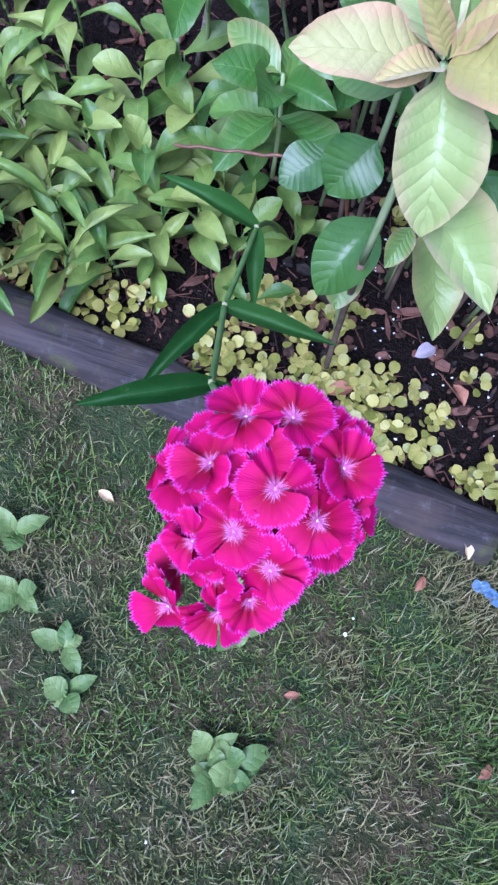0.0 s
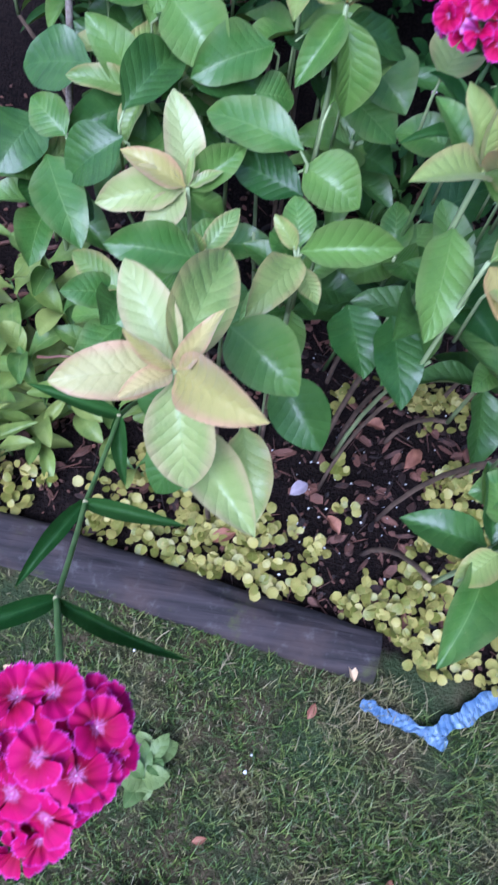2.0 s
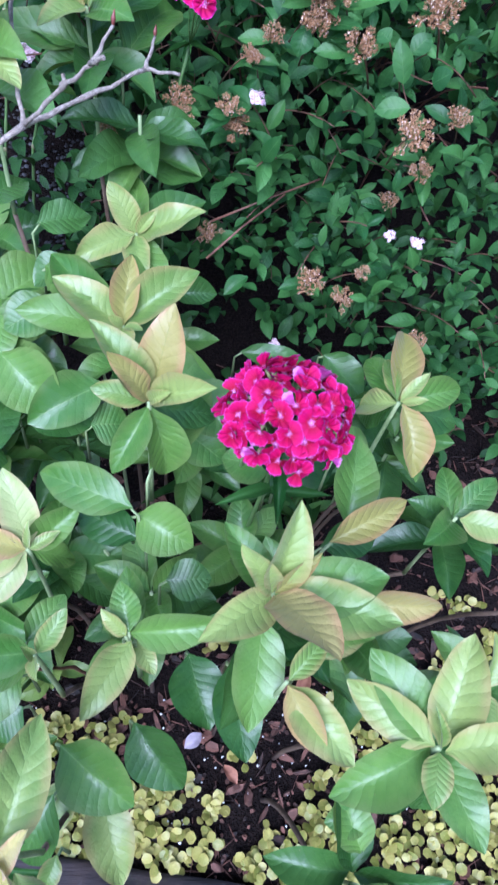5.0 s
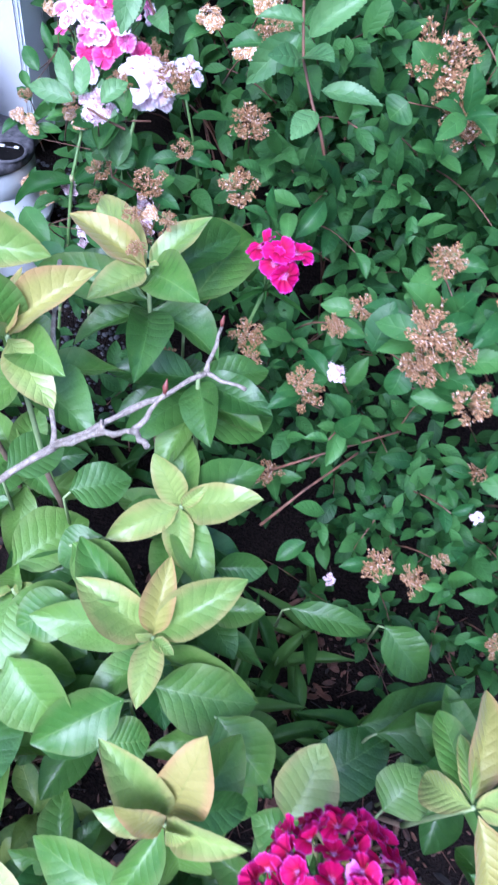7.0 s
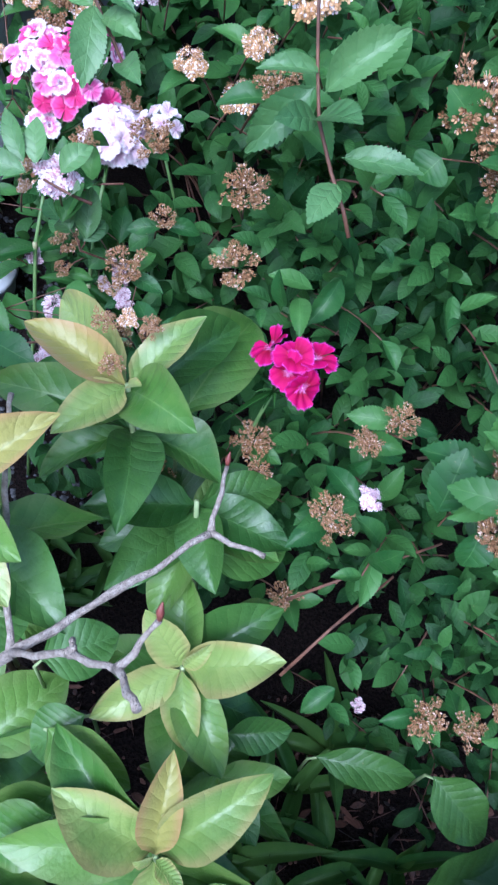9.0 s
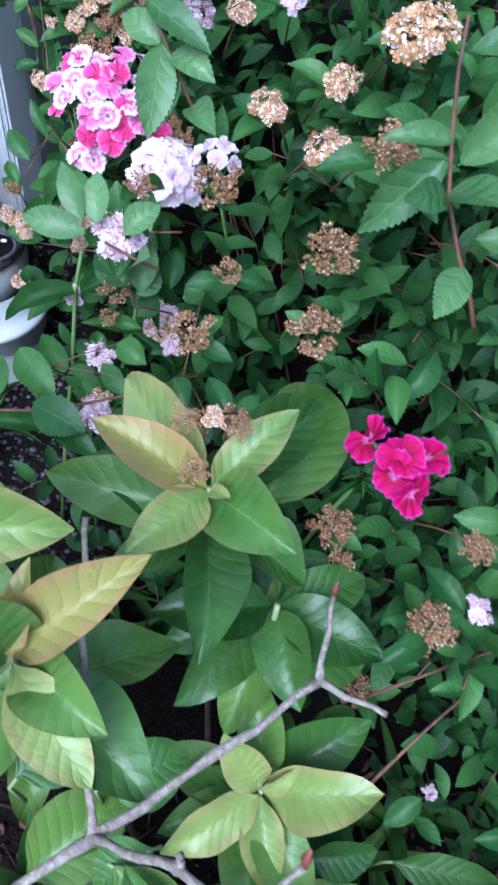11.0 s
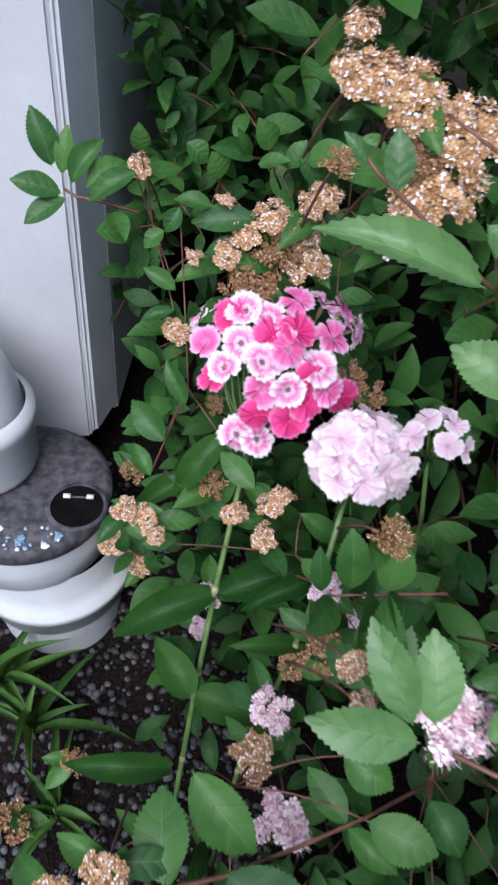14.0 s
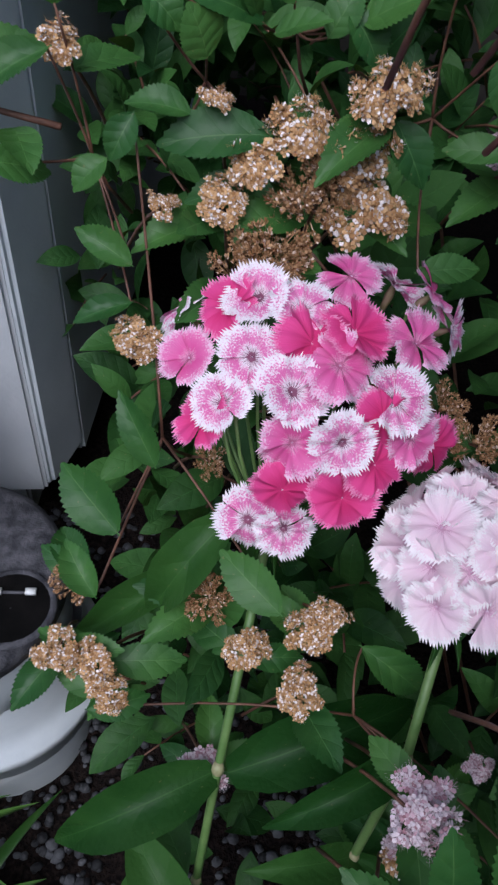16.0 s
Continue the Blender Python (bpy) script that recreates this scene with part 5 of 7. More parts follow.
def pale_plant():
    base = Vector((-0.125, 1.30, float(ground_z(-0.125, 1.30))))
    plant = thing("sweet_william", base, "pale pink sweet william with a full round head", "flower", "sweet williams")
    n = [Vector(p) for p in ((-0.110, 1.335, 0.34), (-0.074, 1.385, 0.48), (-0.063, 1.400, 0.56), (-0.052, 1.435, 0.615))]
    stem_of(plant, bend(base, n[0], (0, 0, 0), 2)[:-1] + n, 0.0027, 0.0022, M_STEM)
    for p in n[:3]:
        joint(plant, p, 0.003)
    blade(plant, n[2], n[2] + Vector((-0.06, -0.02, -0.02)), 0.017)
    blade(plant, n[2], n[2] + Vector((0.02, -0.03, -0.06)), 0.015)
    blade(plant, n[1], n[1] + Vector((-0.055, -0.01, 0.015)), 0.018)
    blade(plant, n[1], n[1] + Vector((0.05, -0.02, -0.03)), 0.015)
    umbel(plant, (-0.044, 1.450, 0.638), dome(30, 0.0285, 0.9, -0.45), 0.0145, "l", (0, -0.55, 0.7), n[3], 0.35, 0.45)
    second = thing("sweet_william", (0.03, 1.47, float(ground_z(0.03, 1.47))), "small pale pink sweet william beside a larger one", "flower", "sweet williams")
    neck = Vector((0.006, 1.455, 0.635))
    stem_of(second, bend(ORIGIN[second.name], neck, (0.02, 0, 0), 6), 0.002, 0.0018)
    umbel(second, (0.006, 1.45, 0.658), dome(7, 0.02, 0.9, 0.0), 0.011, "l", (0, -0.4, 0.8), neck)


pale_plant()

# ---- spirea ----
SPIREA_BASE = Vector((0.30, 1.55, float(ground_z(0.3, 1.55)) - 0.01))
spirea = thing("spirea_bush", SPIREA_BASE, "dense dark green spirea bush with faded brown and pink blossom", "shrub")
SPIREA_LEAVES, SPIREA_STEMS = [], []


def spirea_front(x):
    """How far forward the bush comes at x."""
    return float(np.interp(x, (-0.3, -0.16, -0.05, 0.05, 0.14, 0.24, 0.45, 1.2), (1.66, 1.60, 1.56, 1.38, 1.16, 1.02, 0.94, 0.86)))


def spirea_top(x, y):
    return 0.48 + 0.32 * min(1.0, max(0.0, (y - spirea_front(x)) / 0.35)) + 0.05 * math.sin(x * 9) + 0.35 * max(0, y - 1.7)


def sprig(p, d, length, size, r, store=SPIREA_LEAVES, gap=0.016):
    """A twig with alternate leaves, drooping a little at its end."""
    d = Vector(d).normalized()
    n = max(3, int(length / gap))
    pts = []
    for i in range(n + 1):
        t = i / n
        pts.append(Vector(p) + d * length * t + Vector((0, 0, -0.25 * length * t * t)))
    if r.random() < 0.35:
        SPIREA_STEMS.append((pts, 0.0009))
    turn = r.uniform(0, 6.3)
    side = d.orthogonal().normalized()
    for i in range(1, n + 1):
        turn += 2.4
        out = (Matrix.Rotation(turn, 3, d) @ side) + d * 0.55 + Vector((0, -0.15, 0.15))
        s = size * r.uniform(0.75, 1.15) * (0.75 if i == n else 1)
        store.append((pts[i], pts[i] + out.normalized() * s, s * r.uniform(0.46, 0.58), Vector((r.uniform(-.4, .4), r.uniform(-.8, 0), 0.85))))


def fill_spirea():
    r = random.Random(5)
    made = 0
    while made < 1650:
        x = r.uniform(-0.24, 1.3)
        front = spirea_front(x)
        depth = r.random() ** 1.5 * 0.95
        y = front + depth
        top = spirea_top(x, y)
        g = float(ground_z(x, y))
        z = g + (top - g) * (r.random() ** 0.55)
        if (x < -0.14 and z < 0.5) or (x < -0.19 and y < 1.72):
            continue
        if x < 0.12 and z < 0.52 and r.random() < 0.5:
            continue
        d = (r.uniform(-0.7, 0.7), r.uniform(-1.1, 0.1), r.uniform(-0.1, 0.9))
        size = r.uniform(0.040, 0.056) if x < 0.12 else r.uniform(0.027, 0.041)
        sprig((x, y, z), d, r.uniform(0.06, 0.12), size, r, gap=0.019 if x < 0.12 else 0.015)
        made += 1
    made = 0
    while made < 760:
        x, y = r.uniform(-0.20, 0.95), r.uniform(1.66, 2.4)
        z = r.uniform(0.55, 1.25)
        sprig((x, y, z), (r.uniform(-0.7, 0.7), r.uniform(-1.1, 0.0), r.uniform(-0.2, 0.8)), r.uniform(0.07, 0.13), r.uniform(0.036, 0.052), r)
        made += 1
    for k in range(420):
        x, y = r.uniform(0.14, 0.62), r.uniform(1.20, 1.80)
        z = r.uniform(0.52, 0.80) + 0.12 * max(0.0, y - 1.5)
        sprig((x, y, z), (r.uniform(-0.7, 0.7), r.uniform(-1.1, 0.0), r.uniform(0.1, 0.9)), r.uniform(0.06, 0.11), r.uniform(0.032, 0.046), r)
    made = 0
    while made < 60:
        x, y = r.uniform(-0.26, 0.22), r.uniform(1.14, 1.60)
        g = float(ground_z(x, y))
        top = 0.42 - 0.10 * max(0, (1.22 - y) / 0.1) if x > -0.2 else 0.40
        if y > spirea_front(x) or top < g + 0.03:
            continue
        z = g + 0.02 + (top - g) * r.random() ** 0.7
        if x < -0.17 or math.hypot(x + 0.32, y - 1.56) < 0.10:
            continue
        sprig((x, y, z), (r.uniform(-0.8, 0.8), r.uniform(-0.9, 0.5), r.uniform(-0.1, 0.5)), r.uniform(0.05, 0.09), r.uniform(0.034, 0.05), r)
        made += 1
    for k in range(40):
        x, y = r.uniform(-0.19, -0.06), r.uniform(1.50, 1.70)
        if math.hypot(x + 0.315, y - 1.56) < 0.10:
            continue
        sprig((x, y, r.uniform(0.33, 0.56)), (r.uniform(-0.6, 0.6), r.uniform(-0.9, 0.1), r.uniform(0, 0.6)), r.uniform(0.05, 0.09), r.uniform(0.032, 0.046), r)
    for k in range(120):
        x, y = r.uniform(-0.265, -0.17), r.uniform(1.74, 1.95)
        sprig((x, y, r.uniform(0.60, 1.25)), (r.uniform(-0.2, 0.7), r.uniform(-0.9, 0.1), r.uniform(-0.1, 0.7)), r.uniform(0.05, 0.08), r.uniform(0.032, 0.044), r)
    for k in range(46):
        x = r.uniform(-0.2, 1.0)
        y = spirea_front(x) + r.uniform(0.05, 0.5)
        foot = Vector((x * 0.6 + 0.15, 1.45 + r.uniform(0, 0.4), float(ground_z(x, 1.5))))
        SPIREA_STEMS.append((bend(foot, (x, y, spirea_top(x, y) - 0.05), (0, 0.05, 0.05), 8), 0.0016))


fill_spirea()


def front_shoot(points, leaves, radius=0.0012, stalks=False, meshes=SPIREA):
    """A long shoot that reaches out in front of the bush with its own large leaves."""
    v, f = tube([Vector(p) for p in points], [radius * (1.2 - 0.5 * i / len(points)) for i in range(len(points))], 7)
    stem = attach("shoot", mesh_of("shoot", shifted(v, SPIREA_BASE), f, M_TWIG), spirea)
    for bx, by, bz, dx, dy, dz, w in leaves:
        ob = new("leaf", meshes[random.randrange(3)])
        ob.parent = stem
        b = Vector((bx, by, bz))
        ob.matrix_basis = Matrix.Translation(-SPIREA_BASE) @ frame_of(b, b + Vector((dx, dy, dz)), w, (random.uniform(-.2, .2), -0.6, 0.8))
        if stalks:
            v, f = tube(bend(points[-1], b + Vector((dx, dy, dz)) * 0.05, (0, 0.006, -0.004), 5), (0.0007, 0.0007, 0.0006, 0.0006, 0.0006, 0.0005), 5)
            attach("petiole", mesh_of("petiole", shifted(v, SPIREA_BASE), f, M_TWIG), stem)
    return stem


front_shoot([(0.000, 1.291, 0.780), (-0.019, 1.308, 0.810), (-0.030, 1.318, 0.828), (-0.042, 1.328, 0.847), (-0.051, 1.339, 0.868), (-0.051, 1.350, 0.893), (-0.044, 1.356, 0.905), (-0.034, 1.363, 0.922), (-0.028, 1.367, 0.933), (-0.027, 1.373, 0.947)], [(-0.052, 1.353, 0.900, 0.044, -0.002, 0.038, 0.026), (-0.038, 1.336, 0.864, 0.014, 0.013, 0.034, 0.026), (-0.058, 1.345, 0.881, 0.017, -0.013, -0.012, 0.016), (-0.043, 1.328, 0.847, 0.046, -0.034, -0.013, 0.026), (-0.031, 1.315, 0.823, -0.029, 0.016, 0.013, 0.024), (-0.030, 1.316, 0.825, -0.005, -0.048, -0.043, 0.032), (-0.015, 1.331, 0.855, 0.010, 0.001, 0.026, 0.014), (-0.035, 1.335, 0.862, 0.011, -0.016, -0.003, 0.012), (-0.025, 1.312, 0.818, 0.033, -0.020, -0.003, 0.024), (-0.017, 1.306, 0.807, -0.016, -0.025, -0.028, 0.024), (-0.008, 1.297, 0.791, 0.019, -0.035, 0.004, 0.024)], 0.0012, False, SPIREA_YOUNG_LIT)
front_shoot([(-0.051, 1.335, 0.860), (-0.067, 1.340, 0.870), (-0.086, 1.347, 0.884), (-0.101, 1.352, 0.894), (-0.106, 1.355, 0.899)], [(-0.054, 1.335, 0.860, -0.067, 0.012, 0.016, 0.023), (-0.093, 1.349, 0.888, -0.002, 0.010, 0.020, 0.013), (-0.105, 1.353, 0.896, -0.009, 0.005, 0.010, 0.006)], 0.0009, False, SPIREA_YOUNG_LIT)
front_shoot([(-0.049, 1.353, 0.899), (-0.064, 1.357, 0.906), (-0.078, 1.360, 0.913)], [], 0.0007)
front_shoot([(-0.044, 1.356, 0.905), (-0.041, 1.358, 0.910), (-0.041, 1.359, 0.913)], [], 0.0007)
front_shoot([(-0.028, 1.366, 0.930), (-0.015, 1.367, 0.934), (-0.008, 1.369, 0.939)], [], 0.0007)
front_shoot([(0.168, 1.096, 0.791), (0.162, 1.103, 0.805), (0.151, 1.113, 0.824), (0.139, 1.125, 0.850), (0.134, 1.136, 0.876), (0.130, 1.147, 0.903), (0.129, 1.154, 0.924)], [(0.135, 1.133, 0.867, -0.039, -0.020, -0.035, 0.026), (0.140, 1.131, 0.864, 0.041, 0.004, 0.040, 0.026), (0.139, 1.126, 0.853, 0.019, -0.029, 0.016, 0.028), (0.138, 1.125, 0.850, -0.026, -0.025, 0.012, 0.020), (0.156, 1.117, 0.833, 0.048, -0.015, 0.006, 0.022), (0.156, 1.110, 0.819, -0.018, -0.033, -0.007, 0.022), (0.133, 1.150, 0.910, 0.045, -0.007, 0.018, 0.020), (0.136, 1.135, 0.874, -0.037, -0.008, 0.003, 0.016)], 0.0012, False, SPIREA_YOUNG_LIT)
front_shoot([(-0.018, 1.194, 0.728), (-0.034, 1.198, 0.731), (-0.057, 1.206, 0.737)], [(-0.070, 1.209, 0.740, -0.045, 0.005, 0.007, 0.024), (-0.073, 1.214, 0.744, -0.018, 0.029, 0.028, 0.020), (-0.064, 1.214, 0.744, -0.002, 0.027, 0.025, 0.022), (-0.034, 1.198, 0.731, 0.011, -0.020, 0.020, 0.020), (-0.044, 1.210, 0.741, 0.023, 0.015, 0.018, 0.022)], 0.0012, False, SPIREA_YOUNG_LIT)
front_shoot([(-0.210, 1.568, 0.750), (-0.234, 1.573, 0.753), (-0.254, 1.576, 0.754), (-0.263, 1.580, 0.757)], [(-0.264, 1.577, 0.755, -0.033, -0.005, 0.011, 0.020), (-0.272, 1.591, 0.767, -0.012, 0.010, 0.037, 0.022), (-0.265, 1.587, 0.764, 0.005, 0.012, 0.030, 0.016), (-0.258, 1.582, 0.760, 0.021, 0.014, 0.028, 0.018), (-0.248, 1.580, 0.759, 0.032, 0.010, 0.015, 0.022), (-0.261, 1.575, 0.753, -0.028, -0.015, -0.013, 0.018), (-0.228, 1.568, 0.749, 0.011, -0.028, -0.002, 0.018)])
front_shoot([(-0.215, 1.156, 0.532), (-0.191, 1.187, 0.549), (-0.168, 1.198, 0.550), (-0.133, 1.207, 0.544), (-0.089, 1.223, 0.542), (-0.043, 1.241, 0.543), (0.008, 1.265, 0.548)], [(-0.164, 1.199, 0.549, -0.005, 0.049, 0.019, 0.026), (-0.125, 1.214, 0.547, -0.022, 0.045, 0.019, 0.024), (-0.130, 1.207, 0.543, 0.046, -0.019, 0.000, 0.026), (-0.119, 1.205, 0.537, 0.047, -0.037, -0.001, 0.026), (-0.189, 1.186, 0.547, 0.021, -0.022, -0.006, 0.024), (-0.047, 1.238, 0.542, 0.038, -0.022, 0.003, 0.020), (-0.059, 1.235, 0.543, -0.023, 0.030, 0.010, 0.022), (-0.011, 1.254, 0.545, 0.021, -0.030, -0.003, 0.016), (-0.059, 1.234, 0.542, 0.028, -0.025, -0.001, 0.020)], 0.0015)
front_shoot([(-0.015, 1.322, 0.666), (-0.039, 1.323, 0.662), (-0.054, 1.323, 0.660), (-0.069, 1.323, 0.659), (-0.085, 1.323, 0.657)], [(-0.069, 1.325, 0.661, -0.004, 0.016, 0.036, 0.024), (-0.077, 1.321, 0.655, -0.019, -0.027, 0.012, 0.022), (-0.055, 1.322, 0.660, -0.014, -0.029, 0.014, 0.022), (-0.086, 1.325, 0.658, -0.004, 0.011, 0.028, 0.014), (-0.049, 1.324, 0.662, 0.005, 0.015, 0.031, 0.024), (-0.041, 1.322, 0.661, -0.008, -0.030, 0.016, 0.024)], 0.0009)
front_shoot([(-0.053, 1.322, 0.605), (-0.061, 1.307, 0.625), (-0.065, 1.297, 0.643)], [(-0.063, 1.265, 0.654, 0.011, 0.047, 0.025, 0.026), (-0.066, 1.269, 0.657, -0.002, 0.032, 0.015, 0.013), (-0.066, 1.267, 0.656, -0.019, 0.027, 0.003, 0.020), (-0.064, 1.266, 0.655, 0.018, 0.028, 0.018, 0.020)], 0.0008, True)

front_shoot([(-0.143, 1.633, 0.718), (-0.151, 1.618, 0.738), (-0.155, 1.608, 0.756)], [(-0.126, 1.570, 0.750, -0.048, -0.000, -0.005, 0.023), (-0.159, 1.574, 0.755, -0.027, 0.001, 0.004, 0.016), (-0.154, 1.581, 0.773, -0.007, -0.004, 0.020, 0.022), (-0.179, 1.587, 0.794, 0.015, -0.003, -0.012, 0.018)], 0.0008, True)
front_shoot([(-0.105, 1.647, 0.735), (-0.113, 1.632, 0.755), (-0.117, 1.622, 0.773)], [(-0.132, 1.593, 0.783, -0.028, -0.015, 0.015, 0.017), (-0.129, 1.592, 0.780, 0.020, -0.010, 0.010, 0.015), (-0.121, 1.594, 0.790, -0.009, -0.004, 0.022, 0.020), (-0.108, 1.589, 0.780, 0.011, 0.004, 0.019, 0.017), (-0.096, 1.589, 0.786, 0.025, -0.012, 0.018, 0.024), (-0.101, 1.591, 0.790, 0.014, -0.009, -0.017, 0.018), (-0.135, 1.594, 0.783, -0.010, -0.013, 0.026, 0.009)], 0.0008, True)
front_shoot([(-0.047, 1.618, 0.713), (-0.055, 1.603, 0.733), (-0.059, 1.593, 0.751)], [(-0.080, 1.570, 0.759, 0.014, -0.014, -0.021, 0.021), (-0.036, 1.552, 0.754, -0.026, 0.009, -0.002, 0.014), (-0.046, 1.569, 0.784, 0.003, -0.008, -0.019, 0.013), (-0.067, 1.540, 0.709, 0.028, 0.003, 0.002, 0.016), (-0.064, 1.582, 0.808, 0.019, -0.008, -0.007, 0.016)], 0.0008, True)
front_shoot([(-0.190, 1.612, 0.692), (-0.198, 1.597, 0.712), (-0.202, 1.587, 0.730)], [(-0.211, 1.574, 0.777, -0.033, -0.013, -0.017, 0.020), (-0.209, 1.578, 0.789, -0.000, -0.005, 0.021, 0.015), (-0.239, 1.553, 0.742, 0.024, 0.012, -0.009, 0.021), (-0.182, 1.541, 0.706, -0.023, 0.006, 0.014, 0.014), (-0.182, 1.534, 0.694, -0.025, -0.007, -0.006, 0.013), (-0.192, 1.561, 0.742, -0.014, -0.007, -0.011, 0.015)], 0.0008, True)
front_shoot([(-0.158, 1.534, 0.602), (-0.166, 1.519, 0.622), (-0.170, 1.509, 0.640)], [(-0.171, 1.485, 0.646, -0.015, 0.014, 0.029, 0.016), (-0.185, 1.464, 0.628, -0.025, 0.020, 0.021, 0.024), (-0.193, 1.443, 0.614, -0.014, 0.018, 0.015, 0.015), (-0.118, 1.437, 0.612, -0.026, 0.023, 0.013, 0.021), (-0.181, 1.564, 0.759, -0.010, -0.008, -0.016, 0.015)], 0.0008, True)
front_shoot([(-0.069, 1.448, 0.514), (-0.077, 1.433, 0.534), (-0.081, 1.423, 0.552)], [(-0.051, 1.378, 0.560, -0.000, 0.018, 0.007, 0.013), (-0.030, 1.364, 0.563, 0.002, 0.036, 0.027, 0.026), (-0.041, 1.359, 0.557, -0.020, -0.018, -0.012, 0.028), (-0.081, 1.442, 0.581, 0.031, -0.012, -0.021, 0.020), (-0.200, 1.421, 0.561, 0.028, 0.006, 0.001, 0.016)], 0.0008, True)
front_shoot([(-0.116, 1.277, 0.517), (-0.124, 1.262, 0.537), (-0.128, 1.252, 0.555)], [(-0.167, 1.199, 0.557, -0.004, 0.047, 0.016, 0.037), (-0.154, 1.254, 0.575, 0.037, -0.041, -0.014, 0.034), (-0.133, 1.205, 0.558, 0.050, -0.025, -0.003, 0.041), (-0.193, 1.181, 0.555, 0.025, -0.018, -0.006, 0.038), (-0.066, 1.262, 0.584, 0.028, -0.019, -0.003, 0.027), (-0.053, 1.229, 0.573, 0.037, -0.018, 0.002, 0.030)], 0.0008, True)
front_shoot([(0.007, 1.284, 0.517), (-0.001, 1.269, 0.537), (-0.005, 1.259, 0.555)], [(-0.014, 1.184, 0.548, -0.021, -0.017, -0.009, 0.032), (-0.030, 1.194, 0.546, 0.028, -0.028, 0.000, 0.037), (0.024, 1.200, 0.563, -0.019, -0.022, -0.012, 0.032), (0.008, 1.322, 0.610, -0.019, -0.011, -0.012, 0.024), (-0.013, 1.243, 0.566, 0.015, -0.029, -0.006, 0.028)], 0.0008, True)
front_shoot([(0.172, 0.999, 0.470), (0.238, 1.023, 0.490), (0.310, 1.048, 0.510)], [], 0.0013)
front_shoot([(0.168, 0.929, 0.470), (0.210, 0.967, 0.490), (0.262, 1.010, 0.510)], [], 0.0013)
front_shoot([(0.262, 0.974, 0.723), (0.254, 0.959, 0.743), (0.250, 0.949, 0.761)], [(0.252, 0.926, 0.785, -0.028, -0.003, 0.027, 0.023), (0.260, 0.925, 0.785, 0.008, -0.009, 0.031, 0.024), (0.269, 0.919, 0.779, 0.016, -0.002, 0.025, 0.023), (0.245, 0.918, 0.768, -0.029, -0.017, 0.003, 0.015), (0.239, 0.909, 0.750, -0.005, -0.012, -0.020, 0.023), (0.270, 0.923, 0.787, 0.019, -0.006, -0.002, 0.020), (0.215, 0.915, 0.754, 0.008, 0.018, 0.033, 0.028)], 0.0008, True)
front_shoot([(0.338, 0.905, 0.699), (0.330, 0.890, 0.719), (0.326, 0.880, 0.737)], [(0.329, 0.832, 0.727, -0.030, 0.005, -0.008, 0.021), (0.343, 0.839, 0.745, 0.011, -0.008, 0.015, 0.023), (0.321, 0.845, 0.739, -0.010, 0.013, 0.032, 0.020), (0.306, 0.868, 0.763, -0.010, 0.007, 0.005, 0.019), (0.336, 0.855, 0.762, 0.005, 0.001, 0.005, 0.019), (0.324, 0.858, 0.759, 0.014, 0.005, 0.016, 0.021)], 0.0008, True)
front_shoot([(0.323, 1.256, 0.740), (0.315, 1.241, 0.760), (0.311, 1.231, 0.778)], [(0.270, 1.217, 0.801, -0.032, -0.001, 0.038, 0.039), (0.294, 1.200, 0.776, -0.010, -0.012, -0.028, 0.032), (0.303, 1.202, 0.785, 0.025, -0.010, -0.008, 0.028), (0.245, 1.215, 0.787, -0.014, -0.006, -0.016, 0.039), (0.369, 1.184, 0.786, -0.019, -0.003, 0.005, 0.032), (0.385, 1.169, 0.768, -0.017, 0.007, 0.002, 0.032), (0.313, 1.218, 0.828, 0.020, 0.003, 0.022, 0.039)], 0.0008, True)
front_shoot([(-0.002, 1.376, 0.498), (-0.027, 1.336, 0.558), (-0.052, 1.276, 0.618)], [(-0.058, 1.288, 0.629, -0.019, 0.015, 0.004, 0.026), (-0.061, 1.280, 0.637, -0.003, 0.024, 0.028, 0.020), (-0.047, 1.282, 0.626, 0.002, 0.037, 0.036, 0.030), (-0.049, 1.281, 0.625, 0.018, 0.020, 0.013, 0.024)], 0.0011, True, SPIREA_YOUNG_LIT)



def clusters(rows):
    for x, y, z, size, kind in rows:
        tilt = Vector((random.uniform(-0.3, 0.3), random.uniform(-0.8, -0.2), 0.9)).normalized()
        xax = tilt.orthogonal().normalized()
        m = Matrix((xax, tilt.cross(xax), tilt)).transposed().to_4x4() @ Matrix.Rotation(random.uniform(0, 6), 4, "Z") @ Matrix.Scale(size * 0.92, 4)
        m.translation = Vector((x, y, z)) - tilt * size * 0.3
        attach("corymb", BLOSSOM[kind][random.randrange(3)], spirea, m, {"b": "dry brown blossom", "k": "fading brown and pink blossom", "f": "fresh pale pink blossom"}[kind])
        p = Vector((x, y, z)) - tilt * size * 0.3
        SPIREA_STEMS.append((bend(p + Vector((random.uniform(-.03, .03), 0.05, -0.06)), p, (0, 0, 0.006), 4), 0.0009))
        r = random.Random(int(x * 1e4))
        for k in range(2 if size > 0.019 else 0):
            a = r.uniform(0, 6.3)
            d = Vector((math.cos(a), math.sin(a) * 0.8, r.uniform(-0.3, 0.35))).normalized() * r.uniform(0.028, 0.042)
            b = p - tilt * 0.012
            attach("leaf", SPIREA[k], spirea, frame_of(b, b + d, d.length * 0.52, (0, -0.5, 0.85)))


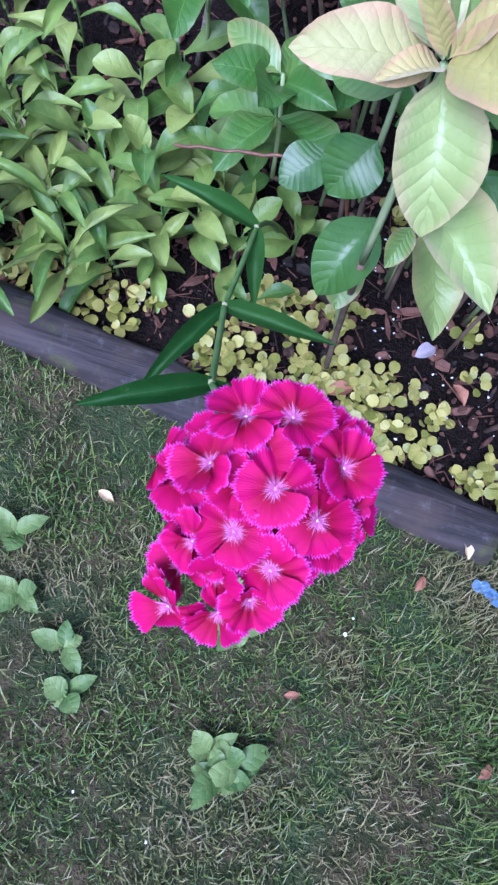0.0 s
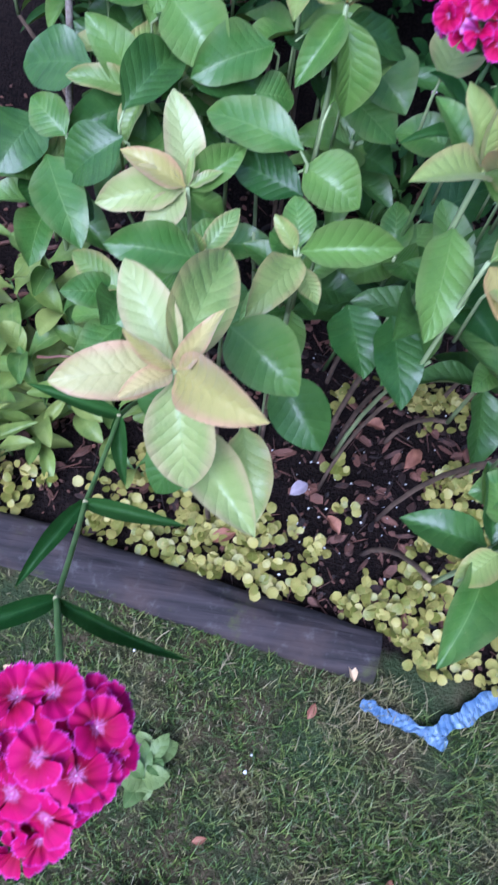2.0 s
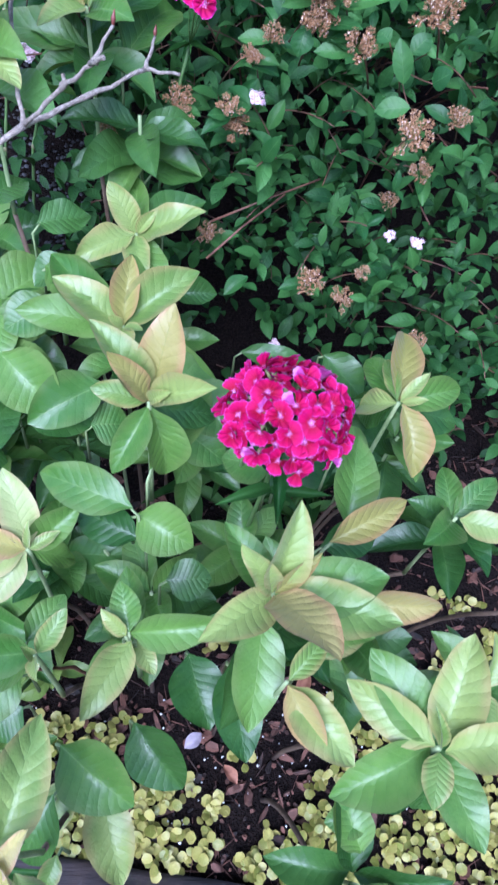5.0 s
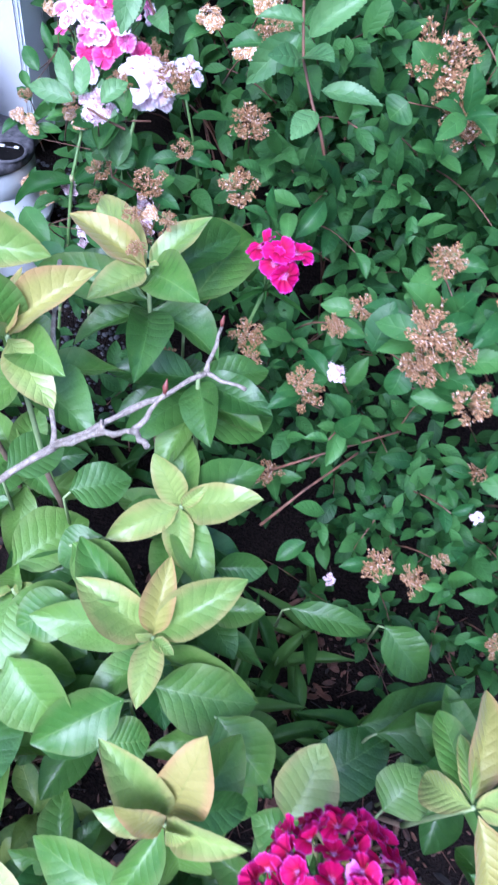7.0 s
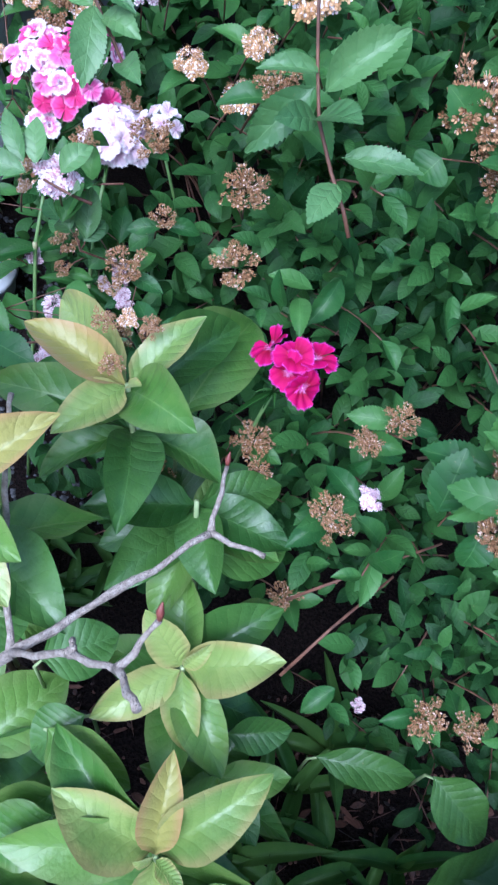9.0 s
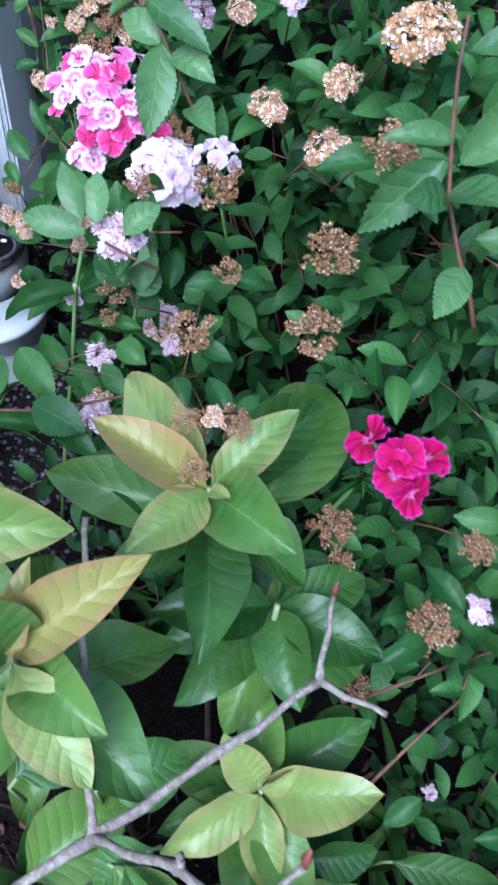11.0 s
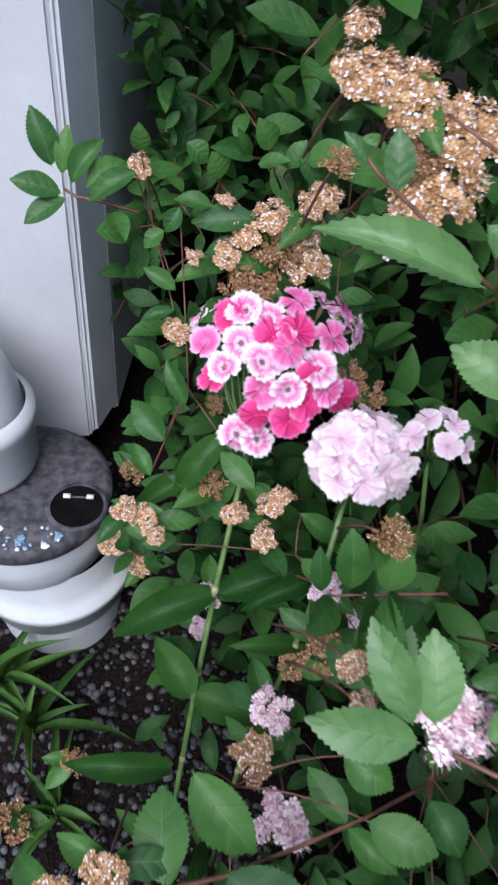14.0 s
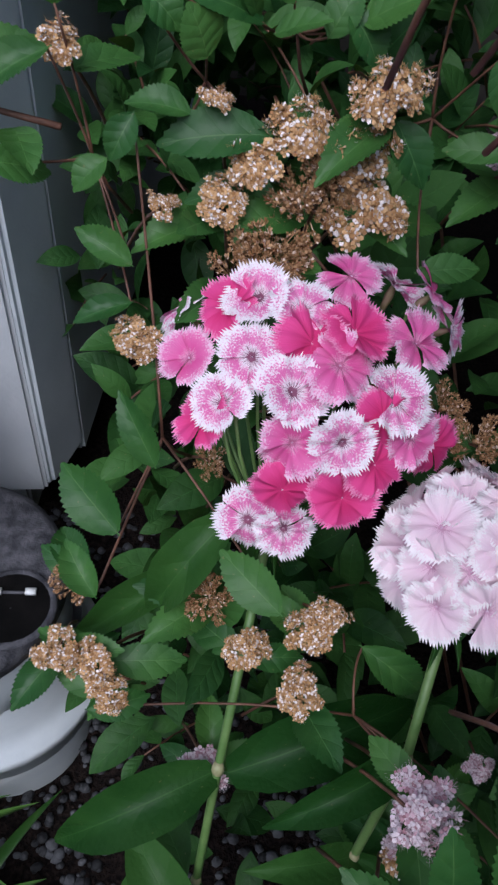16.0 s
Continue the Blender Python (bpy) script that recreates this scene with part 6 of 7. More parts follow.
clusters([(0.238, 0.878, 0.812, 0.030, "b"), (0.249, 0.889, 0.772, 0.025, "b"), (0.225, 1.035, 0.689, 0.025, "b"), (0.204, 1.034, 0.666, 0.020, "b"), (0.248, 0.936, 0.826, 0.025, "b"), (0.300, 0.921, 0.819, 0.035, "b"), (0.365, 0.940, 0.846, 0.040, "b"), (0.363, 0.931, 0.820, 0.035, "b"), (0.286, 0.875, 0.757, 0.030, "b"), (0.428, 1.024, 0.549, 0.030, "b"), (0.183, 0.996, 0.629, 0.030, "b"), (0.171, 1.014, 0.447, 0.030, "b"), (0.387, 0.951, 0.505, 0.013, "f"), (0.419, 0.942, 0.506, 0.018, "f"), (0.293, 0.899, 0.472, 0.035, "b"), (0.339, 0.902, 0.447, 0.030, "b"), (0.277, 0.974, 0.286, 0.015, "f")])
clusters([(0.420, 0.842, 0.441, 0.025, "b"), (0.448, 1.017, 0.626, 0.030, "b"), (0.389, 0.997, 0.525, 0.025, "b"), (0.352, 0.906, 0.483, 0.020, "b")])
clusters([(0.141, 1.302, 0.860, 0.050, "k"), (0.101, 1.214, 0.746, 0.040, "b"), (0.089, 1.266, 0.794, 0.035, "k"), (0.102, 1.344, 0.801, 0.030, "k"), (0.029, 1.279, 0.667, 0.025, "b"), (0.098, 1.198, 0.685, 0.040, "b"), (0.128, 1.091, 0.582, 0.035, "b"), (0.135, 1.062, 0.574, 0.025, "b"), (0.046, 1.070, 0.543, 0.035, "b"), (0.192, 1.005, 0.602, 0.035, "b"), (0.214, 1.005, 0.634, 0.020, "f"), (0.209, 1.032, 0.666, 0.020, "b"), (-0.030, 1.358, 0.493, 0.025, "f"), (-0.052, 1.383, 0.495, 0.020, "f"), (0.017, 1.094, 0.690, 0.025, "b"), (0.041, 1.106, 0.679, 0.025, "b"), (0.012, 1.133, 0.593, 0.025, "b"), (0.114, 1.165, 0.853, 0.030, "b")])
clusters([(-0.077, 1.318, 0.601, 0.030, "b"), (-0.051, 1.218, 0.735, 0.035, "f"), (-0.312, 1.299, 0.304, 0.040, "b"), (-0.257, 1.344, 0.325, 0.025, "b"), (-0.019, 1.570, 0.772, 0.030, "f"), (0.065, 1.503, 0.792, 0.022, "f"), (0.018, 1.423, 0.810, 0.025, "k"), (0.015, 1.304, 0.729, 0.040, "b"), (-0.089, 1.248, 0.496, 0.040, "f"), (0.007, 1.188, 0.677, 0.035, "b"), (0.048, 1.310, 0.795, 0.030, "k")])
clusters([(-0.135, 1.563, 0.747, 0.028, "k"), (-0.115, 1.566, 0.758, 0.028, "k"), (-0.094, 1.560, 0.752, 0.030, "k"), (-0.089, 1.551, 0.734, 0.034, "k"), (-0.113, 1.555, 0.735, 0.032, "b"), (-0.129, 1.546, 0.714, 0.035, "b"), (-0.146, 1.556, 0.731, 0.025, "k"), (-0.122, 1.542, 0.709, 0.027, "b"), (-0.138, 1.543, 0.708, 0.025, "b"), (-0.086, 1.566, 0.773, 0.030, "k"), (-0.181, 1.524, 0.683, 0.022, "k"), (-0.104, 1.558, 0.743, 0.027, "b"), (-0.150, 1.570, 0.765, 0.014, "k"), (-0.170, 1.554, 0.729, 0.014, "k")])
clusters([(-0.070, 1.525, 0.658, 0.025, "b"), (-0.046, 1.515, 0.657, 0.024, "b"), (-0.032, 1.501, 0.650, 0.025, "b"), (-0.130, 1.441, 0.579, 0.022, "k"), (-0.104, 1.447, 0.585, 0.023, "k"), (-0.093, 1.452, 0.590, 0.018, "k"), (-0.108, 1.425, 0.573, 0.023, "k"), (-0.149, 1.460, 0.589, 0.024, "b"), (-0.207, 1.463, 0.597, 0.021, "b"), (-0.212, 1.436, 0.582, 0.021, "k"), (-0.198, 1.435, 0.578, 0.021, "k"), (-0.189, 1.425, 0.572, 0.020, "k"), (-0.148, 1.509, 0.627, 0.016, "b"), (-0.042, 1.396, 0.500, 0.032, "f"), (-0.148, 1.420, 0.492, 0.024, "f"), (-0.046, 1.380, 0.494, 0.031, "k"), (-0.015, 1.414, 0.515, 0.014, "f")])
clusters([(-0.238, 1.517, 0.426, 0.030, "k"), (-0.212, 1.507, 0.410, 0.030, "k"), (-0.151, 1.468, 0.353, 0.022, "f"), (-0.069, 1.369, 0.593, 0.026, "f"), (-0.211, 1.586, 0.777, 0.020, "k")])
clusters([(-0.028, 1.564, 0.750, 0.030, "f"), (-0.019, 1.604, 0.793, 0.025, "k"), (-0.096, 1.320, 0.502, 0.030, "f"), (-0.106, 1.312, 0.436, 0.040, "k"), (-0.087, 1.249, 0.721, 0.016, "k"), (-0.072, 1.361, 0.603, 0.020, "f"), (-0.083, 1.235, 0.711, 0.014, "k"), (-0.088, 1.332, 0.547, 0.020, "b"), (-0.051, 1.333, 0.703, 0.025, "b")])
clusters([(0.014, 1.058, 0.735, 0.017, "b"), (0.046, 1.056, 0.735, 0.016, "b"), (0.020, 1.036, 0.718, 0.018, "b"), (0.030, 1.058, 0.738, 0.014, "k"), (-0.224, 1.186, 0.567, 0.030, "k"), (-0.198, 1.199, 0.580, 0.026, "k"), (-0.228, 1.168, 0.550, 0.030, "k"), (-0.100, 1.434, 0.903, 0.030, "k"), (-0.083, 1.432, 0.900, 0.029, "k"), (-0.073, 1.429, 0.895, 0.034, "k"), (-0.052, 1.424, 0.886, 0.039, "k"), (-0.067, 1.419, 0.875, 0.025, "b"), (-0.059, 1.412, 0.862, 0.043, "k"), (-0.027, 1.424, 0.887, 0.033, "k"), (-0.099, 1.442, 0.919, 0.019, "k"), (-0.008, 1.445, 0.932, 0.046, "f"), (-0.103, 1.416, 0.869, 0.017, "b")])
clusters([(0.247, 0.920, 0.792, 0.032, "b"), (0.254, 0.911, 0.780, 0.030, "b"), (0.249, 0.902, 0.763, 0.030, "b")])
clusters([(0.332, 0.811, 0.719, 0.035, "b"), (0.300, 0.899, 0.835, 0.044, "b"), (0.339, 0.864, 0.798, 0.038, "b"), (0.264, 0.886, 0.792, 0.023, "b")])
clusters([(0.267, 1.219, 0.832, 0.064, "b"), (0.295, 1.199, 0.799, 0.051, "b"), (0.296, 1.192, 0.783, 0.039, "b"), (0.344, 1.191, 0.810, 0.039, "b")])


def finish_spirea():
    """The leaves that stand nearest the path as parts, the rest joined in the shaded green."""
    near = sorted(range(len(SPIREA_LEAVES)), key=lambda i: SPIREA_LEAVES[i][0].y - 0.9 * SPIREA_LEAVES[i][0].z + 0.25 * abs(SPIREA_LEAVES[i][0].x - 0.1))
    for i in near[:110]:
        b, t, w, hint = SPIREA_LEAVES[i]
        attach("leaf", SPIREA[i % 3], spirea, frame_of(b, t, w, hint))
    shapes = []
    for f, a in ((0.12, 0.06), (0.25, 0.12)):
        me, v, faces, uv = leaf_grid("spirea_leaf_small", M_SPIREA_SHADED, oval, f, a, 9, 1, 0)
        shapes.append((np.array(v), np.array(faces), np.array(uv)))
    verts, faces, uvs, base = [], [], [], 0
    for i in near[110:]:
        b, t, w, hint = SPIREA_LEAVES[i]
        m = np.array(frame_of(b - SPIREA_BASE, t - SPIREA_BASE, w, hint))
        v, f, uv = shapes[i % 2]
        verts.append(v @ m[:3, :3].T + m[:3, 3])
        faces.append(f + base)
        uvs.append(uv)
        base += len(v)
    me = mesh_of("foliage", np.concatenate(verts).tolist(), np.concatenate(faces).tolist(), M_SPIREA_SHADED, True, np.concatenate(uvs))
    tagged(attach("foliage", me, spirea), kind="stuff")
    v, f = join([tube(pts, [r * (1.15 - 0.4 * i / len(pts)) for i in range(len(pts))], 5) for pts, r in SPIREA_STEMS])
    tagged(attach("twig_work", mesh_of("twig_work", shifted(v, SPIREA_BASE), f, M_TWIG), spirea), kind="stuff")


finish_spirea()

# ---- low plants of the bed ----
M_STRAW = plain_material("straw_leaf", (0.40, 0.30, 0.17), (0.62, 0.52, 0.34), 0.7, 70, 0.4, islands=False)
STRAW = leaf_grid("withered_leaf", M_STRAW, strap, 0.5, 0.10, 9, 1, 0, 0.04)[0]


def bed_twig(name, points, radius, label):
    """A fallen or dead twig, knobbly along its length."""
    pts = []
    for p, q in zip(points, points[1:]):
        pts += [Vector(p).lerp(Vector(q), s / 6) + Vector((0, 0, 0.0015 * math.sin(s * 2.1))) for s in range(6)]
    pts.append(Vector(points[-1]))
    n = len(pts)
    v, f = tube(pts, [radius * (1.2 - 0.5 * i / n) * (1.25 if i % 6 == 0 else 1) for i in range(n)], 7)
    tagged(new(name, mesh_of(name, v, f, M_TWIG)), label, "twig")


bed_twig("dead_twig", ((0.055, 0.560, 0.03), (0.03, 0.535, 0.17), (-0.002, 0.512, 0.231), (-0.07, 0.500, 0.228), (-0.142, 0.491, 0.222)), 0.0019, "thin red-brown dead twig arching over the bed")
bed_twig("fallen_stick", ((-0.277, 0.807, 0.034), (-0.243, 0.891, 0.050)), 0.0060, "dark brown stick lying in the flower bed")
bed_twig("fallen_stick", ((-0.300, 0.830, 0.035), (-0.273, 0.887, 0.052)), 0.0040, "dark brown stick lying in the flower bed")

def tuft(x, y, count, length, meshes, width, label, name="leafy_plant", spread=1.0, seed=0):
    r = random.Random(seed)
    base = Vector((x, y, float(ground_z(x, y))))
    plant = thing(name, base, label, "plant", "low bed plants")
    v, f = tube((base - Vector((0, 0, 0.01)), base + Vector((0, 0, length * 0.5))), (0.002, 0.0012), 6)
    attach("stem", mesh_of("stem", shifted(v, base), f, M_STEM), plant)
    for k in range(count):
        a = k * 2.4 + r.uniform(-0.8, 0.8)
        up = r.uniform(-0.05, 0.9)
        d = Vector((math.cos(a) * spread, math.sin(a) * spread, up)).normalized() * length * r.uniform(0.6, 1.3)
        b = base + Vector((0, 0, r.uniform(0.0, length * 0.5)))
        attach("leaf", meshes[k % len(meshes)], plant, frame_of(b, b + d, width * r.uniform(0.8, 1.25), (0, 0, 1)))
    return plant


def leafy_stem(x, y, height, lean, count, length, width, seed):
    """A soft upright stem with leaves up its length and a small tuft at its top."""
    r = random.Random(seed)
    base = Vector((x, y, float(ground_z(x, y)) - 0.005))
    plant = thing("leafy_plant", base, "pale green leafy plant in the flower bed", "plant", "low bed plants")
    tip = base + Vector((lean[0], lean[1], height))
    pts = bend(base, tip, (lean[0] * -0.2, lean[1] * -0.2, 0), 6)
    v, f = tube(pts, [0.0021 - 0.0002 * i for i in range(7)], 6)
    attach("stem", mesh_of("stem", shifted(v, base), f, M_STEM), plant)
    turn = r.uniform(0, 6.3)
    for k in range(count):
        t = 0.30 + 0.70 * (k / (count - 1)) ** 0.8
        p = base.lerp(tip, t)
        turn += 2.2 + r.uniform(-0.35, 0.35)
        rise = -0.15 + 0.9 * t * t + r.uniform(-0.3, 0.3)
        d = Vector((math.cos(turn), math.sin(turn), rise)).normalized() * length * (1.4 - 0.5 * t) * r.uniform(0.8, 1.2)
        attach("leaf", WEED[r.randrange(3)], plant, frame_of(p, p + d, width * (1.3 - 0.3 * t) * r.uniform(0.8, 1.15), (r.uniform(-.3, .3), r.uniform(-.5, .1), 1)))


for k, (x, y, h, lx, ly, n, length, width) in enumerate((
        (-0.315, 0.425, 0.07, -0.01, -0.03, 9, 0.075, 0.015), (-0.262, 0.455, 0.08, 0.02, -0.02, 9, 0.070, 0.015), (-0.355, 0.490, 0.10, -0.01, -0.02, 10, 0.075, 0.016),
        (-0.300, 0.520, 0.10, 0.01, -0.02, 10, 0.065, 0.017), (-0.235, 0.520, 0.09, 0.01, -0.02, 9, 0.060, 0.019), (-0.175, 0.505, 0.06, 0.01, -0.01, 8, 0.050, 0.017),
        (-0.345, 0.575, 0.12, 0.00, -0.02, 10, 0.070, 0.017), (-0.270, 0.590, 0.12, 0.00, -0.02, 9, 0.060, 0.022), (-0.200, 0.580, 0.12, 0.01, -0.02, 9, 0.060, 0.025),
        (-0.135, 0.560, 0.09, 0.01, -0.02, 8, 0.055, 0.023), (-0.080, 0.535, 0.08, 0.01, 0.00, 7, 0.050, 0.024), (-0.155, 0.640, 0.14, 0.00, -0.02, 9, 0.060, 0.027),
        (-0.225, 0.660, 0.15, 0.00, -0.02, 9, 0.060, 0.025), (-0.305, 0.665, 0.12, -0.01, -0.02, 9, 0.060, 0.020), (-0.395, 0.650, 0.10, 0.00, -0.02, 9, 0.065, 0.016),
        (-0.085, 0.650, 0.12, 0.01, -0.01, 8, 0.055, 0.027), (-0.010, 0.580, 0.08, 0.00, -0.01, 7, 0.050, 0.024), 
        (-0.420, 0.735, 0.11, 0.00, -0.02, 9, 0.070, 0.018), (-0.345, 0.770, 0.11, 0.00, -0.02, 8, 0.065, 0.018), 
        (-0.405, 0.545, 0.10, -0.01, -0.02, 9, 0.075, 0.015), (-0.045, 0.470, 0.05, 0.01, 0.00, 6, 0.040, 0.018), (-0.455, 0.610, 0.10, 0.00, -0.02, 9, 0.070, 0.016),
        (-0.330, 0.455, 0.09, -0.02, -0.02, 10, 0.070, 0.014), (-0.205, 0.475, 0.08, 0.00, -0.03, 9, 0.060, 0.016), (-0.270, 0.490, 0.10, 0.00, -0.01, 10, 0.065, 0.016), (-0.165, 0.530, 0.10, 0.00, -0.01, 9, 0.055, 0.021),
        (-0.235, 0.560, 0.12, 0.00, -0.02, 10, 0.060, 0.019), (-0.110, 0.605, 0.11, 0.00, -0.02, 8, 0.055, 0.025), (-0.310, 0.620, 0.13, 0.00, -0.02, 10, 0.065, 0.018), (-0.370, 0.610, 0.12, 0.00, -0.02, 10, 0.070, 0.016),
        (-0.185, 0.695, 0.15, 0.00, -0.02, 9, 0.060, 0.025), (-0.045, 0.710, 0.13, 0.00, -0.02, 8, 0.060, 0.027), (-0.390, 0.470, 0.08, -0.01, -0.02, 10, 0.075, 0.014))):
    leafy_stem(x, y, h, (lx, ly), n - 2, length * 1.18, width * 1.08, 200 + k)
tuft(0.055, -0.025, 6, 0.032, [CLOVER], 0.020, "soft pale green weed in the lawn", "lawn_weed", 1.9, 50)
tuft(0.041, -0.008, 5, 0.030, [CLOVER], 0.018, "soft pale green weed in the lawn", "lawn_weed", 1.9, 51)
tuft(0.072, -0.013, 5, 0.030, [CLOVER], 0.018, "soft pale green weed in the lawn", "lawn_weed", 1.9, 52)
tuft(0.039, 0.113, 7, 0.034, [CLOVER], 0.020, "soft pale green weed in the lawn", "lawn_weed", 1.9, 53)
tuft(0.044, 0.133, 5, 0.034, [CLOVER], 0.019, "soft pale green weed in the lawn", "lawn_weed", 1.9, 54)
tuft(-0.102, 0.006, 2, 0.030, [CLOVER], 0.018, "soft pale green weed in the lawn", "lawn_weed", 1.9, 55)
tuft(-0.200, 0.140, 5, 0.032, [CLOVER], 0.019, "soft pale green weed in the lawn", "lawn_weed", 2.2, 20)
tuft(-0.178, 0.085, 5, 0.030, [CLOVER], 0.017, "soft pale green weed in the lawn", "lawn_weed", 2.2, 21)
tuft(-0.118, 0.048, 5, 0.030, [CLOVER], 0.016, "soft pale green weed in the lawn", "lawn_weed", 2.2, 22)
tuft(-0.104, 0.010, 3, 0.028, [CLOVER], 0.015, "soft pale green weed in the lawn", "lawn_weed", 2.2, 23)
tuft(-0.318, 1.407, 10, 0.085, STRAP, 0.010, "clump of green strap-shaped leaves by the drain", "strap_plant", 0.8, 26)
tuft(-0.352, 1.445, 9, 0.090, STRAP, 0.010, "clump of green strap-shaped leaves by the drain", "strap_plant", 0.8, 27)
tuft(-0.284, 1.333, 8, 0.080, STRAP, 0.010, "clump of green strap-shaped leaves by the drain", "strap_plant", 0.8, 28)
tuft(0.241, 0.935, 5, 0.105, [BROAD[0], BROAD[1]], 0.020, "narrow green leaves under the shrubs", "strap_plant", 0.9, 29)
tuft(0.188, 0.892, 5, 0.105, [BROAD[0], BROAD[1]], 0.020, "narrow green leaves under the shrubs", "strap_plant", 0.9, 30)
tuft(0.279, 0.870, 5, 0.105, [BROAD[0], BROAD[1]], 0.020, "narrow green leaves under the shrubs", "strap_plant", 0.9, 31)
tuft(0.227, 0.821, 5, 0.105, [BROAD[0], BROAD[1]], 0.020, "narrow green leaves under the shrubs", "strap_plant", 0.9, 32)
tuft(0.326, 0.818, 5, 0.105, [BROAD[0], BROAD[1]], 0.020, "narrow green leaves under the shrubs", "strap_plant", 0.9, 33)
tuft(0.171, 0.850, 5, 0.105, [BROAD[0], BROAD[1]], 0.020, "narrow green leaves under the shrubs", "strap_plant", 0.9, 34)
tuft(0.368, 0.855, 5, 0.105, [BROAD[0], BROAD[1]], 0.020, "narrow green leaves under the shrubs", "strap_plant", 0.9, 35)
tuft(0.283, 0.979, 5, 0.105, [BROAD[0], BROAD[1]], 0.020, "narrow green leaves under the shrubs", "strap_plant", 0.9, 36)
tuft(-0.334, 0.580, 4, 0.075, [STRAW], 0.016, "withered straw-coloured leaves in the flower bed", "withered_plant", 0.9, 37)
tuft(-0.293, 0.562, 4, 0.085, [STRAW], 0.016, "withered straw-coloured leaves in the flower bed", "withered_plant", 0.9, 38)
tuft(-0.339, 0.541, 3, 0.070, [STRAW], 0.016, "withered straw-coloured leaves in the flower bed", "withered_plant", 0.9, 39)
tuft(-0.278, 1.220, 6, 0.10, [BROAD[0], STRAP[0], BROAD[1]], 0.018, "narrow green leaves under the shrubs", "strap_plant", 0.8, 40)
tuft(-0.215, 1.186, 6, 0.10, [BROAD[0], STRAP[0], BROAD[1]], 0.018, "narrow green leaves under the shrubs", "strap_plant", 0.8, 41)
tuft(-0.238, 1.134, 6, 0.10, [BROAD[0], STRAP[0], BROAD[1]], 0.018, "narrow green leaves under the shrubs", "strap_plant", 0.8, 42)
tuft(-0.162, 1.163, 6, 0.10, [BROAD[0], STRAP[0], BROAD[1]], 0.018, "narrow green leaves under the shrubs", "strap_plant", 0.8, 43)
tuft(-0.121, 1.202, 6, 0.10, [BROAD[0], STRAP[0], BROAD[1]], 0.018, "narrow green leaves under the shrubs", "strap_plant", 0.8, 44)
tuft(-0.078, 1.143, 6, 0.10, [BROAD[0], STRAP[0], BROAD[1]], 0.018, "narrow green leaves under the shrubs", "strap_plant", 0.8, 45)
tuft(-0.023, 1.176, 6, 0.10, [BROAD[0], STRAP[0], BROAD[1]], 0.018, "narrow green leaves under the shrubs", "strap_plant", 0.8, 46)
tuft(-0.283, 1.171, 6, 0.10, [BROAD[0], STRAP[0], BROAD[1]], 0.018, "narrow green leaves under the shrubs", "strap_plant", 0.8, 47)
tuft(-0.131, 1.121, 6, 0.10, [BROAD[0], STRAP[0], BROAD[1]], 0.018, "narrow green leaves under the shrubs", "strap_plant", 0.8, 48)


def build_jenny():
    """Creeping golden foliage along the inside of the edging."""
    origin = Vector((0.1, 0.42, float(ground_z(0.1, 0.42))))
    jenny = thing("creeping_jenny", origin, "golden creeping round-leaved ground cover on dark soil", "ground cover")
    single = leaf_grid("creeping_leaf", M_JENNY_ONE, disc, 0.15, 0.06, 6, 1)[0]
    me, v, f, uv = leaf_grid("creeping_leaf", M_JENNY, disc, 0.15, 0.06, 6, 1)
    singles = 0
    v, f, uv = np.array(v), np.array(f), np.array(uv)
    verts, faces, uvs, base = [], [], [], 0
    r = random.Random(21)
    spots = 0
    while spots < 980:
        x, y = r.uniform(-0.42, 0.95), r.uniform(0.22, 0.72)
        if x < 0.32 and y < sleeper_line(x) + 0.04:
            continue
        if x >= 0.32 and y < 0.27:
            continue
        gap = y - sleeper_line(x)
        if (x < -0.05 and gap > 0.11) or (x < 0.08 and gap > 0.19):
            continue
        n = noise.noise(Vector((x * 11, y * 11, 9))) + noise.noise(Vector((x * 30, y * 30, 2))) * 0.5
        want = 0.50 - gap * 1.3 + (0.30 if x < 0.08 else 0) + (0.18 if x > 0.36 else 0)
        if 0.12 < x < 0.34 and gap > 0.1:
            want -= 0.30
        if n < 0.25 - want:
            continue
        spots += 1
        p = Vector((x, y, float(ground_z(x, y)) + r.uniform(0.004, 0.022)))
        a0 = r.uniform(0, 6.3)
        for k in range(r.randint(2, 5)):
            a = a0 + k * 3.14159 + r.uniform(-0.5, 0.5) + (k // 2) * 0.9
            s = r.uniform(0.009, 0.0175)
            b = p + Vector((math.cos(a0), math.sin(a0), 0)) * (k // 2) * 0.010
            d = Vector((math.cos(a), math.sin(a), r.uniform(-0.2, 0.8))).normalized() * s
            fm = frame_of(b + d * 0.15, b + d * 1.15, s * r.uniform(0.85, 1.0), (r.uniform(-.6, .6), r.uniform(-.7, .4), 1))
            if singles < 290 and -0.12 < x < 0.36 and y < 0.46:
                singles += 1
                attach("leaf", single, jenny, fm)
                continue
            m = np.array(Matrix.Translation(-origin) @ fm)
            verts.append(v @ m[:3, :3].T + m[:3, 3])
            faces.append(f + base)
            uvs.append(uv)
            base += len(v)
    me = mesh_of("foliage", np.concatenate(verts).tolist(), np.concatenate(faces).tolist(), M_JENNY, True, np.concatenate(uvs))
    tagged(attach("foliage", me, jenny), kind="stuff")


build_jenny()


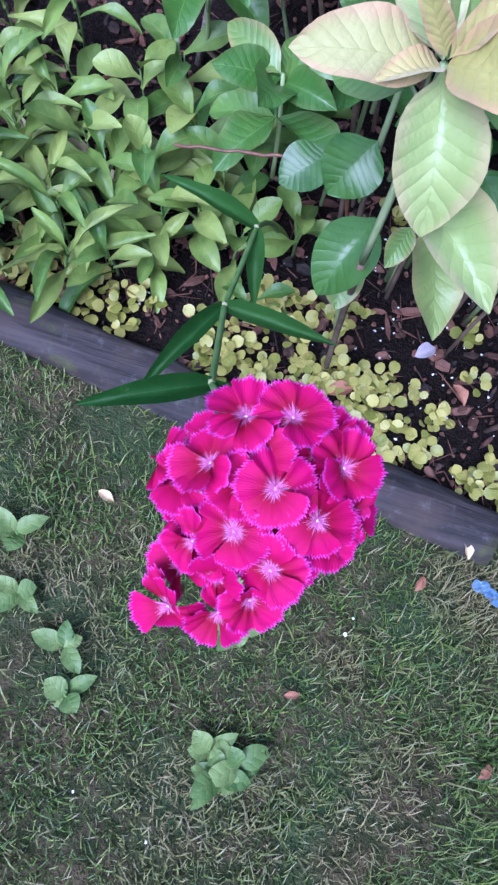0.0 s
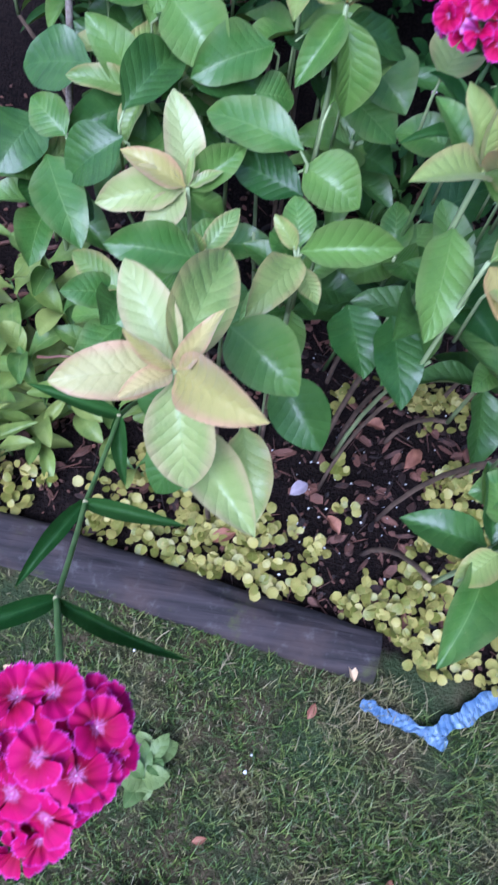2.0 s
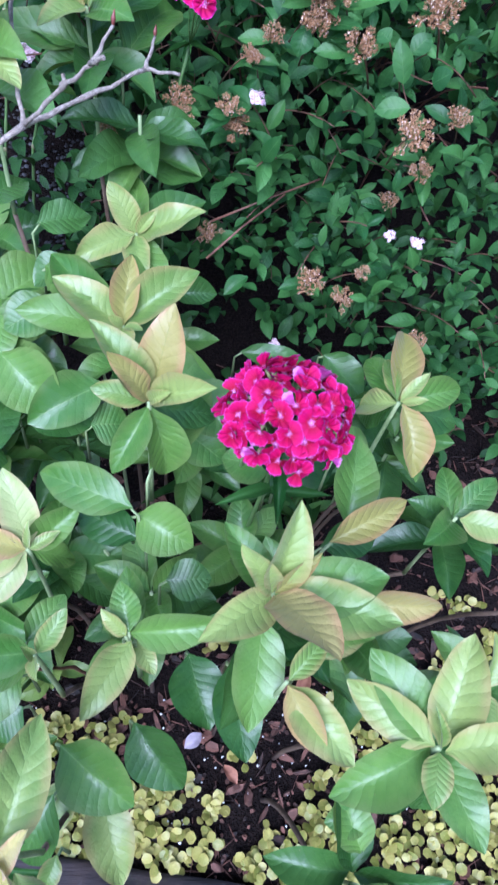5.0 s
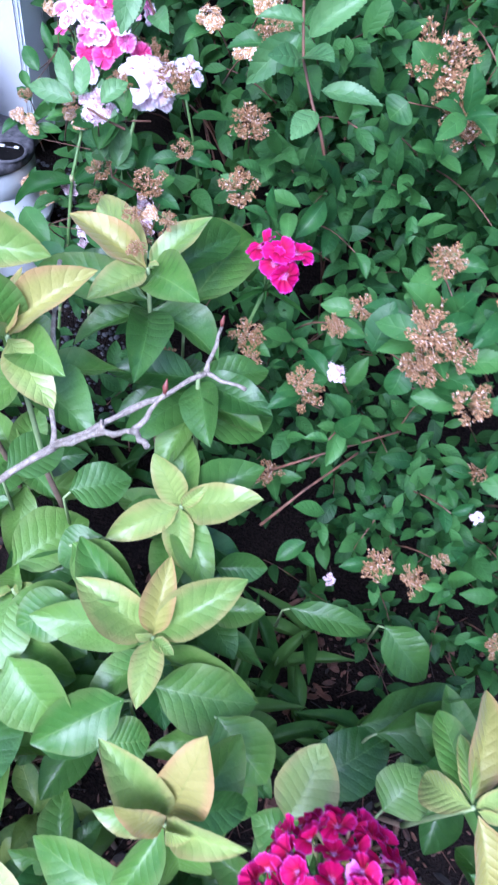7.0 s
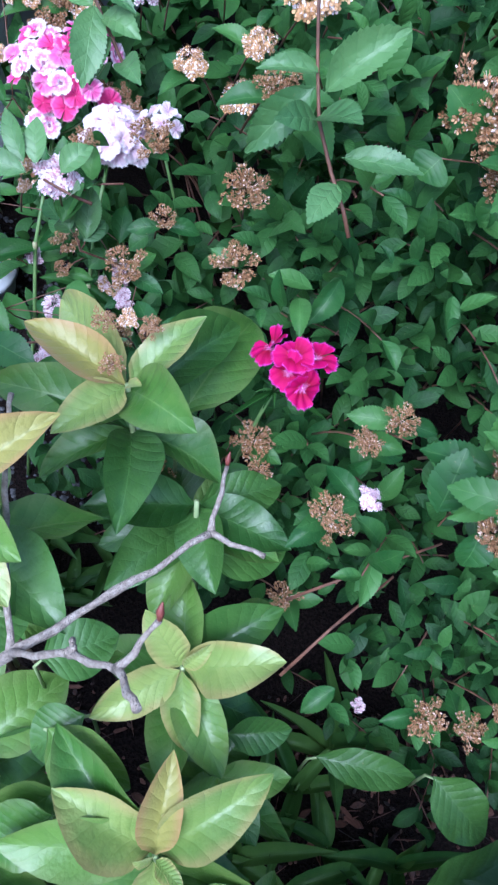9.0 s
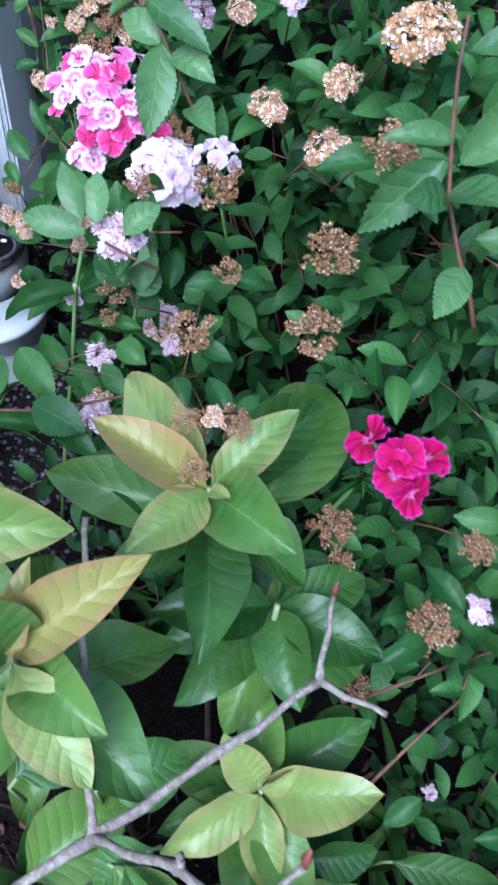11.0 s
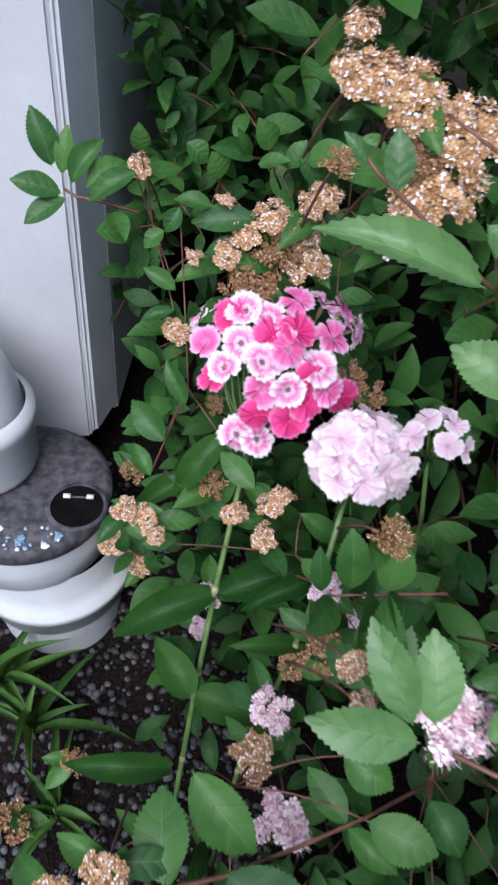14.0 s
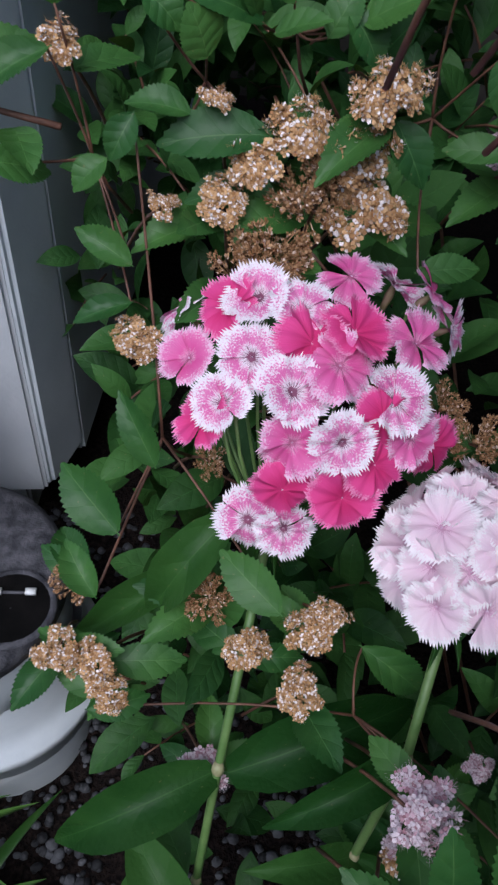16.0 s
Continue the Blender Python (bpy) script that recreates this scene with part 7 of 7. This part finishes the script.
def build_chips():
    """Bark chips, crumbs and twiglets on the soil."""
    r = random.Random(31)
    verts, faces = [], []
    for k in range(5200):
        x, y = r.uniform(-0.5, 0.9), r.uniform(0.28, 1.05)
        if x < 0.32 and y < sleeper_line(x) + 0.036:
            continue
        if x >= 0.32 and y < 0.30 - 0.05 * r.random():
            continue
        z = float(ground_z(x, y)) + r.uniform(0.001, 0.007)
        a = r.uniform(0, 6.3)
        if k % 5 == 0:
            length, w = r.uniform(0.012, 0.030), r.uniform(0.0005, 0.0011)
        elif k % 5 == 1:
            length, w = r.uniform(0.008, 0.019), r.uniform(0.003, 0.008)
        else:
            length, w = r.uniform(0.0015, 0.006), r.uniform(0.001, 0.004)
        dx, dy = Vector((math.cos(a), math.sin(a), r.uniform(-0.3, 0.35))) * length, Vector((-math.sin(a), math.cos(a), r.uniform(-0.4, 0.4))) * w
        up = Vector((r.uniform(-0.3, 0.3) * w, r.uniform(-0.3, 0.3) * w, min(w * 0.6, 0.003) + 0.0008))
        p = Vector((x, y, z))
        b = len(verts)
        n = 6
        low = []
        for q in range(n):
            t = 6.283 * q / n
            f = r.uniform(0.6, 1.15)
            low.append(p + dx * math.cos(t) * f + dy * math.sin(t) * r.uniform(0.6, 1.2))
        verts += low + [p + (q - p) * 0.82 + up * r.uniform(0.7, 1.4) for q in low]
        faces += [tuple(b + n + q for q in range(n))] + [(b + q, b + (q + 1) % n, b + n + (q + 1) % n, b + n + q) for q in range(n)]
    tagged(new("bark_chips", mesh_of("bark_chips", verts, faces, M_BARK, False)), "dark reddish bark chips and twiglets on the soil", "mulch", kind="stuff")


def build_specks():
    """Pale grains scattered through the soil."""
    r = random.Random(77)
    verts, faces = [], []
    for k in range(190):
        x, y = r.gauss(0.24, 0.16), r.gauss(0.50, 0.10)
        if y < sleeper_line(x) + 0.04:
            continue
        s = r.uniform(0.0007, 0.0022)
        z = float(ground_z(x, y)) + 0.006 + s
        b = len(verts)
        for q in ((1, 0, 0), (0, 1, 0), (-1, 0, 0), (0, -1, 0), (0, 0, 0.8), (0, 0, -0.8)):
            verts.append((x + (q[0] + r.uniform(-0.4, 0.4)) * s, y + (q[1] + r.uniform(-0.4, 0.4)) * s, z + q[2] * s))
        faces += [(b + i, b + (i + 1) % 4, b + 4) for i in range(4)] + [(b + (i + 1) % 4, b + i, b + 5) for i in range(4)]
    tagged(new("soil_grains", mesh_of("soil_grains", verts, faces, M_WHITEBIT, False)), "small white grains scattered through the dark soil", "soil grains", kind="stuff")


build_specks()


build_chips()


def litter(name, x, y, length, width, turn, material, label, lift=0.003):
    z = float(ground_z(x, y)) + lift
    me = leaf_grid(name, material, oval, 0.5, 0.12, 7, 2, 0, 0.06)[0]
    b = Vector((x, y, z))
    ob = new(name, me)
    ob.matrix_basis = frame_of(b, b + Vector((math.cos(turn), math.sin(turn), 0.08)) * length, width, (0.1, -0.1, 1))
    tagged(ob, label, "dead leaf", "fallen leaves")


M_TAN = plain_material("tan_leaf", (0.50, 0.34, 0.18), (0.62, 0.46, 0.28), 0.6, 90)
M_MAUVE = plain_material("mauve_leaf", (0.26, 0.22, 0.26), (0.38, 0.33, 0.37), 0.7, 90)
M_RUST = plain_material("rust_leaf", (0.18, 0.07, 0.04), (0.32, 0.14, 0.08), 0.7, 90)
litter("fallen_leaf", 0.268, 0.250, 0.022, 0.012, 1.9, M_TAN, "tan fallen leaf against the edging board", 0.016)
litter("fallen_leaf", 0.168, 0.485, 0.030, 0.022, 0.7, M_MAUVE, "grey-mauve fallen leaf on the soil", 0.012)
for k, (x, y, s, t, mt, lab) in enumerate(((0.07, 0.40, 0.035, 0.4, M_RUST, "rust-brown fallen leaf on the soil"), (0.24, 0.44, 0.03, 2.2, M_RUST, "rust-brown fallen leaf on the soil"), (0.215, 0.20, 0.02, 1.2, M_RUST, "rust-brown fallen leaf in the grass"),
                                            (0.10, 0.06, 0.016, 0.3, M_RUST, "rust-brown fallen leaf in the grass"), (-0.12, 0.20, 0.02, 2.8, M_TAN, "tan fallen leaf in the grass"), (0.32, 0.05, 0.02, 4.1, M_RUST, "rust-brown fallen leaf in the grass"),
                                            (0.33, 0.56, 0.04, 1.0, M_RUST, "rust-brown fallen leaf on the soil"), (0.30, 0.62, 0.035, 3.0, M_RUST, "rust-brown fallen leaf on the soil"), (0.532, 0.235, 0.055, 1.3, M_MAUVE, "grey-mauve fallen leaf in the grass"))):
    litter("fallen_leaf", x, y, s, s * 0.6, t, mt, lab, 0.010)


def build_strip():
    """A torn strip of blue plastic lying in the grass."""
    base = Vector((0.39, 0.21, float(ground_z(0.39, 0.21)) + 0.012))
    strip = thing("plastic_strip", base, "torn crumpled strip of blue plastic in the grass", "litter")

    def ribbon(name, path, width):
        verts, faces = [], []
        n = 60
        pts = [Vector(p) for p in path]
        for i in range(n + 1):
            t = i / n * (len(pts) - 1)
            k = min(int(t), len(pts) - 2)
            p = pts[k].lerp(pts[k + 1], t - k)
            d = (pts[k + 1] - pts[k]).normalized()
            s = Vector((-d.y, d.x, 0))
            p.z = float(ground_z(p.x, p.y)) + 0.014
            for j in range(5):
                u = j / 4 - 0.5
                w = width * (1 + 0.8 * noise.noise(Vector((t * 4, 1, u * 3)))) * (0.5 if i in (0, n) else 1)
                verts.append(p + s * u * w + Vector((0, 0, 0.004 * noise.noise(Vector((t * 12, u * 9, 3))) + 0.0018 * noise.noise(Vector((t * 30, u * 12, 7))))) - base)
        for i in range(n):
            for j in range(4):
                a = i * 5 + j
                faces.append((a, a + 1, a + 6, a + 5))
        ob = attach(name, mesh_of(name, verts, faces, M_BLUE, False), strip)
        mod = ob.modifiers.new("thickness", "SOLIDIFY")
        mod.thickness = 0.0005

    ribbon("strip", ((0.278, 0.228, 0), (0.325, 0.213, 0), (0.385, 0.196, 0)), 0.015)
    ribbon("strip", ((0.370, 0.208, 0), (0.43, 0.245, 0), (0.495, 0.290, 0)), 0.020)


build_strip()


def petals_fallen():
    r = random.Random(8)
    for k in range(7):
        x, y = r.uniform(-0.12, 0.42), r.uniform(-0.1, 0.26)
        if y > sleeper_line(x) - 0.06:
            continue
        z = float(ground_z(x, y)) + 0.014
        s = r.uniform(0.0014, 0.0026)
        p = Vector((x, y, z))
        v = [p + Vector((s * math.cos(a) * r.uniform(0.6, 1.2), s * math.sin(a), r.uniform(-0.001, 0.001))) for a in (0, 1, 2.2, 3.3, 4.4, 5.4)] + [p + Vector((0, 0, 0.0015))]
        tagged(new("fallen_petal", mesh_of("fallen_petal", v, [(i, (i + 1) % 6, 6) for i in range(6)], M_WHITEBIT, True)), "tiny white fallen petal in the grass", "petal", "fallen petals")


petals_fallen()
